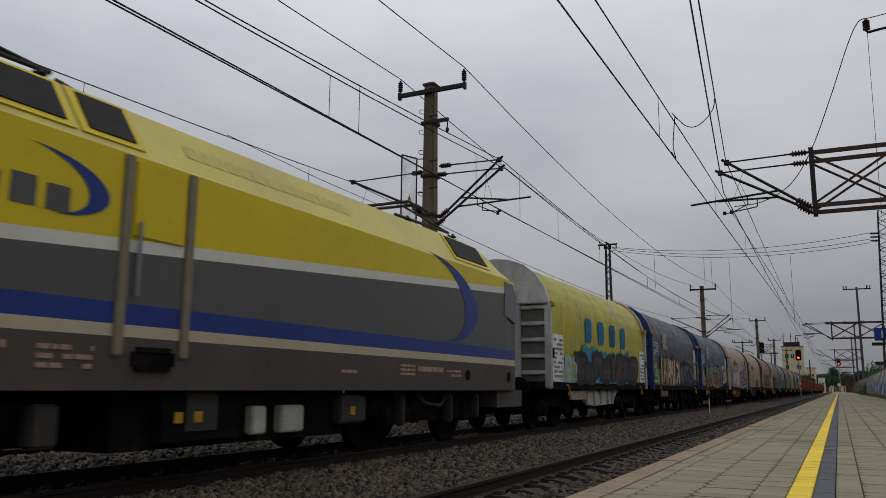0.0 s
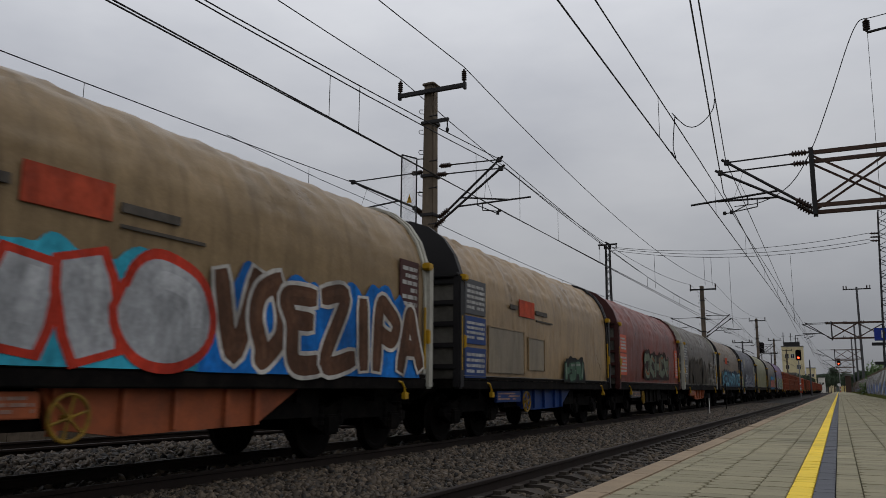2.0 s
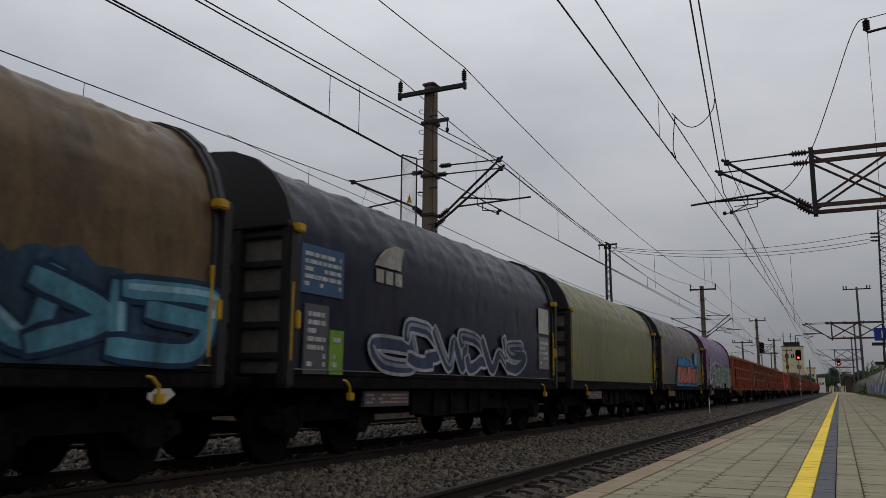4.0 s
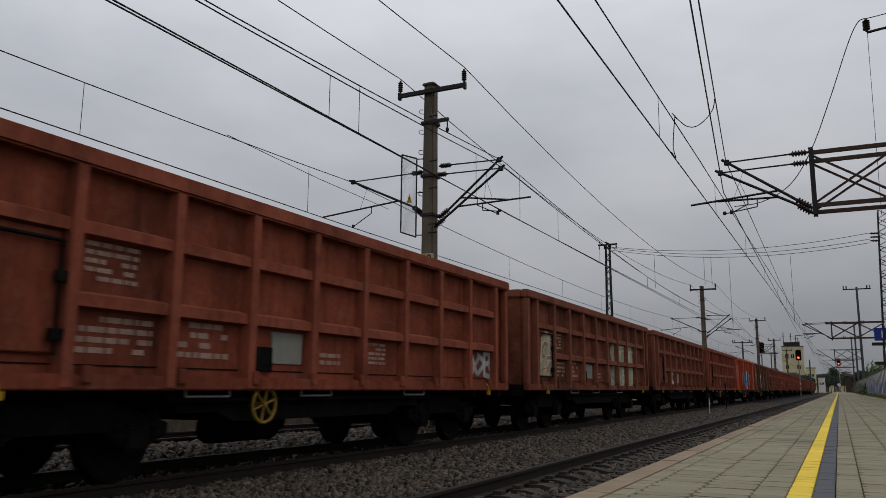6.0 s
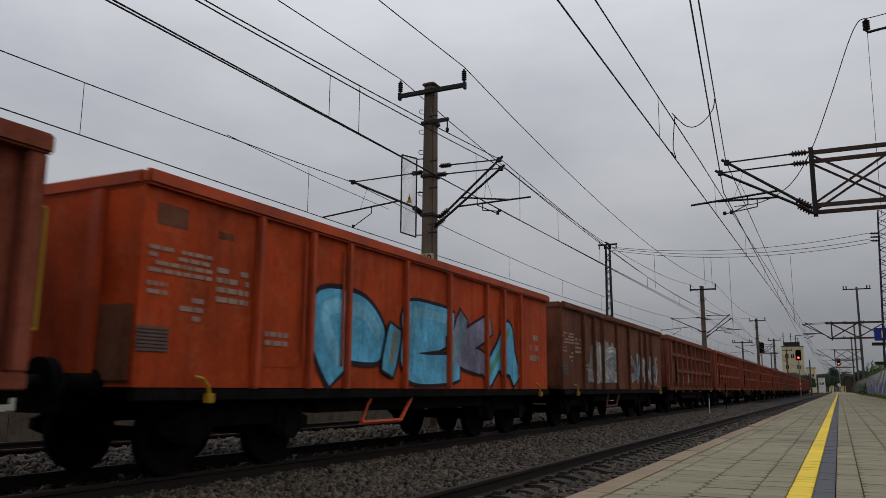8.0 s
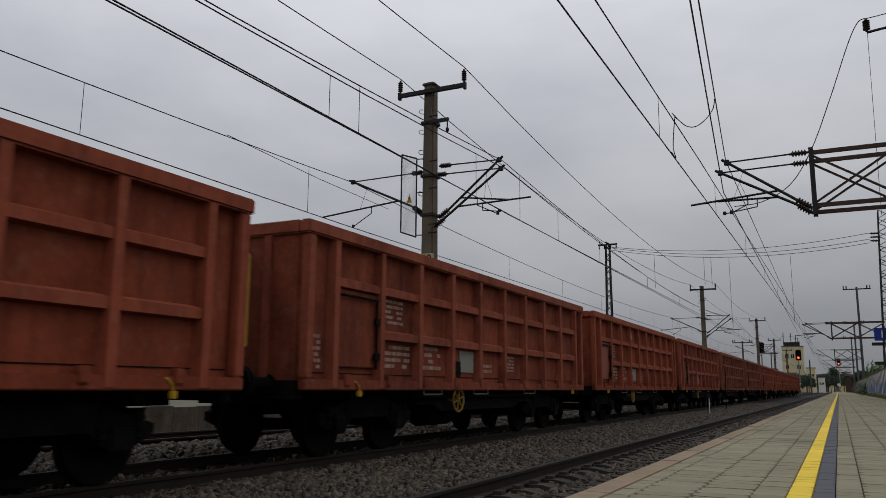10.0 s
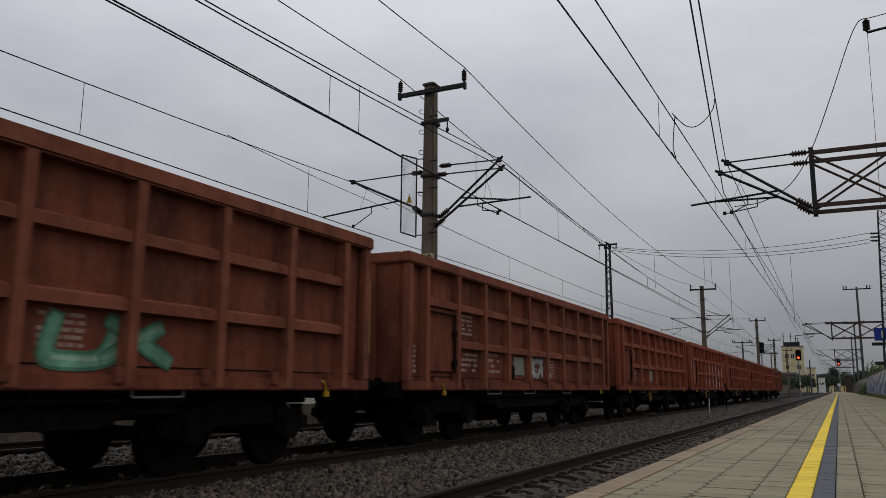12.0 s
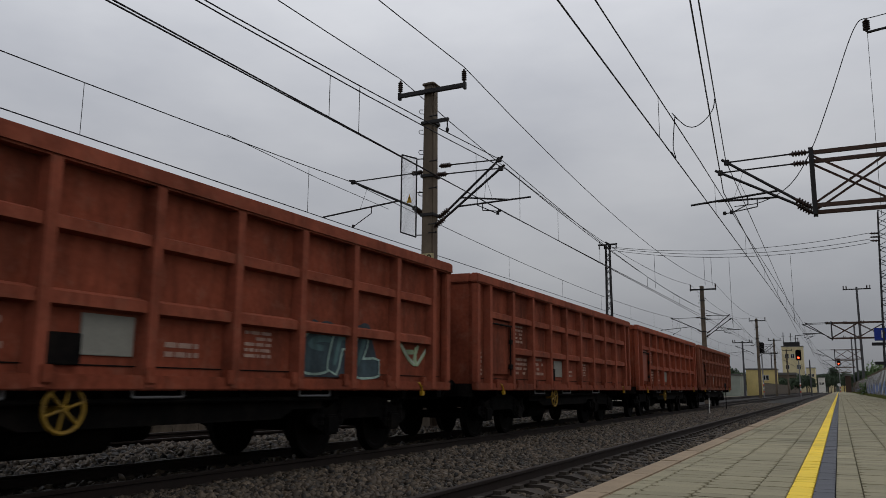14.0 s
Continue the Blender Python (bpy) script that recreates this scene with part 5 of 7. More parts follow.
def smooth_wagon(tone, tone_rib, label):
    """Open goods wagon with tall smooth side panels between slim ribs and double doors."""
    t = thing("open_wagon", label, "goods wagon", "open wagons of the train")
    for s in (-1, 1):
        bm = bmesh.new()
        box(bm, s * 1.36 - 0.03, s * 1.36 + 0.03, 0.684, 13.356, 1.0, 3.12)
        part("side_wall", bm, tone, t)
    for y in (0.62, 13.36):
        bm = bmesh.new()
        box(bm, -1.39, 1.39, y, y + 0.06, 1.0, 3.12)
        end = part("end_wall", bm, tone, t)
        for x in (-0.75, 0.75):
            bm = bmesh.new()
            bevel_box(bm, x - 0.09, x + 0.09, y - 0.08 if y < 5 else y + 0.058, y + 0.002 if y < 5 else y + 0.14, 1.0, 3.1, 0.015)
            part("end_rib", bm, tone_rib, end)
        bm = bmesh.new()
        bevel_box(bm, 0.86, 1.34, y - 0.03 if y < 5 else y + 0.058, y + 0.002 if y < 5 else y + 0.09, 1.05, 1.85, 0.02)
        part("end_locker", bm, TB, end, "dark brown locker")
    bm = bmesh.new()
    box(bm, -1.328, 1.328, 0.684, 13.356, 1.1, 1.2)
    part("floor", bm, tone, t)
    for y0, y1, z0, z1 in ((0.8, 1.25, 2.72, 2.95), (1.75, 2.0, 2.72, 2.8)):
        bm = bmesh.new()
        bevel_box(bm, 1.385, 1.394, y0, y1, z0, z1, 0.002)
        part("scraped_patch", bm, TB, t, "dark scraped paint patch")
    bm = bmesh.new()
    for k in range(7):
        box(bm, 1.388, 1.402, 0.62, 1.06, 1.37 + 0.038 * k, 1.395 + 0.038 * k)
    tagged(part("vent_slats", bm, M_greyslat, t, "dark grey slatted vent"), kind="stuff")
    bm = bmesh.new()
    for s in (-1, 1):
        bevel_box(bm, s * 1.42 - 0.06, s * 1.42 + 0.06, 0.58, 13.46, 3.1, 3.27, 0.03)
    for y in (0.58, 13.34):
        bevel_box(bm, -1.358, 1.358, y, y + 0.12, 3.1, 3.268, 0.03)
    part("top_rim", bm, tone_rib, t)
    for s in (-1, 1):
        for y in (2.45, 3.55, 4.47, 6.2, 7.85, 9.58, 10.5, 11.5):
            bm = bmesh.new()
            bevel_box(bm, s * 1.43 - 0.05, s * 1.43 + 0.05, y - 0.05, y + 0.05, 0.99, 3.1, 0.015)
            part("rib", bm, tone_rib, t)
        for y0, y1 in ((2.54, 3.46), (3.64, 4.38), (9.68, 10.42), (10.6, 11.4)):
            bm = bmesh.new()
            bevel_box(bm, s * 1.381 - 0.015, s * 1.381 + 0.015, y0, y1, 1.25, 2.98, 0.008)
            d = part("door", bm, tone, t)
            bm = bmesh.new()
            tube(bm, (s * 1.44, y1 - 0.06, 1.3), (s * 1.44, y1 - 0.06, 2.95), 0.018, 6)
            part("lock_bar", bm, tone_rib, d)
    rng = np.random.default_rng(17)
    bm = bmesh.new()
    bars(bm, rng, 0.72, 1.66, 2.18, 2.5, 1.395, 4)
    bars(bm, rng, 0.72, 1.0, 1.95, 2.12, 1.395, 2)
    bars(bm, rng, 1.75, 2.3, 1.95, 2.4, 1.395, 4)
    bars(bm, rng, 1.2, 1.55, 1.7, 2.0, 1.395, 3)
    bars(bm, rng, 2.65, 3.1, 1.5, 1.72, 1.4, 2)
    bars(bm, rng, 12.2, 12.8, 1.6, 2.3, 1.395, 3)
    tagged(part("stencil_lettering", bm, stencil_mat, t, "faded white stencilled lines"), kind="stuff")
    bm = bmesh.new()
    box(bm, -0.35, 0.35, 0.62, 13.42, 0.72, 1.05)
    box(bm, -1.2, 1.2, 4.1, 9.9, 0.66, 1.02)
    for s in (-1, 1):
        bevel_box(bm, s * 1.38 - 0.05, s * 1.38 + 0.05, 0.62, 13.42, 0.86, 0.99, 0.01)
    part("underframe", bm, M_black, t)
    bm = bmesh.new()
    path_tube(bm, [(1.36, 5.3, 0.9), (1.36, 5.0, 0.5), (1.36, 6.2, 0.5), (1.36, 6.6, 0.9)], 0.035, 6)
    part("step_frame", bm, tone_rib, t)
    for y in (2.7, 11.34):
        bogie(t, y)
    buffers_on(t, 14.04)
    for y in (1.6, 12.6):
        h = part("rope_hook", hook_me, None, t, "yellow rope hook")
        h.matrix_basis = pose(1.43, y, 0.96)
    return t


M_greyslat = mat("grey_slat", (0.07, 0.068, 0.065), 0.6, var=0.25)
stencil_mat = mat("faded_stencil", (0.3, 0.2, 0.155), 0.7, var=0.3, scale=4, fine=30, bump=0, dirt=(0.18, 0.08, 0.06), dirt_amt=0.8)
board_mat = mat("pale_board", (0.2, 0.195, 0.165), 0.6, var=0.2, scale=4, fine=30, bump=0.05)
RUST = (0.035, 0.015, 0.01)
T1 = mat("oxide_red_sides", (0.195, 0.05, 0.027), 0.75, var=0.42, scale=1.2, fine=16, bump=0.35, dirt=RUST, dirt_amt=0.8, streak=0.35, spec=0.05, dust=(0.24, 0.12, 0.08), dust_amt=0.35)
T1r = mat("oxide_red_frame", (0.24, 0.066, 0.038), 0.7, var=0.28, scale=1.5, fine=18, dirt=(0.07, 0.022, 0.012), dirt_amt=0.7, spec=0.05, dust=(0.24, 0.12, 0.08), dust_amt=0.35)
T2 = mat("dull_brown_sides", (0.162, 0.05, 0.029), 0.78, var=0.4, scale=1.3, fine=15, bump=0.5, dist=0.03, dirt=RUST, dirt_amt=0.9, streak=0.35, spec=0.05, dust=(0.24, 0.12, 0.08), dust_amt=0.35)
T2r = mat("dull_brown_frame", (0.2, 0.067, 0.04), 0.74, var=0.3, scale=1.6, fine=18, dirt=(0.06, 0.024, 0.014), dirt_amt=0.7, spec=0.05, dust=(0.24, 0.12, 0.08), dust_amt=0.35)
T3 = mat("fresh_red_sides", (0.205, 0.047, 0.023), 0.68, var=0.36, scale=1.2, fine=16, bump=0.3, dirt=RUST, dirt_amt=0.65, streak=0.35, spec=0.06, dust=(0.24, 0.12, 0.08), dust_amt=0.35)
T3r = mat("fresh_red_frame", (0.25, 0.062, 0.033), 0.65, var=0.22, scale=1.5, fine=18, dirt=(0.09, 0.026, 0.014), dirt_amt=0.55, spec=0.06, dust=(0.24, 0.12, 0.08), dust_amt=0.35)
TD = mat("red_door", (0.21, 0.05, 0.025), 0.5, var=0.2, scale=2, fine=20, dirt=RUST, dirt_amt=0.5)
TO = mat("orange_sides", (0.42, 0.056, 0.013), 0.6, var=0.34, scale=1.0, fine=14, dirt=(0.14, 0.03, 0.012), dirt_amt=0.85, streak=0.5, spec=0.06, dust=(0.45, 0.16, 0.08), dust_amt=0.3)
TOr = mat("orange_frame", (0.4, 0.058, 0.014), 0.62, var=0.28, scale=1.4, fine=16, dirt=(0.12, 0.035, 0.02), dirt_amt=0.7)
TB = mat("dark_brown_sides", (0.15, 0.058, 0.033), 0.7, var=0.35, scale=1.0, fine=14, dirt=(0.045, 0.02, 0.012), dirt_amt=0.85, streak=0.5, spec=0.05, dust=(0.2, 0.11, 0.075), dust_amt=0.4)

W12 = 12 * 12.04
masters = [open_wagon(T1, T1r, T1, "rust red ribbed open goods wagon with faded stencils"),
           open_wagon(T2, T2r, T2, "dull brown ribbed open goods wagon, dusty and worn", False),
           open_wagon(T3, T3r, TD, "brighter oxide red ribbed open goods wagon with a red door")]
tones = [0, 1, 1, 0, None, None, 1, 2, 0, 2, 0, 1, 1, 0, 2, 0, 0, 2, 1]
used = set()
opens = []
for i, k in enumerate(tones):
    s0 = W12 + 14.04 * i
    if k is None:
        w = smooth_wagon(TO, TOr, "bright orange smooth-sided open goods wagon with blue graffiti") if i == 4 else smooth_wagon(TB, TB, "dark brown smooth-sided open goods wagon with white graffiti")
    elif k in used:
        w = copy_thing(masters[k], pose(0, 0, 0))
    else:
        w = masters[k]
        used.add(k)
    opens.append(w)
    consist.append((w, s0))

OX = 1.354      # flank of the ribbed wagons
SX = 1.395      # flank of the smooth wagons
WHITE, BLACKP, SILVER = (0.55, 0.55, 0.52), (0.02, 0.02, 0.02), (0.36, 0.37, 0.38)
graffiti(opens[1], 8.5, 11.75, 1.08, 2.4, OX + 0.01, 101, (0.36, 0.36, 0.24), (0.5, 0.5, 0.42), (0.3, 0.32, 0.2), (0.6, 0.6, 0.52), "SEL", 0.16, "pale cream sprayed panel")
graffiti(opens[1], 1.7, 2.5, 1.32, 2.2, OX + 0.055, 102, (0.4, 0.36, 0.24), (0.5, 0.46, 0.36), (0.3, 0.16, 0.09), (0.6, 0.55, 0.42), "SR", 0.09, "pale sprayed tag on the door")
graffiti(opens[0], 11.75, 12.7, 1.2, 1.72, OX, 120, None, (0.36, 0.36, 0.34), (0.44, 0.44, 0.42), WHITE, "XKE", 0.07, "small white tag")
graffiti(opens[4], 3.68, 5.3, 1.04, 2.4, SX + 0.006, 103, None, (0.03, 0.02, 0.025), (0.12, 0.42, 0.62), (0.2, 0.5, 0.66), "P", 0.62, "large pale blue sprayed letter with dark outline", 0.12, clear=True)
graffiti(opens[4], 5.2, 6.1, 1.1, 2.0, SX + 0.03, 131, None, (0.03, 0.02, 0.025), (0.12, 0.42, 0.62), (0.3, 0.3, 0.2), "I", 0.42, "pale blue sprayed letter with dark outline", 0.14, clear=True)
graffiti(opens[4], 6.3, 7.75, 1.1, 2.45, SX + 0.006, 132, None, (0.03, 0.02, 0.025), (0.13, 0.44, 0.64), (0.2, 0.5, 0.66), "E", 0.5, "large pale blue sprayed letter with dark outline", 0.12, clear=True)
graffiti(opens[4], 7.95, 9.35, 1.1, 2.45, SX + 0.006, 133, None, (0.03, 0.02, 0.025), (0.25, 0.24, 0.33), (0.16, 0.34, 0.36), "K", 0.46, "large lilac grey sprayed letter with dark outline", 0.12, clear=True)
graffiti(opens[4], 9.72, 11.3, 1.0, 2.42, SX + 0.006, 134, None, (0.02, 0.02, 0.025), (0.12, 0.42, 0.62), (0.1, 0.3, 0.2), "A", 0.46, "large pale blue sprayed letter with dark outline", 0.16, clear=True)
graffiti(opens[5], 3.0, 6.2, 1.2, 2.3, SX + 0.006, 104, (0.25, 0.24, 0.22), (0.42, 0.42, 0.4), (0.3, 0.31, 0.3), WHITE, "LKS", 0.2, "grey and white sprayed figures")
graffiti(opens[5], 8.0, 12.2, 1.2, 2.2, SX + 0.006, 105, None, (0.3, 0.31, 0.3), (0.22, 0.25, 0.3), WHITE, "KANR", 0.18, "faded sprayed figures")
graffiti(opens[12], 6.2, 8.0, 1.2, 1.75, OX, 106, None, (0.30, 0.32, 0.3), (0.42, 0.43, 0.4), (0.5, 0.5, 0.48), "NOS", 0.09, "small pale sprayed tag")
graffiti(opens[14], 5.2, 12.8, 1.08, 2.42, OX + 0.01, 107, (0.2, 0.075, 0.06), (0.46, 0.44, 0.42), (0.4, 0.32, 0.31), (0.24, 0.36, 0.4), "HKEUTRS", 0.24, "faded white, pink and pale blue sprayed figures", 0.35)
graffiti(opens[14], 0.66, 0.78, 1.4, 2.9, OX + 0.13, 108, None, (0.32, 0.3, 0.22), (0.4, 0.4, 0.34), WHITE, "I", 0.06, "white drips of sprayed paint")
graffiti(opens[14], 3.9, 4.6, 2.05, 2.4, OX, 121, None, (0.25, 0.26, 0.18), (0.3, 0.32, 0.22), WHITE, "XI", 0.05, "small pale tag")
graffiti(opens[15], 9.12, 11.0, 1.15, 1.82, OX + 0.012, 109, (0.045, 0.055, 0.065), (0.30, 0.42, 0.36), (0.05, 0.075, 0.085), (0.08, 0.14, 0.14), "SUL", 0.26, "small dark tag with pale green outline", 0.13)
graffiti(opens[15], 11.9, 12.8, 1.3, 1.7, OX, 110, None, (0.32, 0.42, 0.26), (0.36, 0.45, 0.28), WHITE, "AN", 0.05, "small pale green tag")
graffiti(opens[11], 8.0, 9.4, 1.15, 1.7, OX, 111, None, (0.08, 0.2, 0.12), (0.16, 0.36, 0.24), (0.3, 0.42, 0.3), "UX", 0.12, "small green tag")
graffiti(opens[9], 5.2, 5.75, 2.68, 3.02, OX, 112, None, (0.2, 0.36, 0.14), (0.3, 0.45, 0.2), WHITE, "M", 0.08, "small green tag under the rim")
graffiti(opens[3], 8.0, 9.2, 1.2, 1.7, OX, 113, None, (0.36, 0.36, 0.34), (0.44, 0.44, 0.42), WHITE, "RE", 0.09, "small white tag")
graffiti(opens[2], 4.0, 5.2, 1.2, 1.75, OX, 114, None, (0.3, 0.28, 0.25), (0.42, 0.4, 0.36), WHITE, "HC", 0.09, "small pale tag")

# ---- covered coil wagons ----
def arch(k):
    """Half profile of the hood from the sole on the platform side over the top to the other: k = 0..1."""
    pts = [(1.44, 1.17), (1.45, 1.7), (1.45, 2.3), (1.445, 2.8), (1.40, 3.15), (1.28, 3.5), (1.06, 3.82), (0.75, 4.06), (0.38, 4.2), (0.0, 4.24)]
    pts = pts + [(-a, b) for a, b in pts[-2::-1]]
    f = k * (len(pts) - 1)
    i = min(int(f), len(pts) - 2)
    g = f - i
    return (pts[i][0] + (pts[i + 1][0] - pts[i][0]) * g, pts[i][1] + (pts[i + 1][1] - pts[i][1]) * g)


def hood(seed, wrinkle):
    """Tarpaulin stretched over hoops: sagging between them, creased above, nearly taut on the flanks."""
    bm = bmesh.new()
    ny, nk = 116, 76
    grid = []
    for j in range(ny + 1):
        y = 0.74 + 10.56 * j / ny
        ph = (y - 0.74) / 10.56 * 9
        sag = math.sin(math.pi * (ph % 1.0)) ** 0.8
        row = []
        for i in range(nk + 1):
            x, z = arch(i / nk)
            up = max(0.0, (z - 2.9) / 1.3)
            n1 = noise.noise((y * 0.7 + seed, z * 0.9, x * 0.9 + seed))
            n2 = noise.noise((y * 2.6 + seed, z * 5.5 + 0.8 * y, x * 4.0))
            n3 = abs(noise.noise((y * 1.5 + seed, z * 3.4 + 0.5 * math.sin(2.1 * y), x * 3.0)))
            n4 = abs(noise.noise((y * 2.3 - z * 1.1 + seed, z * 0.9, x * 0.9 + 7)))
            crease = max(0.0, 0.11 - n3) / 0.11
            fold = max(0.0, 0.05 - n4) / 0.05
            edge = abs((ph + 0.5) % 1.0 - 0.5)
            hoop = math.exp(-(edge / 0.055) ** 2)
            off = wrinkle * (-0.022 * sag * up + 0.010 * n1 + 0.014 * hoop * up + 0.022 * n2 * up - 0.055 * crease * min(1.0, up) * (0.4 + 0.6 * sag) - 0.016 * fold)
            # a lip of slack cloth that droops from hoop to hoop along the shoulder
            d = z - (3.42 - 0.16 * sag + 0.15 * n1 + 0.05 * n2)
            off += wrinkle * sag * 0.028 * (math.exp(-(d / 0.05) ** 2) - (0.8 * math.exp(-d / 0.12) if d > 0 else 0.0))
            r = math.hypot(x, z - 2.6) or 1
            row.append(bm.verts.new((x + x / r * off, y, z + (z - 2.6) / r * off * (1 if z > 2.6 else 0.2))))
        grid.append(row)
    for a, b in zip(grid, grid[1:]):
        for i in range(nk):
            bm.faces.new((a[i], a[i + 1], b[i + 1], b[i]))
    return bm


def end_wall(parent, tone, m):
    """Domed end wall with a thick rim, cross stiffeners, uprights and corner posts."""
    bm = bmesh.new()
    ring = [arch(i / 36) for i in range(37)]
    prism(bm, [(x * 1.03, 1.17 + (z - 1.17) * 1.018) for x, z in ring], "y", 0.0, 0.1)
    wall = part("end_wall", bm, tone, parent)
    wall.matrix_basis = m
    bm = bmesh.new()
    bevel_box(bm, -1.34, 1.34, -0.03, 0.004, 1.18, 3.06, 0.01)
    part("infill_panel", bm, M_endgrime, wall, "grimy sheet between the stiffeners")
    bm = bmesh.new()
    bevel_box(bm, -1.47, 1.47, -0.14, 0.004, 3.08, 3.17, 0.02)
    part("ledge", bm, tone, wall)
    for z in (1.35, 1.75, 2.15, 2.55, 2.95):
        bm = bmesh.new()
        bevel_box(bm, -1.4, 1.4, -0.09, 0.004, z, z + 0.1, 0.02)
        part("stiffener", bm, tone, wall)
    for x in (-0.65, 0.65):
        bm = bmesh.new()
        bevel_box(bm, x - 0.08, x + 0.08, -0.13, 0.004, 1.15, 3.1, 0.02)
        part("upright", bm, tone, wall)
    for s in (-1, 1):
        bm = bmesh.new()
        bevel_box(bm, s * 1.43 - 0.08, s * 1.43 + 0.08, -0.1, 0.1, 1.0, 3.12, 0.03)
        part("corner_post", bm, tone, wall)
    return wall


def coil_wagon(tarp, end, belly, seed, label, wrinkle=1.0, panel=None, blocks=True):
    """Four-axle covered coil wagon with a telescoping tarpaulin hood, 12.04 m over the buffers."""
    t = thing("covered_wagon", label, "goods wagon", "covered wagons of the train")
    ob = part("hood", hood(seed, wrinkle), tarp, t, smooth=True)
    end_wall(t, end, pose(0, 0.64, 0))
    end_wall(t, end, pose(0, 11.4, 0, 0, 0, 180))
    # hoop band at each end of the hood
    for y in (0.745, 11.21):
        bm = bmesh.new()
        ring = [arch(i / 40) for i in range(41)]
        out = [(x * 1.022, 1.17 + (z - 1.17) * 1.012) for x, z in ring]
        for (p, q) in zip(list(zip(ring, out)), list(zip(ring, out))[1:]):
            vs = [bm.verts.new((c[0], yy, c[1])) for yy in (y, y + 0.08) for c in (p[0], p[1], q[1], q[0])]
            for f in ((0, 1, 2, 3), (4, 7, 6, 5), (1, 5, 6, 2)):
                bm.faces.new([vs[i] for i in f])
        bmesh.ops.remove_doubles(bm, verts=bm.verts[:], dist=1e-4)
        part("hoop", bm, end, t)
    bm = bmesh.new()
    for s in (-1, 1):
        bevel_box(bm, s * 1.4 - 0.07, s * 1.4 + 0.07, 0.62, 11.42, 0.99, 1.17, 0.015)
    box(bm, -1.33, 1.33, 0.64, 11.4, 1.0, 1.17)
    part("sole_bar", bm, M_black, t)
    # hem of the hood: a dark rubber strip, its highlight painted as a pale line
    bm = bmesh.new()
    for s in (-1, 1):
        box(bm, s * 1.462 - 0.012, s * 1.462 + 0.012, 0.76, 11.28, 1.172, 1.235)
    part("hem", bm, M_black, t)
    bm = bmesh.new()
    for s in (-1, 1):
        box(bm, s * 1.478 - 0.004, s * 1.478 + 0.004, 0.76, 11.28, 1.238, 1.25)
    part("hem_edge", bm, M_greypaint, t)
    # fish-belly underframe between the bogies
    for s in (-1, 1):
        bm = bmesh.new()
        prism(bm, [(4.12, 0.99), (7.95, 0.99), (7.1, 0.55), (5.0, 0.52), (4.25, 0.62)], "x", s * 1.2, s * 1.3)
        beam = part("belly_beam", bm, belly, t)
        for y in (4.2, 5.0, 5.7, 6.5, 7.02):
            bm = bmesh.new()
            box(bm, s * 1.298, s * 1.36, y, y + 0.08, 0.56, 0.99)
            part("stiffener", bm, belly, beam)
    bm = bmesh.new()
    bevel_box(bm, 1.3, 1.37, 2.66, 4.06, 0.72, 0.96, 0.01)
    bx = part("address_box", bm, belly if belly is not M_black else M_darkpanel, t)
    bm = bmesh.new()
    bars(bm, np.random.default_rng(int(seed)), 2.72, 4.0, 0.76, 0.93, 1.374, 3)
    tagged(part("stencil_lettering", bm, stencil_mat, bx), kind="stuff")
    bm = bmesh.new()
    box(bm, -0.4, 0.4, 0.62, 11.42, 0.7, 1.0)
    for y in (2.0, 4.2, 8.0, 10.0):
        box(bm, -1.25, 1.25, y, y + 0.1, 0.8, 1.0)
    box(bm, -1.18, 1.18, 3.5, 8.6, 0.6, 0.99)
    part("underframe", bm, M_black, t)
    for y in (2.1, 9.94):
        bogie(t, y)
    buffers_on(t, 12.04)
    for y in (2.05, 10.5):
        h = part("rope_hook", hook_me, None, t, "yellow rope hook")
        h.matrix_basis = pose(1.44, y, 0.96)
    if int(seed) in (12, 15, 19):
        w = part("handwheel", handwheel_me, None, t, "yellow brake handwheel")
        w.matrix_basis = pose(1.4, 4.35, 0.72) @ Matrix.Scale(0.8, 4)
    for y in (0.7, 11.25):
        bm = bmesh.new()
        bevel_box(bm, 1.44, 1.58, y - 0.09, y + 0.09, 3.02, 3.14, 0.02)
        part("hood_lock", bm, M_yel_part, t, "yellow hood lock")
        bm = bmesh.new()
        tube(bm, (1.5, y - 0.06, 1.35), (1.5, y - 0.06, 2.35), 0.022, 6)
        tube(bm, (1.5, y - 0.06, 1.35), (1.42, y + 0.05, 1.35), 0.022, 6)
        tube(bm, (1.5, y - 0.06, 2.35), (1.42, y + 0.05, 2.35), 0.022, 6)
        part("grab_rail", bm, M_yel_part if blocks else end, t)
        bm = bmesh.new()
        bevel_box(bm, 1.46, 1.53, y + 0.02, y + 0.12, 1.75, 2.0, 0.02)
        part("latch", bm, M_yel_part if blocks else M_black, t)
    if panel:
        for (y0, y1, z0, z1, m) in panel:
            bm = bmesh.new()
            bevel_box(bm, 1.455, 1.475, y0, y1, z0, z1, 0.006)
            p = part("label_panel", bm, m, t)
            bm = bmesh.new()
            bars(bm, np.random.default_rng(int(seed) + 5), y0 + 0.08, y1 - 0.08, z0 + 0.08, z1 - 0.08, 1.478, max(2, int((z1 - z0) / 0.13)))
            tagged(part("stencil_lettering", bm, M_palebars if m is not M_white else M_greypaint, p), kind="stuff")
    return t


def tarp(name, col, dirt=(0.06, 0.055, 0.05), amt=0.5):
    return mat(name, col, 0.33, var=0.3, scale=1.3, fine=26, bump=0.4, dist=0.014, spec=0.1, dirt=dirt, dirt_amt=amt, streak=0.3, dust=tuple(min(0.6, c * 1.45 + 0.006) for c in col), dust_amt=0.3)


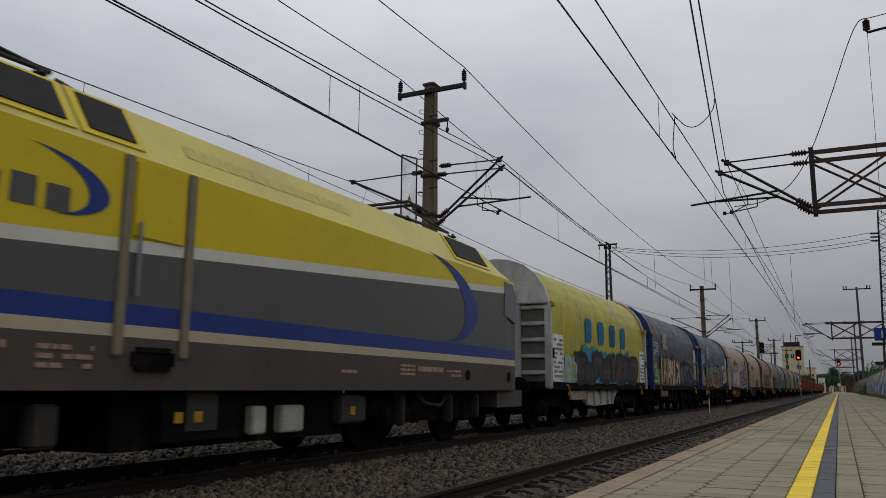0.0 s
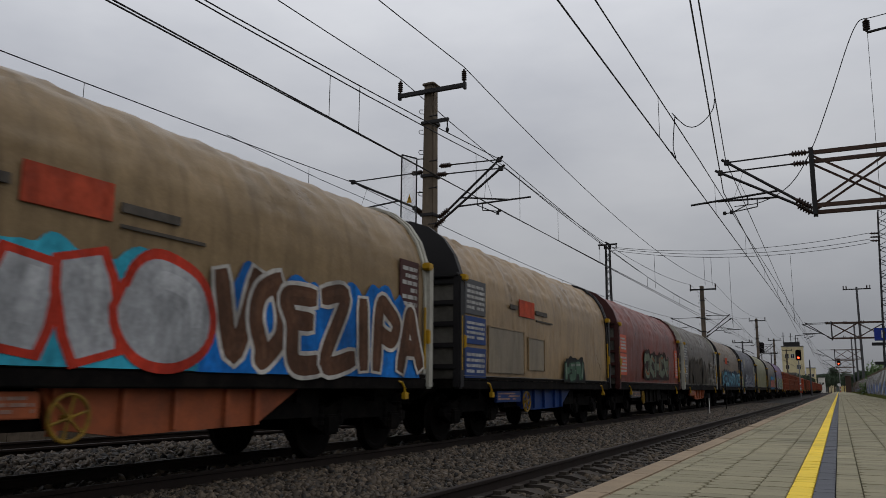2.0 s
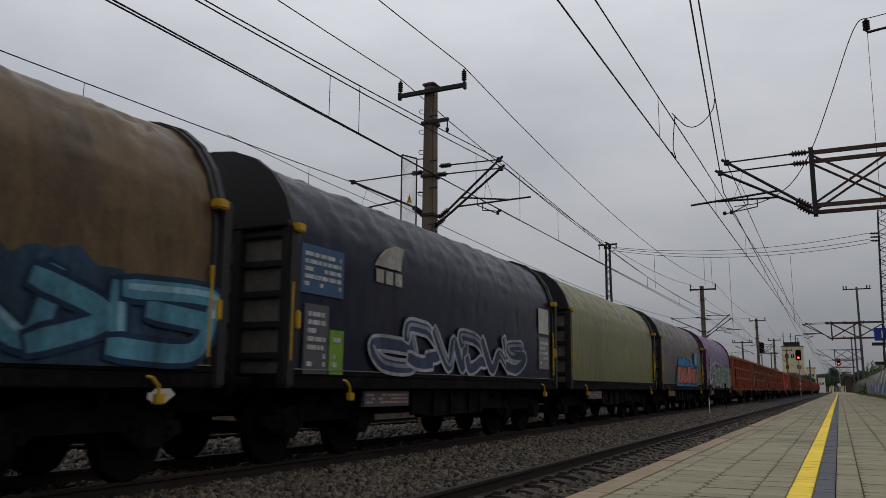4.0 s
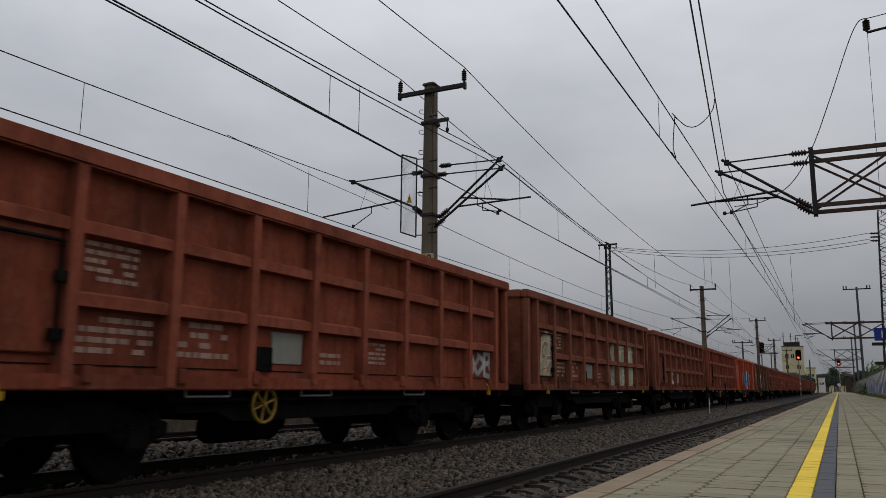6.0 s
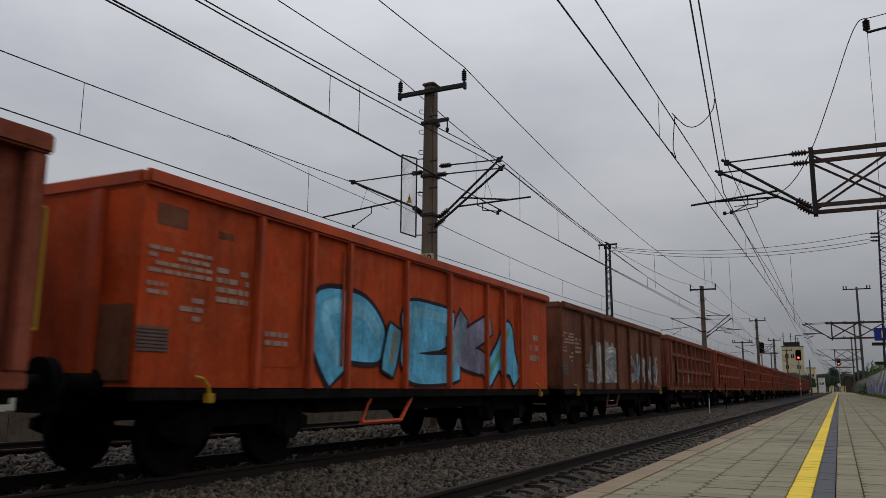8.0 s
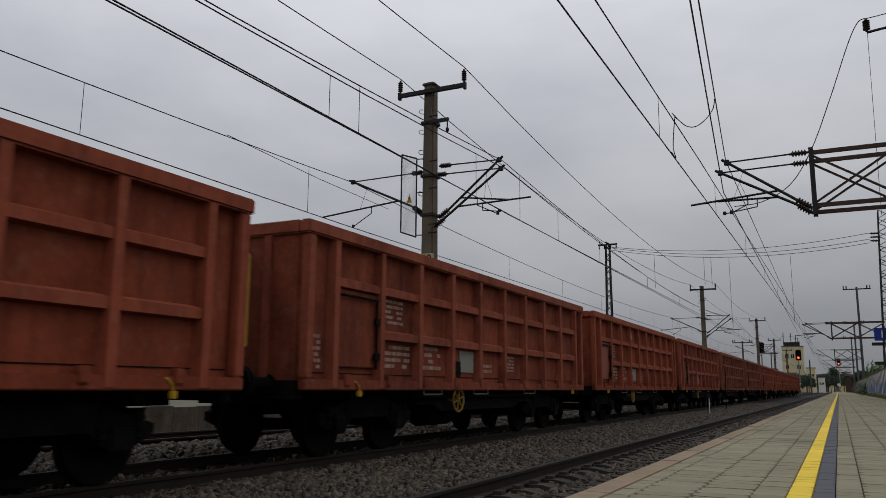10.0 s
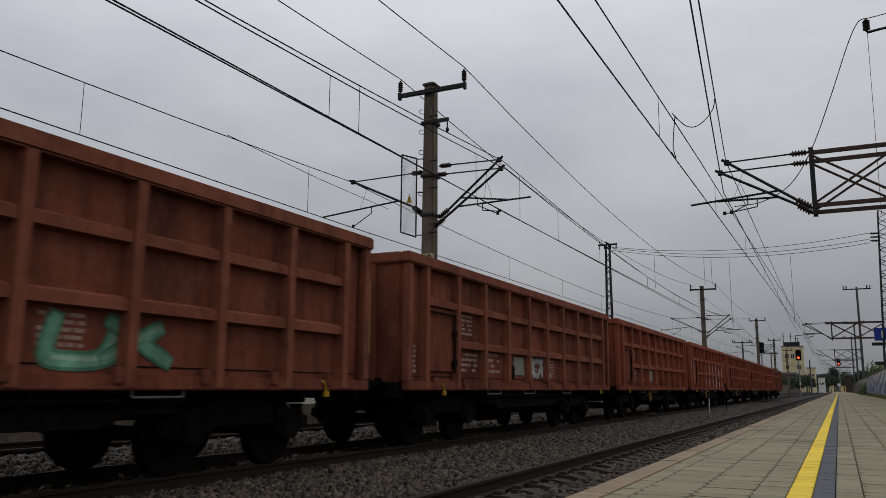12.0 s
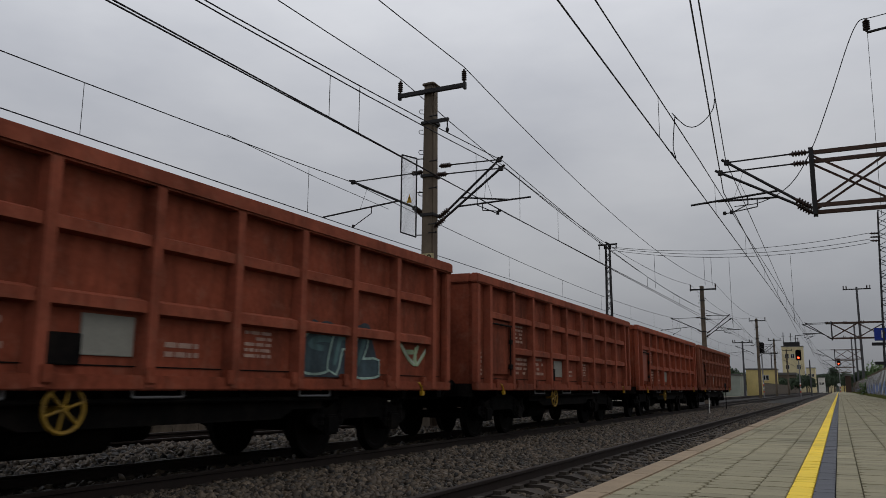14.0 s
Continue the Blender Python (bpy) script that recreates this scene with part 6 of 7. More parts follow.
M_navy = mat("navy_paint", (0.015, 0.035, 0.12), 0.5, var=0.25, scale=1.5, fine=20, dirt=GRIME, dirt_amt=0.5)
M_creampaint = mat("cream_grey_paint", (0.36, 0.35, 0.30), 0.6, var=0.2, scale=1.5, fine=20, dirt=(0.12, 0.1, 0.08), dirt_amt=0.6)
M_maroon = mat("maroon_paint", (0.05, 0.014, 0.012), 0.6, var=0.25, scale=1.5, fine=20, dirt=GRIME, dirt_amt=0.4)
M_blackpaint = mat("black_paint", (0.013, 0.012, 0.013), 0.55, var=0.25, scale=1.5, fine=20)
M_bluepaint = mat("bright_blue_paint", (0.004, 0.03, 0.135), 0.5, var=0.2, scale=2, fine=20, dirt=GRIME, dirt_amt=0.3)
M_dirtywhite = mat("weathered_white_paint", (0.36, 0.36, 0.345), 0.6, var=0.3, scale=1.6, fine=18, dirt=(0.1, 0.085, 0.07), dirt_amt=0.8, streak=0.4)
M_palebars = mat("pale_stencil_paint", (0.36, 0.355, 0.34), 0.7, var=0.3, scale=4, fine=30, bump=0, dirt=(0.12, 0.11, 0.1), dirt_amt=0.7)
M_endgrime = mat("grimy_grey_sheet", (0.1, 0.093, 0.08), 0.75, var=0.4, scale=1.4, fine=14, dirt=(0.025, 0.021, 0.018), dirt_amt=0.85, streak=0.4)
M_orange = mat("orange_primer", (0.30, 0.08, 0.03), 0.6, var=0.3, scale=2, fine=20, dirt=GRIME, dirt_amt=0.5)
M_greypaint = mat("grey_paint", (0.16, 0.155, 0.15), 0.6, var=0.25, scale=2, fine=20, dirt=GRIME, dirt_amt=0.6)
M_purple_end = mat("dark_purple_paint", (0.035, 0.012, 0.04), 0.55, var=0.2, scale=2, fine=20)
M_redpanel = mat("red_panel", (0.42, 0.07, 0.03), 0.5, var=0.2, scale=3, fine=20)
M_bluepanel = mat("blue_grey_panel", (0.03, 0.07, 0.14), 0.5, var=0.25, scale=3, fine=20, dirt=GRIME, dirt_amt=0.4)
M_greenpanel = mat("lime_green_panel", (0.12, 0.22, 0.02), 0.5, var=0.25, scale=3, fine=20, dirt=GRIME, dirt_amt=0.4)
M_darkpanel = mat("dark_panel", (0.06, 0.06, 0.065), 0.5, var=0.2, scale=3, fine=20)
K_lime = tarp("lime_tarpaulin", (0.34, 0.3, 0.005), (0.2, 0.18, 0.012), 0.5)
K_olive = tarp("faded_olive_tarpaulin", (0.13, 0.122, 0.04), (0.06, 0.055, 0.03), 0.7)
K_navy = tarp("navy_tarpaulin", (0.005, 0.008, 0.032), (0.013, 0.013, 0.018), 0.6)
K_black = tarp("slate_tarpaulin", (0.007, 0.008, 0.021), (0.018, 0.016, 0.018), 0.6)
K_tan = tarp("tan_tarpaulin", (0.215, 0.15, 0.08), (0.12, 0.083, 0.045), 0.6)
K_beige = tarp("beige_tarpaulin", (0.26, 0.18, 0.098), (0.13, 0.085, 0.045), 0.65)
K_patch = tarp("grey_beige_patch", (0.2, 0.165, 0.115), (0.12, 0.1, 0.08), 0.6)
K_red = tarp("oxide_red_tarpaulin", (0.135, 0.02, 0.0075), (0.04, 0.011, 0.008), 0.85)
K_grey = tarp("taupe_grey_tarpaulin", (0.068, 0.053, 0.037), (0.024, 0.018, 0.013), 0.9)
K_brown = tarp("dusty_brown_tarpaulin", (0.11, 0.073, 0.038), (0.035, 0.025, 0.017), 0.9)
K_purple = tarp("purple_tarpaulin", (0.085, 0.036, 0.115), (0.06, 0.016, 0.06), 0.7)

left_navy = [(0.84, 1.86, 2.25, 2.92, M_bluepanel), (0.95, 1.52, 1.18, 2.12, M_darkpanel), (1.55, 1.9, 1.18, 1.8, M_greenpanel), (10.22, 10.92, 2.3, 2.9, M_creampaint), (10.22, 10.92, 1.46, 2.22, M_greypaint)]
covered = [
    (K_lime, M_dirtywhite, M_creampaint, "lime yellow covered coil wagon with a white domed end wall", 0.7, [(0.83, 1.7, 1.18, 2.36, M_white), (10.45, 11.18, 1.22, 2.34, M_white)]),
    (K_black, M_navy, M_black, "slate black covered coil wagon with navy blue ends", 0.9, left_navy),
    (K_navy, M_navy, M_black, "navy blue covered coil wagon with navy ends", 0.9, left_navy),
    (K_tan, M_creampaint, M_orange, "tan covered coil wagon with cream ends and graffiti", 0.8, [(0.95, 1.5, 1.3, 2.5, M_darkpanel), (10.35, 11.0, 2.0, 3.1, M_maroon)]),
    (K_beige, M_blackpaint, M_bluepaint, "creased beige covered coil wagon with black ends and a blue frame", 1.5, [(0.84, 1.84, 2.42, 3.1, M_darkpanel), (0.84, 1.84, 1.85, 2.38, M_bluepaint), (0.84, 1.84, 1.2, 1.78, M_bluepaint)]),
    (K_red, M_maroon, M_black, "oxide red covered coil wagon with maroon ends", 1.0, [(0.85, 1.72, 2.2, 2.78, M_redpanel), (0.76, 1.72, 1.46, 2.16, M_redpanel), (10.46, 11.02, 1.48, 2.66, M_redpanel)]),
    (K_grey, M_creampaint, M_orange, "dirty grey covered coil wagon with cream ends", 1.1, [(0.84, 1.76, 2.25, 3.14, M_darkpanel), (0.84, 1.76, 1.48, 2.22, M_darkpanel), (10.7, 11.18, 1.35, 3.1, M_darkpanel)]),
    (K_brown, M_blackpaint, M_black, "dusty brown covered coil wagon with blue graffiti along the flank", 1.0, None),
    (K_black, M_blackpaint, M_black, "dark slate covered coil wagon with black ends", 0.9, left_navy),
    (K_olive, M_blackpaint, M_black, "yellow green covered coil wagon, faded and dusty", 0.9, None),
    (K_grey, M_blackpaint, M_black, "taupe covered coil wagon with blue and coral graffiti", 1.1, None),
    (K_purple, M_purple_end, M_black, "purple covered coil wagon with green graffiti", 1.2, [(0.98, 1.5, 1.52, 2.18, M_darkpanel), (1.5, 2.0, 1.52, 2.1, M_darkpanel)]),
]
cov = []
for i, (k, e, b, lab, wr, pan) in enumerate(covered):
    w = coil_wagon(k, e, b, 3.7 * i + 1, lab, wr, pan, blocks=i != 0)
    cov.append(w)
    consist.append((w, 12.04 * i))

CX = 1.485
graffiti(cov[0], 2.75, 9.55, 1.17, 2.05, CX, 201, (0.045, 0.2, 0.3), (0.035, 0.03, 0.03), (0.055, 0.05, 0.052), (0.12, 0.06, 0.06), "PLUFIZKE", 0.34, "dark grey sprayed letters edged with blue", 0.45)
graffiti(cov[0], 1.78, 2.7, 1.17, 1.7, CX, 202, (0.3, 0.4, 0.4), (0.3, 0.4, 0.45), (0.36, 0.36, 0.1), (0.1, 0.35, 0.5), "CS", 0.14, "pale blue sprayed patch")
graffiti(cov[1], 1.95, 6.0, 1.15, 2.3, CX, 203, (0.06, 0.05, 0.035), (0.09, 0.07, 0.05), (0.4, 0.31, 0.22), (0.42, 0.2, 0.14), "IXAMIK", 0.22, "cream and pink sprayed letters", 0.25, 0.1)
graffiti(cov[1], 6.2, 9.95, 1.17, 2.1, CX, 204, (0.04, 0.017, 0.012), (0.02, 0.02, 0.025), (0.075, 0.1, 0.11), (0.11, 0.14, 0.15), "WNTCH", 0.2, "dim grey and teal sprayed letters on rust")
graffiti(cov[2], 2.2, 8.1, 1.15, 2.25, CX, 205, (0.014, 0.014, 0.016), (0.26, 0.26, 0.25), (0.14, 0.055, 0.022), (0.05, 0.24, 0.22), "CBOESK", 0.42, "teal, white and rust sprayed letters", 0.13)
graffiti(cov[2], 8.9, 9.92, 1.3, 2.4, CX, 206, None, (0.4, 0.4, 0.39), (0.5, 0.5, 0.5), WHITE, "ZR", 0.1, "white sprayed tag")
graffiti(cov[3], 1.9, 5.75, 1.18, 2.3, CX, 207, (0.04, 0.34, 0.46), (0.42, 0.04, 0.022), (0.34, 0.35, 0.36), (0.42, 0.43, 0.44), "BHIG", 0.55, "silver sprayed blocks with red outline on light blue", 0.2)
graffiti(cov[3], 5.95, 10.9, 1.17, 2.4, CX, 208, (0.012, 0.14, 0.46), (0.5, 0.48, 0.44), (0.10, 0.05, 0.03), (0.12, 0.06, 0.035), "VOEZIPA", 0.26, "brown sprayed letters with white outline on blue", 0.22, clear=True)
graffiti(cov[4], 6.9, 8.6, 1.17, 1.72, CX + 0.02, 231, (0.014, 0.014, 0.013), (0.02, 0.03, 0.024), (0.07, 0.13, 0.085), (0.2, 0.22, 0.19), "HEFI", 0.17, "dark green sprayed tag on black")
graffiti(cov[5], 4.3, 8.8, 1.38, 2.34, CX, 210, (0.03, 0.012, 0.009), (0.018, 0.013, 0.011), (0.13, 0.15, 0.105), (0.2, 0.07, 0.025), "COHCA", 0.26, "dull green and pale sprayed letters on dark red", 0.25)
graffiti(cov[6], 8.2, 10.4, 1.25, 2.35, CX, 211, None, (0.3, 0.29, 0.27), (0.068, 0.053, 0.037), (0.15, 0.13, 0.1), "HTG", 0.16, "white outlined sprayed letters", 0.3)
graffiti(cov[6], 2.4, 7.4, 1.22, 2.5, CX, 212, None, (0.03, 0.024, 0.018), (0.05, 0.04, 0.029), (0.028, 0.023, 0.018), "MAKUA", 0.3, "faded dark sprayed letters", 0.22)
graffiti(cov[7], 2.0, 10.9, 1.2, 2.1, CX, 213, (0.025, 0.05, 0.08), (0.015, 0.03, 0.06), (0.07, 0.19, 0.25), (0.2, 0.34, 0.4), "KEUAXTNKE", 0.2, "teal and dark blue sprayed letters")
graffiti(cov[8], 2.6, 9.0, 1.25, 2.1, CX, 214, None, (0.30, 0.31, 0.32), (0.05, 0.06, 0.1), (0.2, 0.22, 0.25), "PCWCMS", 0.18, "white outlined sprayed letters")
throw_up(cov[10], 4.1, 9.3, 1.16, 2.15, CX, 215, (0.03, 0.17, 0.32), (0.06, 0.03, 0.03), (0.40, 0.13, 0.09), 4, "coral sprayed figures on a blue field")
bm = bmesh.new()
cloud(bm, np.random.default_rng(218), 8.6, 9.55, 2.1, 2.84, CX + 0.024, 0, 0.3)
part("graffiti", bm, spray((0.1, 0.27, 0.4)), cov[10], "pale blue sprayed cloud")
graffiti(cov[10], 9.6, 10.6, 2.0, 2.3, CX, 219, None, (0.1, 0.16, 0.2), (0.14, 0.22, 0.28), (0.2, 0.3, 0.35), "NR", 0.06, "small faded blue tag")
graffiti(cov[11], 2.62, 10.85, 1.12, 2.34, CX, 216, (0.06, 0.022, 0.05), (0.46, 0.48, 0.44), (0.12, 0.165, 0.12), (0.15, 0.2, 0.155), "CIKOSRBA", 0.36, "large grey green sprayed letters with white outlines", 0.16, clear=True)


def shapes(parent, name, col, items, x, label):
    """Plain coloured shapes on the hood, each a part: a box in y and z."""
    for y0, y1, z0, z1 in items:
        bm = bmesh.new()
        bevel_box(bm, x - 0.004, x + 0.012, y0, y1, z0, z1, 0.004)
        part(name, bm, spray(col), parent, label)


# owners' marks as plain shapes
for k in range(4):
    bm = bmesh.new()
    y = 3.75 + k * 1.35
    ring = [(y, 2.3), (y + 0.5, 2.3), (y + 0.62, 2.45), (y + 0.62, 2.85), (y + 0.5, 2.98), (y + 0.12, 2.98), (y, 2.85)]
    prism(bm, ring, "x", CX - 0.03, CX - 0.012)
    part("owner_mark", bm, spray((0.02, 0.12, 0.25)), cov[0], "blue block mark")
for w in (cov[1], cov[2], cov[8]):
    shapes(w, "owner_mark", (0.32, 0.31, 0.27), [(2.78 + 0.29 * k, 3.0 + 0.29 * k, 2.62, 2.83) for k in range(3)], CX - 0.025, "pale block mark")
    bm = bmesh.new()
    prism(bm, [(2.78, 2.88), (3.56, 2.88), (3.58, 3.06), (3.66, 3.26), (3.4, 3.27), (3.12, 3.18), (2.92, 3.05)], "x", CX - 0.06, CX - 0.022)
    part("owner_mark", bm, spray((0.32, 0.31, 0.27)), w, "pale sail-shaped mark")
for w, y in ((cov[3], 3.6), (cov[4], 3.75), (cov[7], 3.75)):
    shapes(w, "owner_mark", (0.36, 0.06, 0.03), [(y, y + 1.0, 2.6, 2.98)], CX - 0.025, "red block mark")
    shapes(w, "owner_mark", (0.08, 0.07, 0.06), [(y - 0.55, y - 0.1, 2.72, 2.82), (y + 1.1, y + 1.9, 2.72, 2.82), (y + 1.1, y + 2.3, 2.56, 2.6)], CX - 0.02, "dark line mark")
shapes(cov[11], "owner_mark", (0.33, 0.33, 0.35), [(2.86 + k * 0.27, 3.04 + k * 0.27, 2.38, 2.56 + 0.1 * (k in (2, 3, 7))) for k in range(12)] + [(2.1, 2.3, 2.24, 2.4), (2.2, 2.36, 2.4, 2.76), (2.36, 2.62, 2.64, 2.76), (2.5, 2.72, 2.24, 2.64)], CX - 0.015, "pale row of block marks")
graffiti(cov[11], 1.9, 2.62, 1.28, 2.15, CX + 0.004, 217, None, (0.4, 0.4, 0.4), (0.45, 0.45, 0.45), (0.5, 0.5, 0.5), "ZK", 0.1, "white sprayed tag")
# patches sewn on the beige hood
for y0, y1, z0, z1 in ((2.0, 4.0, 1.32, 2.24), (4.32, 5.38, 1.42, 2.14)):
    bm = bmesh.new()
    bevel_box(bm, CX - 0.03, CX - 0.012, y0, y1, z0, z1, 0.006)
    patch = part("sewn_patch", bm, K_patch, cov[4], "pale grey beige patch sewn on the hood")
    for a, b, c, d in ((y0, y1, z1, z1 + 0.035), (y1, y1 + 0.04, z0, z1 + 0.035), (y0 - 0.035, y0, z0, z1 + 0.035)):
        bm = bmesh.new()
        bevel_box(bm, CX - 0.025, CX + 0.002, a, b, c, d, 0.006)
        part("patch_seam", bm, K_beige, patch)


# ---- locomotive ----
L_yel = mat("yellow_loco_paint", (0.55, 0.42, 0.008), 0.34, var=0.1, scale=0.8, fine=12, bump=0.03, dirt=(0.32, 0.25, 0.03), dirt_amt=0.35, spec=0.15, coat=0.1)
L_pale = mat("pale_stripe_paint", (0.52, 0.50, 0.44), 0.4, var=0.12, scale=1, fine=12, bump=0.03)
L_beige = mat("beige_stripe_paint", (0.36, 0.31, 0.21), 0.45, var=0.15, scale=1, fine=12, bump=0.03)
L_grey = mat("grey_loco_paint", (0.085, 0.08, 0.08), 0.38, var=0.12, scale=0.8, fine=12, bump=0.03, spec=0.12)
L_blue = mat("blue_loco_paint", (0.012, 0.03, 0.16), 0.4, var=0.12, scale=1, fine=12, bump=0.03)
L_skirt = mat("brown_grey_skirt", (0.06, 0.05, 0.042), 0.6, var=0.25, scale=1.2, fine=15, bump=0.1, dirt=GRIME, dirt_amt=0.5)
L_roof = mat("pale_yellow_roof", (0.5, 0.42, 0.09), 0.45, var=0.15, scale=0.9, fine=12, bump=0.05, dirt=(0.3, 0.26, 0.14), dirt_amt=0.5)
L_faint = mat("faint_grey_lettering", (0.42, 0.355, 0.085), 0.5, var=0.2)
M_skirt_box = mat("grey_brown_box", (0.03, 0.027, 0.023), 0.7, var=0.3)
M_pillar = mat("brushed_pillar", (0.17, 0.145, 0.095), 0.5, var=0.2)
M_grille = mat("black_grille", (0.008, 0.007, 0.006), 0.7, var=0.3)
LL = 19.28


def loco_section(y):
    """Half widths and heights of the body at y: it rounds off towards both ends."""
    e = min(y - 0.6, LL - 0.6 - y)          # distance from the end of the body
    f = min(1.0, max(0.0, e / 2.3))
    roof = 3.32 + 0.68 * math.sin(f * math.pi / 2) ** 0.8
    w = 1.48 * (0.80 + 0.20 * math.sqrt(min(1.0, max(0.0, e / 0.9))))
    return roof, w


def loco_bands(y):
    pale = min(3.08, max(2.1, 2.24 + (y - 6.04) * 0.067))
    return [0.97, 1.49, 1.61, 1.82, pale, pale + 0.13, 3.33]


loco = thing("electric_locomotive", "yellow and grey electric locomotive with a blue band", "locomotive")
bm = bmesh.new()
ys = [0.6, 0.66, 0.75, 0.9, 1.1, 1.35, 1.7, 2.1, 2.5, 2.9] + [3.4 + 0.66 * k for k in range(20)] + [LL - q for q in (2.9, 2.5, 2.1, 1.7, 1.35, 1.1, 0.9, 0.75, 0.66, 0.6)]
rings = []
for y in ys:
    roof, w = loco_section(y)
    z6 = min(3.33, roof - 0.02)
    half = [(w, min(z, z6)) for z in loco_bands(y)] + [(w - 0.03, z6 + 0.04 * (roof - z6)), (w - 0.42, z6 + 0.92 * (roof - z6)), (w - 0.6, roof), (0.0, roof + 0.04)]
    full = half + [(-a, b) for a, b in half[-2::-1]]
    rings.append([bm.verts.new((a, y, b)) for a, b in full])
nh = 11
order = [0, 1, 2, 3, 4, 5, 6, 6, 6, 6]
idx = {0: 0, 1: 6, 2: 2, 3: 3, 4: 1, 5: 4, 6: 5, 7: 5, 8: 5, 9: 5}
for a, b in zip(rings, rings[1:]):
    n = len(a)
    for i in range(n - 1):
        k = i if i < nh - 1 else n - 2 - i
        f = bm.faces.new((a[i], a[i + 1], b[i + 1], b[i]))
        f.material_index = idx.get(k, 5)
for r in (rings[0], rings[-1]):
    f = bm.faces.new(r)
    f.material_index = 3
me = finish("body", bm, L_skirt, L_pale, L_blue, L_grey, L_yel, L_roof, L_beige, smooth=False)
part("body", me, None, loco)
# dark windows in the slanted shoulder, in yellow frames
def on_shoulder(y, k):
    roof, w = loco_section(y)
    z6 = min(3.33, roof - 0.02)
    p0, p1 = Vector((w - 0.03, 0, z6 + 0.04 * (roof - z6))), Vector((w - 0.42, 0, z6 + 0.92 * (roof - z6)))
    q = p0.lerp(p1, k)
    return Vector((q.x, y, q.z))


for y0, y1 in ((1.2, 2.4), (4.4, 6.66), (6.92, 7.5), (15.27, 16.76)):
    nrm = Vector((0.85, 0, 0.53))
    for (a, b, ka, kb, m, off, nm) in ((y0 - 0.1, y1 + 0.1, 0.1, 0.98, L_yel, 0.02, "window_frame"), (y0, y1, 0.2, 0.9, M_grille, 0.035, "window")):
        bm = bmesh.new()
        qs = [on_shoulder(a, ka), on_shoulder(b, ka), on_shoulder(b, kb), on_shoulder(a, kb)]
        lo = [bm.verts.new(q - nrm * 0.02) for q in qs]
        hi = [bm.verts.new(q + nrm * off) for q in qs]
        for i in range(4):
            bm.faces.new((lo[i], lo[(i + 1) % 4], hi[(i + 1) % 4], hi[i]))
        bm.faces.new(hi)
        part(nm, bm, m, loco)
# cab side window by the nose
bm = bmesh.new()
prism(bm, [(17.45, 2.55), (18.1, 2.4), (18.15, 3.0), (17.95, 3.24), (17.5, 3.26)], "x", 1.36, 1.495)
part("cab_window", bm, M_glass, loco, "dark cab window reflecting the sky")
# windscreen
bm = bmesh.new()
prism(bm, [(-1.0, 2.35), (1.0, 2.35), (0.92, 3.2), (-0.92, 3.2)], "y", LL - 0.66, LL - 0.57)
part("windscreen", bm, M_glass, loco)
# door and its pillars
for y in (7.36, 8.24):
    bm = bmesh.new()
    bevel_box(bm, 1.47, 1.51, y - 0.065, y + 0.065, 1.3, 3.32, 0.015)
    part("door_pillar", bm, M_pillar, loco)
bm = bmesh.new()
bevel_box(bm, 1.46, 1.5, 7.45, 8.15, 2.5, 3.28, 0.01)
d = part("door", bm, L_yel, loco)
bm = bmesh.new()
tube(bm, (1.53, 7.52, 1.9), (1.53, 7.52, 2.65), 0.02, 6)
part("door_handle", bm, M_galv, d)
bm = bmesh.new()
bevel_box(bm, 1.47, 1.5, 7.55, 8.1, 1.16, 1.4, 0.05)
part("step_recess", bm, M_black, loco)
# blue crescent and lettering shapes on the flank
def crescent(y0, z0, h, w, flip=1):
    bm = bmesh.new()
    prev = None
    n = 22
    for i in range(n + 1):
        a = math.pi * (i / n) - math.pi / 2
        th = w * 0.3 * math.cos(a) ** 0.8 if abs(math.cos(a)) > 1e-6 else 0
        yo, zo = y0 + math.cos(a) * w - 0.2 * math.sin(a) * w, z0 + math.sin(a) * h
        p = [bm.verts.new((1.488, yo - th, zo)), bm.verts.new((1.488, yo + 0.01, zo))]
        if prev:
            bm.faces.new((prev[0], p[0], p[1], prev[1]))
        prev = p
    return bm


part("blue_crescent", crescent(14.15, 2.6, 0.77, 1.85), L_blue, loco, "blue crescent stripe")
part("blue_crescent", crescent(6.35, 2.86, 0.3, 0.77), L_blue, loco, "blue crescent stripe")
bm = bmesh.new()
for k in range(5):
    box(bm, 1.484, 1.49, 5.05 + k * 0.35, 5.3 + k * 0.35, 2.58, 2.82 + 0.03 * (k % 2))
part("owner_mark", bm, L_grey, loco, "grey block mark")
bm = bmesh.new()
rng = np.random.default_rng(3)
for y0, y1, z0, z1, r in ((5.6, 6.2, 1.3, 1.42, 1), (6.5, 7.1, 1.15, 1.4, 3), (11.3, 11.7, 1.2, 1.28, 1), (13.0, 13.5, 1.2, 1.4, 3), (13.6, 14.6, 1.25, 1.4, 1), (14.7, 15.3, 1.2, 1.35, 2)):
    bars(bm, rng, y0, y1, z0, z1, 1.484, r)
tagged(part("stencil_lettering", bm, stencil_mat, loco), kind="stuff")
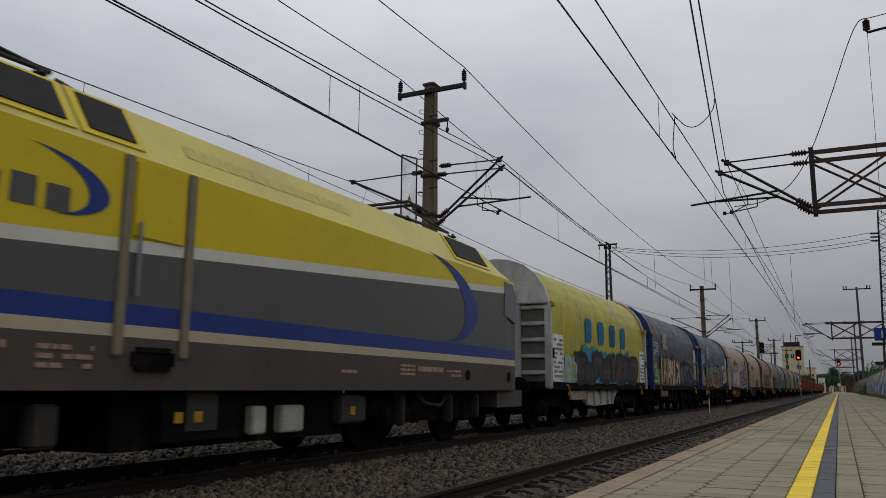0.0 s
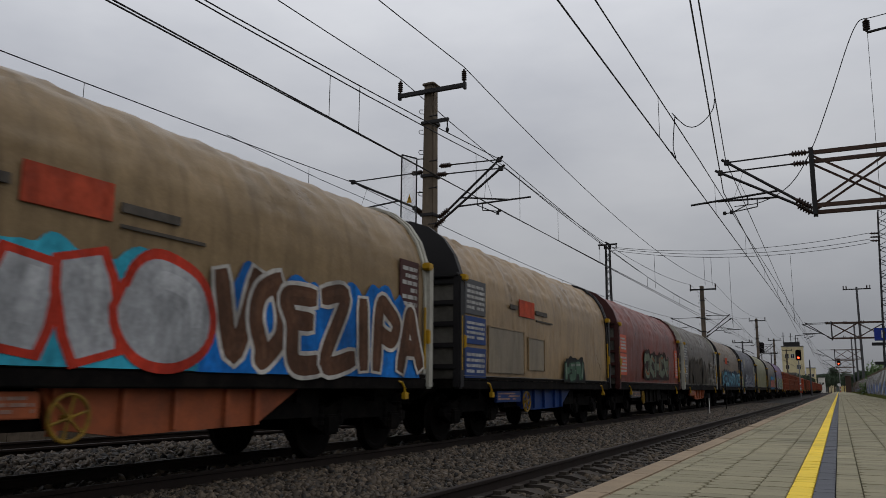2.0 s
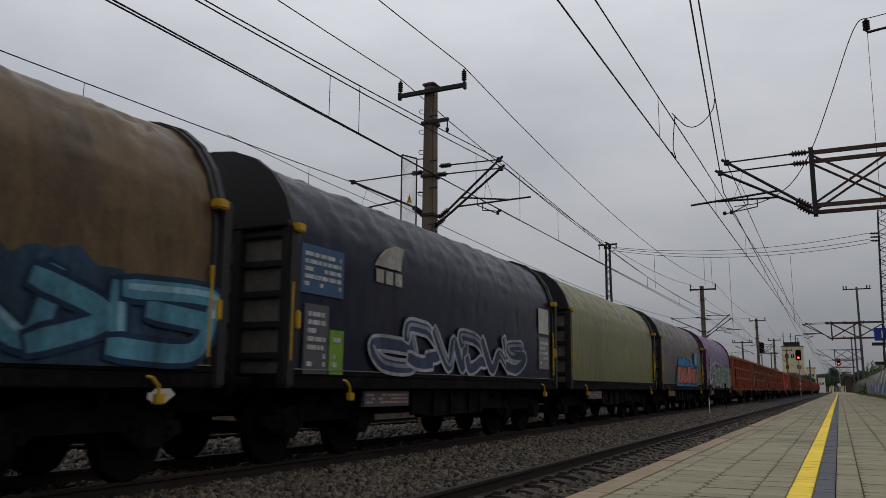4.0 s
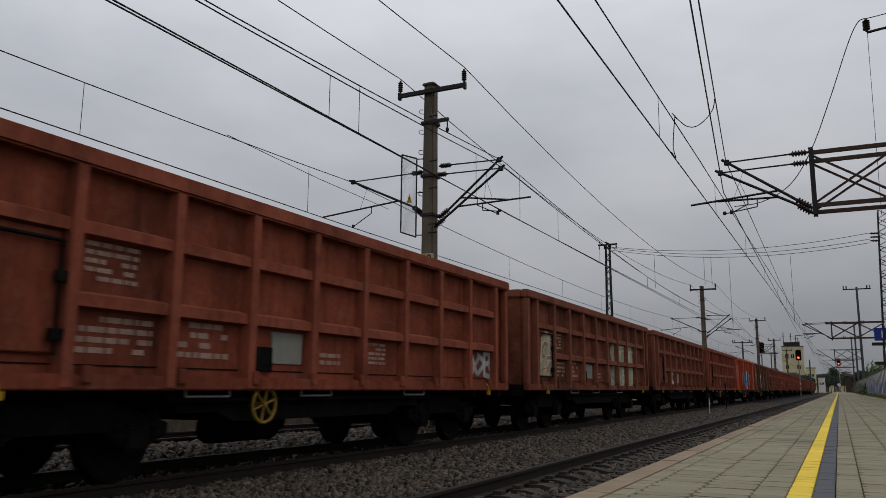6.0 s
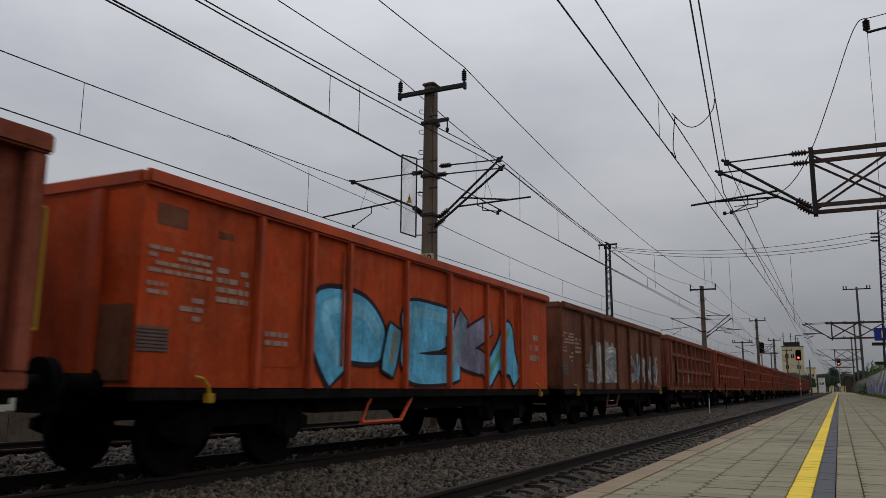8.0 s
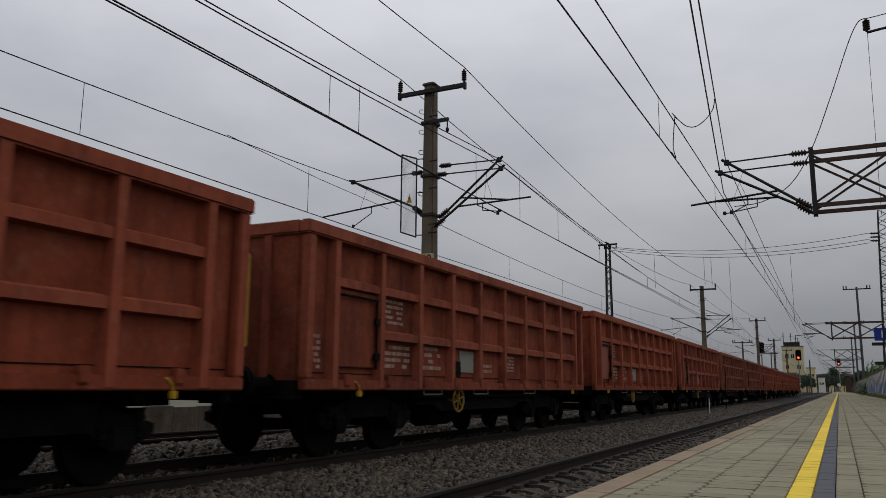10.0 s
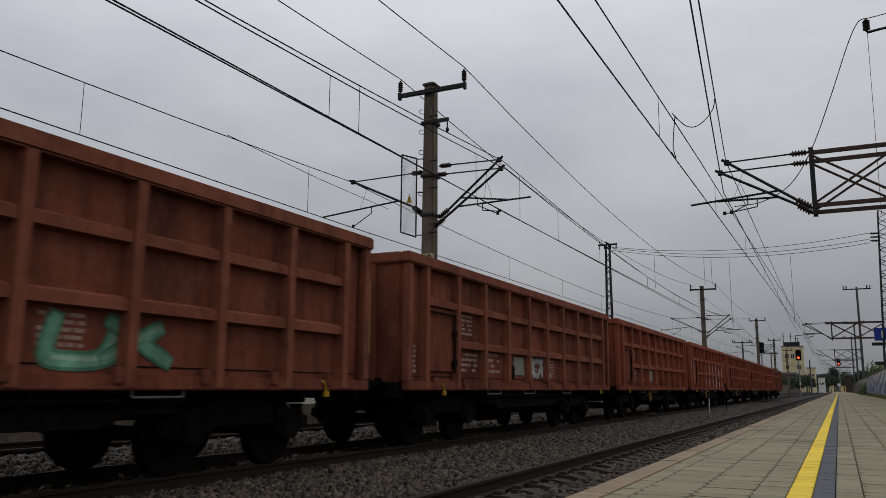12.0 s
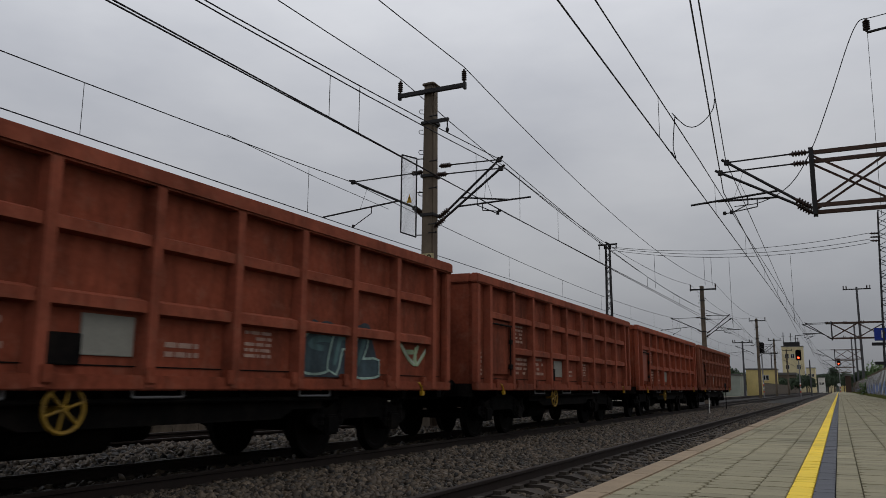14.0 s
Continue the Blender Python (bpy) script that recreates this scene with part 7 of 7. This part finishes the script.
# skirt openings, underframe gear, bogies
bm = bmesh.new()
for y in (15.6, 17.7):
    lathe(bm, (1.47, y, 1.25), (1.5, y, 1.25), [(0, 0.1), (0.02, 0.1), (0.02, 0.06)], 14)
part("socket", bm, M_black, loco)
bm = bmesh.new()
box(bm, -1.2, 1.2, 7.6, 11.8, 0.35, 0.97)
bevel_box(bm, 1.1, 1.35, 8.1, 9.4, 0.4, 0.95, 0.03)
part("transformer_case", bm, M_black, loco)
for y, w in ((9.62, 0.26), (10.18, 0.48)):
    bm = bmesh.new()
    bevel_box(bm, 1.2, 1.34, y, y + w, 0.44, 0.78, 0.02)
    part("equipment_box", bm, M_creampaint, loco, "pale equipment box")
bm = bmesh.new()
for s in (-1, 1):
    prism(bm, [(-2.0, 0.85), (-2.0, 0.6), (-1.2, 0.45), (1.2, 0.45), (2.0, 0.6), (2.0, 0.85)], "x", s * 1.02, s * 1.16)
    for dy in (-1.5, 1.5):
        bevel_box(bm, s * 1.12 - 0.14, s * 1.12 + 0.14, dy - 0.2, dy + 0.2, 0.4, 0.75, 0.04)
    for dy in (-0.5, 0.5):
        lathe(bm, (s * 1.12, dy, 0.55), (s * 1.12, dy, 1.0), [(0.06 * q, 0.14 if q % 2 else 0.1) for q in range(8)], 10)
    tube(bm, (s * 1.2, -0.9, 0.6), (s * 1.2, 0.2, 0.95), 0.05, 8)
loco_bogie_me = finish("bogie", bm, M_black)
bm = bmesh.new()
for s in (-1, 1):
    lathe(bm, (s * 0.68, 0, 0), (s * 0.83, 0, 0), [(0, 0.6), (0.03, 0.58), (0.03, 0.575), (0.13, 0.57), (0.135, 0.5), (0.1, 0.46), (0.1, 0.16), (0.16, 0.14), (0.16, 0.02)], 28)
tube(bm, (-0.95, 0, 0), (0.95, 0, 0), 0.1, 10)
loco_wheel_me = finish("wheelset", bm, M_wheel)
for y in (4.7, LL - 4.7):
    bg = part("bogie", loco_bogie_me, None, loco)
    bg.matrix_basis = pose(0, y, 0)
    for dy in (-1.5, 1.5):
        w = part("wheelset", loco_wheel_me, None, bg)
        w.matrix_basis = pose(0, dy, 0.575)
# buffer beam and apron
bm = bmesh.new()
for y0, y1 in ((0.55, 2.0), (LL - 2.0, LL - 0.55)):
    box(bm, -1.38, 1.38, y0, y1, 0.62, 0.97)
part("apron", bm, L_skirt, loco)
buffers_on(loco, LL)
# folded pantograph and roof gear
for yc in (5.9, 15.75):
    bm = bmesh.new()
    for s in (-0.5, 0.5):
        tube(bm, (s, yc - 1.3, 4.22), (s * 0.7, yc + 1.3, 4.34), 0.03, 6)
        tube(bm, (s * 0.7, yc + 1.3, 4.34), (s, yc - 1.0, 4.44), 0.022, 6)
    for q in (-0.15, 0.15):
        path_tube(bm, [(-0.95, yc - 1.0 + q, 4.32), (-0.7, yc - 1.0 + q, 4.48), (0.7, yc - 1.0 + q, 4.48), (0.95, yc - 1.0 + q, 4.32)], 0.03, 6)
    for s in (-0.6, 0.6):
        for dy in (-1.0, 1.0):
            insulator(bm, (s, yc + dy, 4.0), (s, yc + dy, 4.24), 0.08, 3)
    tube(bm, (0.3, yc + 1.4, 4.3), (0.3, yc + 2.0, 4.2), 0.03, 6)
    part("pantograph", bm, M_steel, loco, "folded dark pantograph")
# running gear details under the skirt
for y, w, z0, z1, m in ((6.6, 0.3, 0.45, 0.85, M_skirt_box), (8.45, 0.55, 0.5, 0.96, M_skirt_box), (11.5, 0.7, 0.5, 0.9, M_skirt_box), (13.3, 0.12, 0.4, 0.9, M_skirt_box), (15.1, 0.12, 0.4, 0.9, M_skirt_box), (16.3, 0.12, 0.45, 0.9, M_skirt_box)):
    bm = bmesh.new()
    bevel_box(bm, 1.2, 1.36, y, y + w, z0, z1, 0.03)
    part("equipment_box", bm, m, loco)
for y in (8.3, 8.6, 11.75):
    bm = bmesh.new()
    bevel_box(bm, 1.36, 1.372, y, y + 0.12, 0.62, 0.74, 0.004)
    part("warning_plate", bm, M_yel_part, loco)
bm = bmesh.new()
path_tube(bm, [(1.25, 14.0, 0.9), (1.3, 14.2, 0.75), (1.3, 14.8, 0.7), (1.25, 15.1, 0.85)], 0.03, 6)
part("hose", bm, M_skirt_box, loco)
# faint lettering along the roof slope, as bars
bm = bmesh.new()
rng = np.random.default_rng(9)
y = 8.3
while y < 11.5:
    w = 0.1 + 0.12 * rng.random()
    qs = [on_shoulder(y, 0.35), on_shoulder(y + w, 0.35), on_shoulder(y + w, 0.62), on_shoulder(y, 0.62)]
    bm.faces.new([bm.verts.new(q + Vector((0.85, 0, 0.53)) * 0.006) for q in qs])
    y += w + 0.06
tagged(part("roof_lettering", bm, L_faint, loco, "faint grey lettering on the roof slope"), kind="stuff")
consist.append((loco, -19.85))


def motions():
    """The train runs through at an even speed, from right to left."""
    for w, s0 in consist:
        walk(w, [(0.0, pose(TRACK_1, P_START + s0, 0)), (14.0, pose(TRACK_1, P_START + s0 - V_TRAIN * 14.0, 0))])


motions()
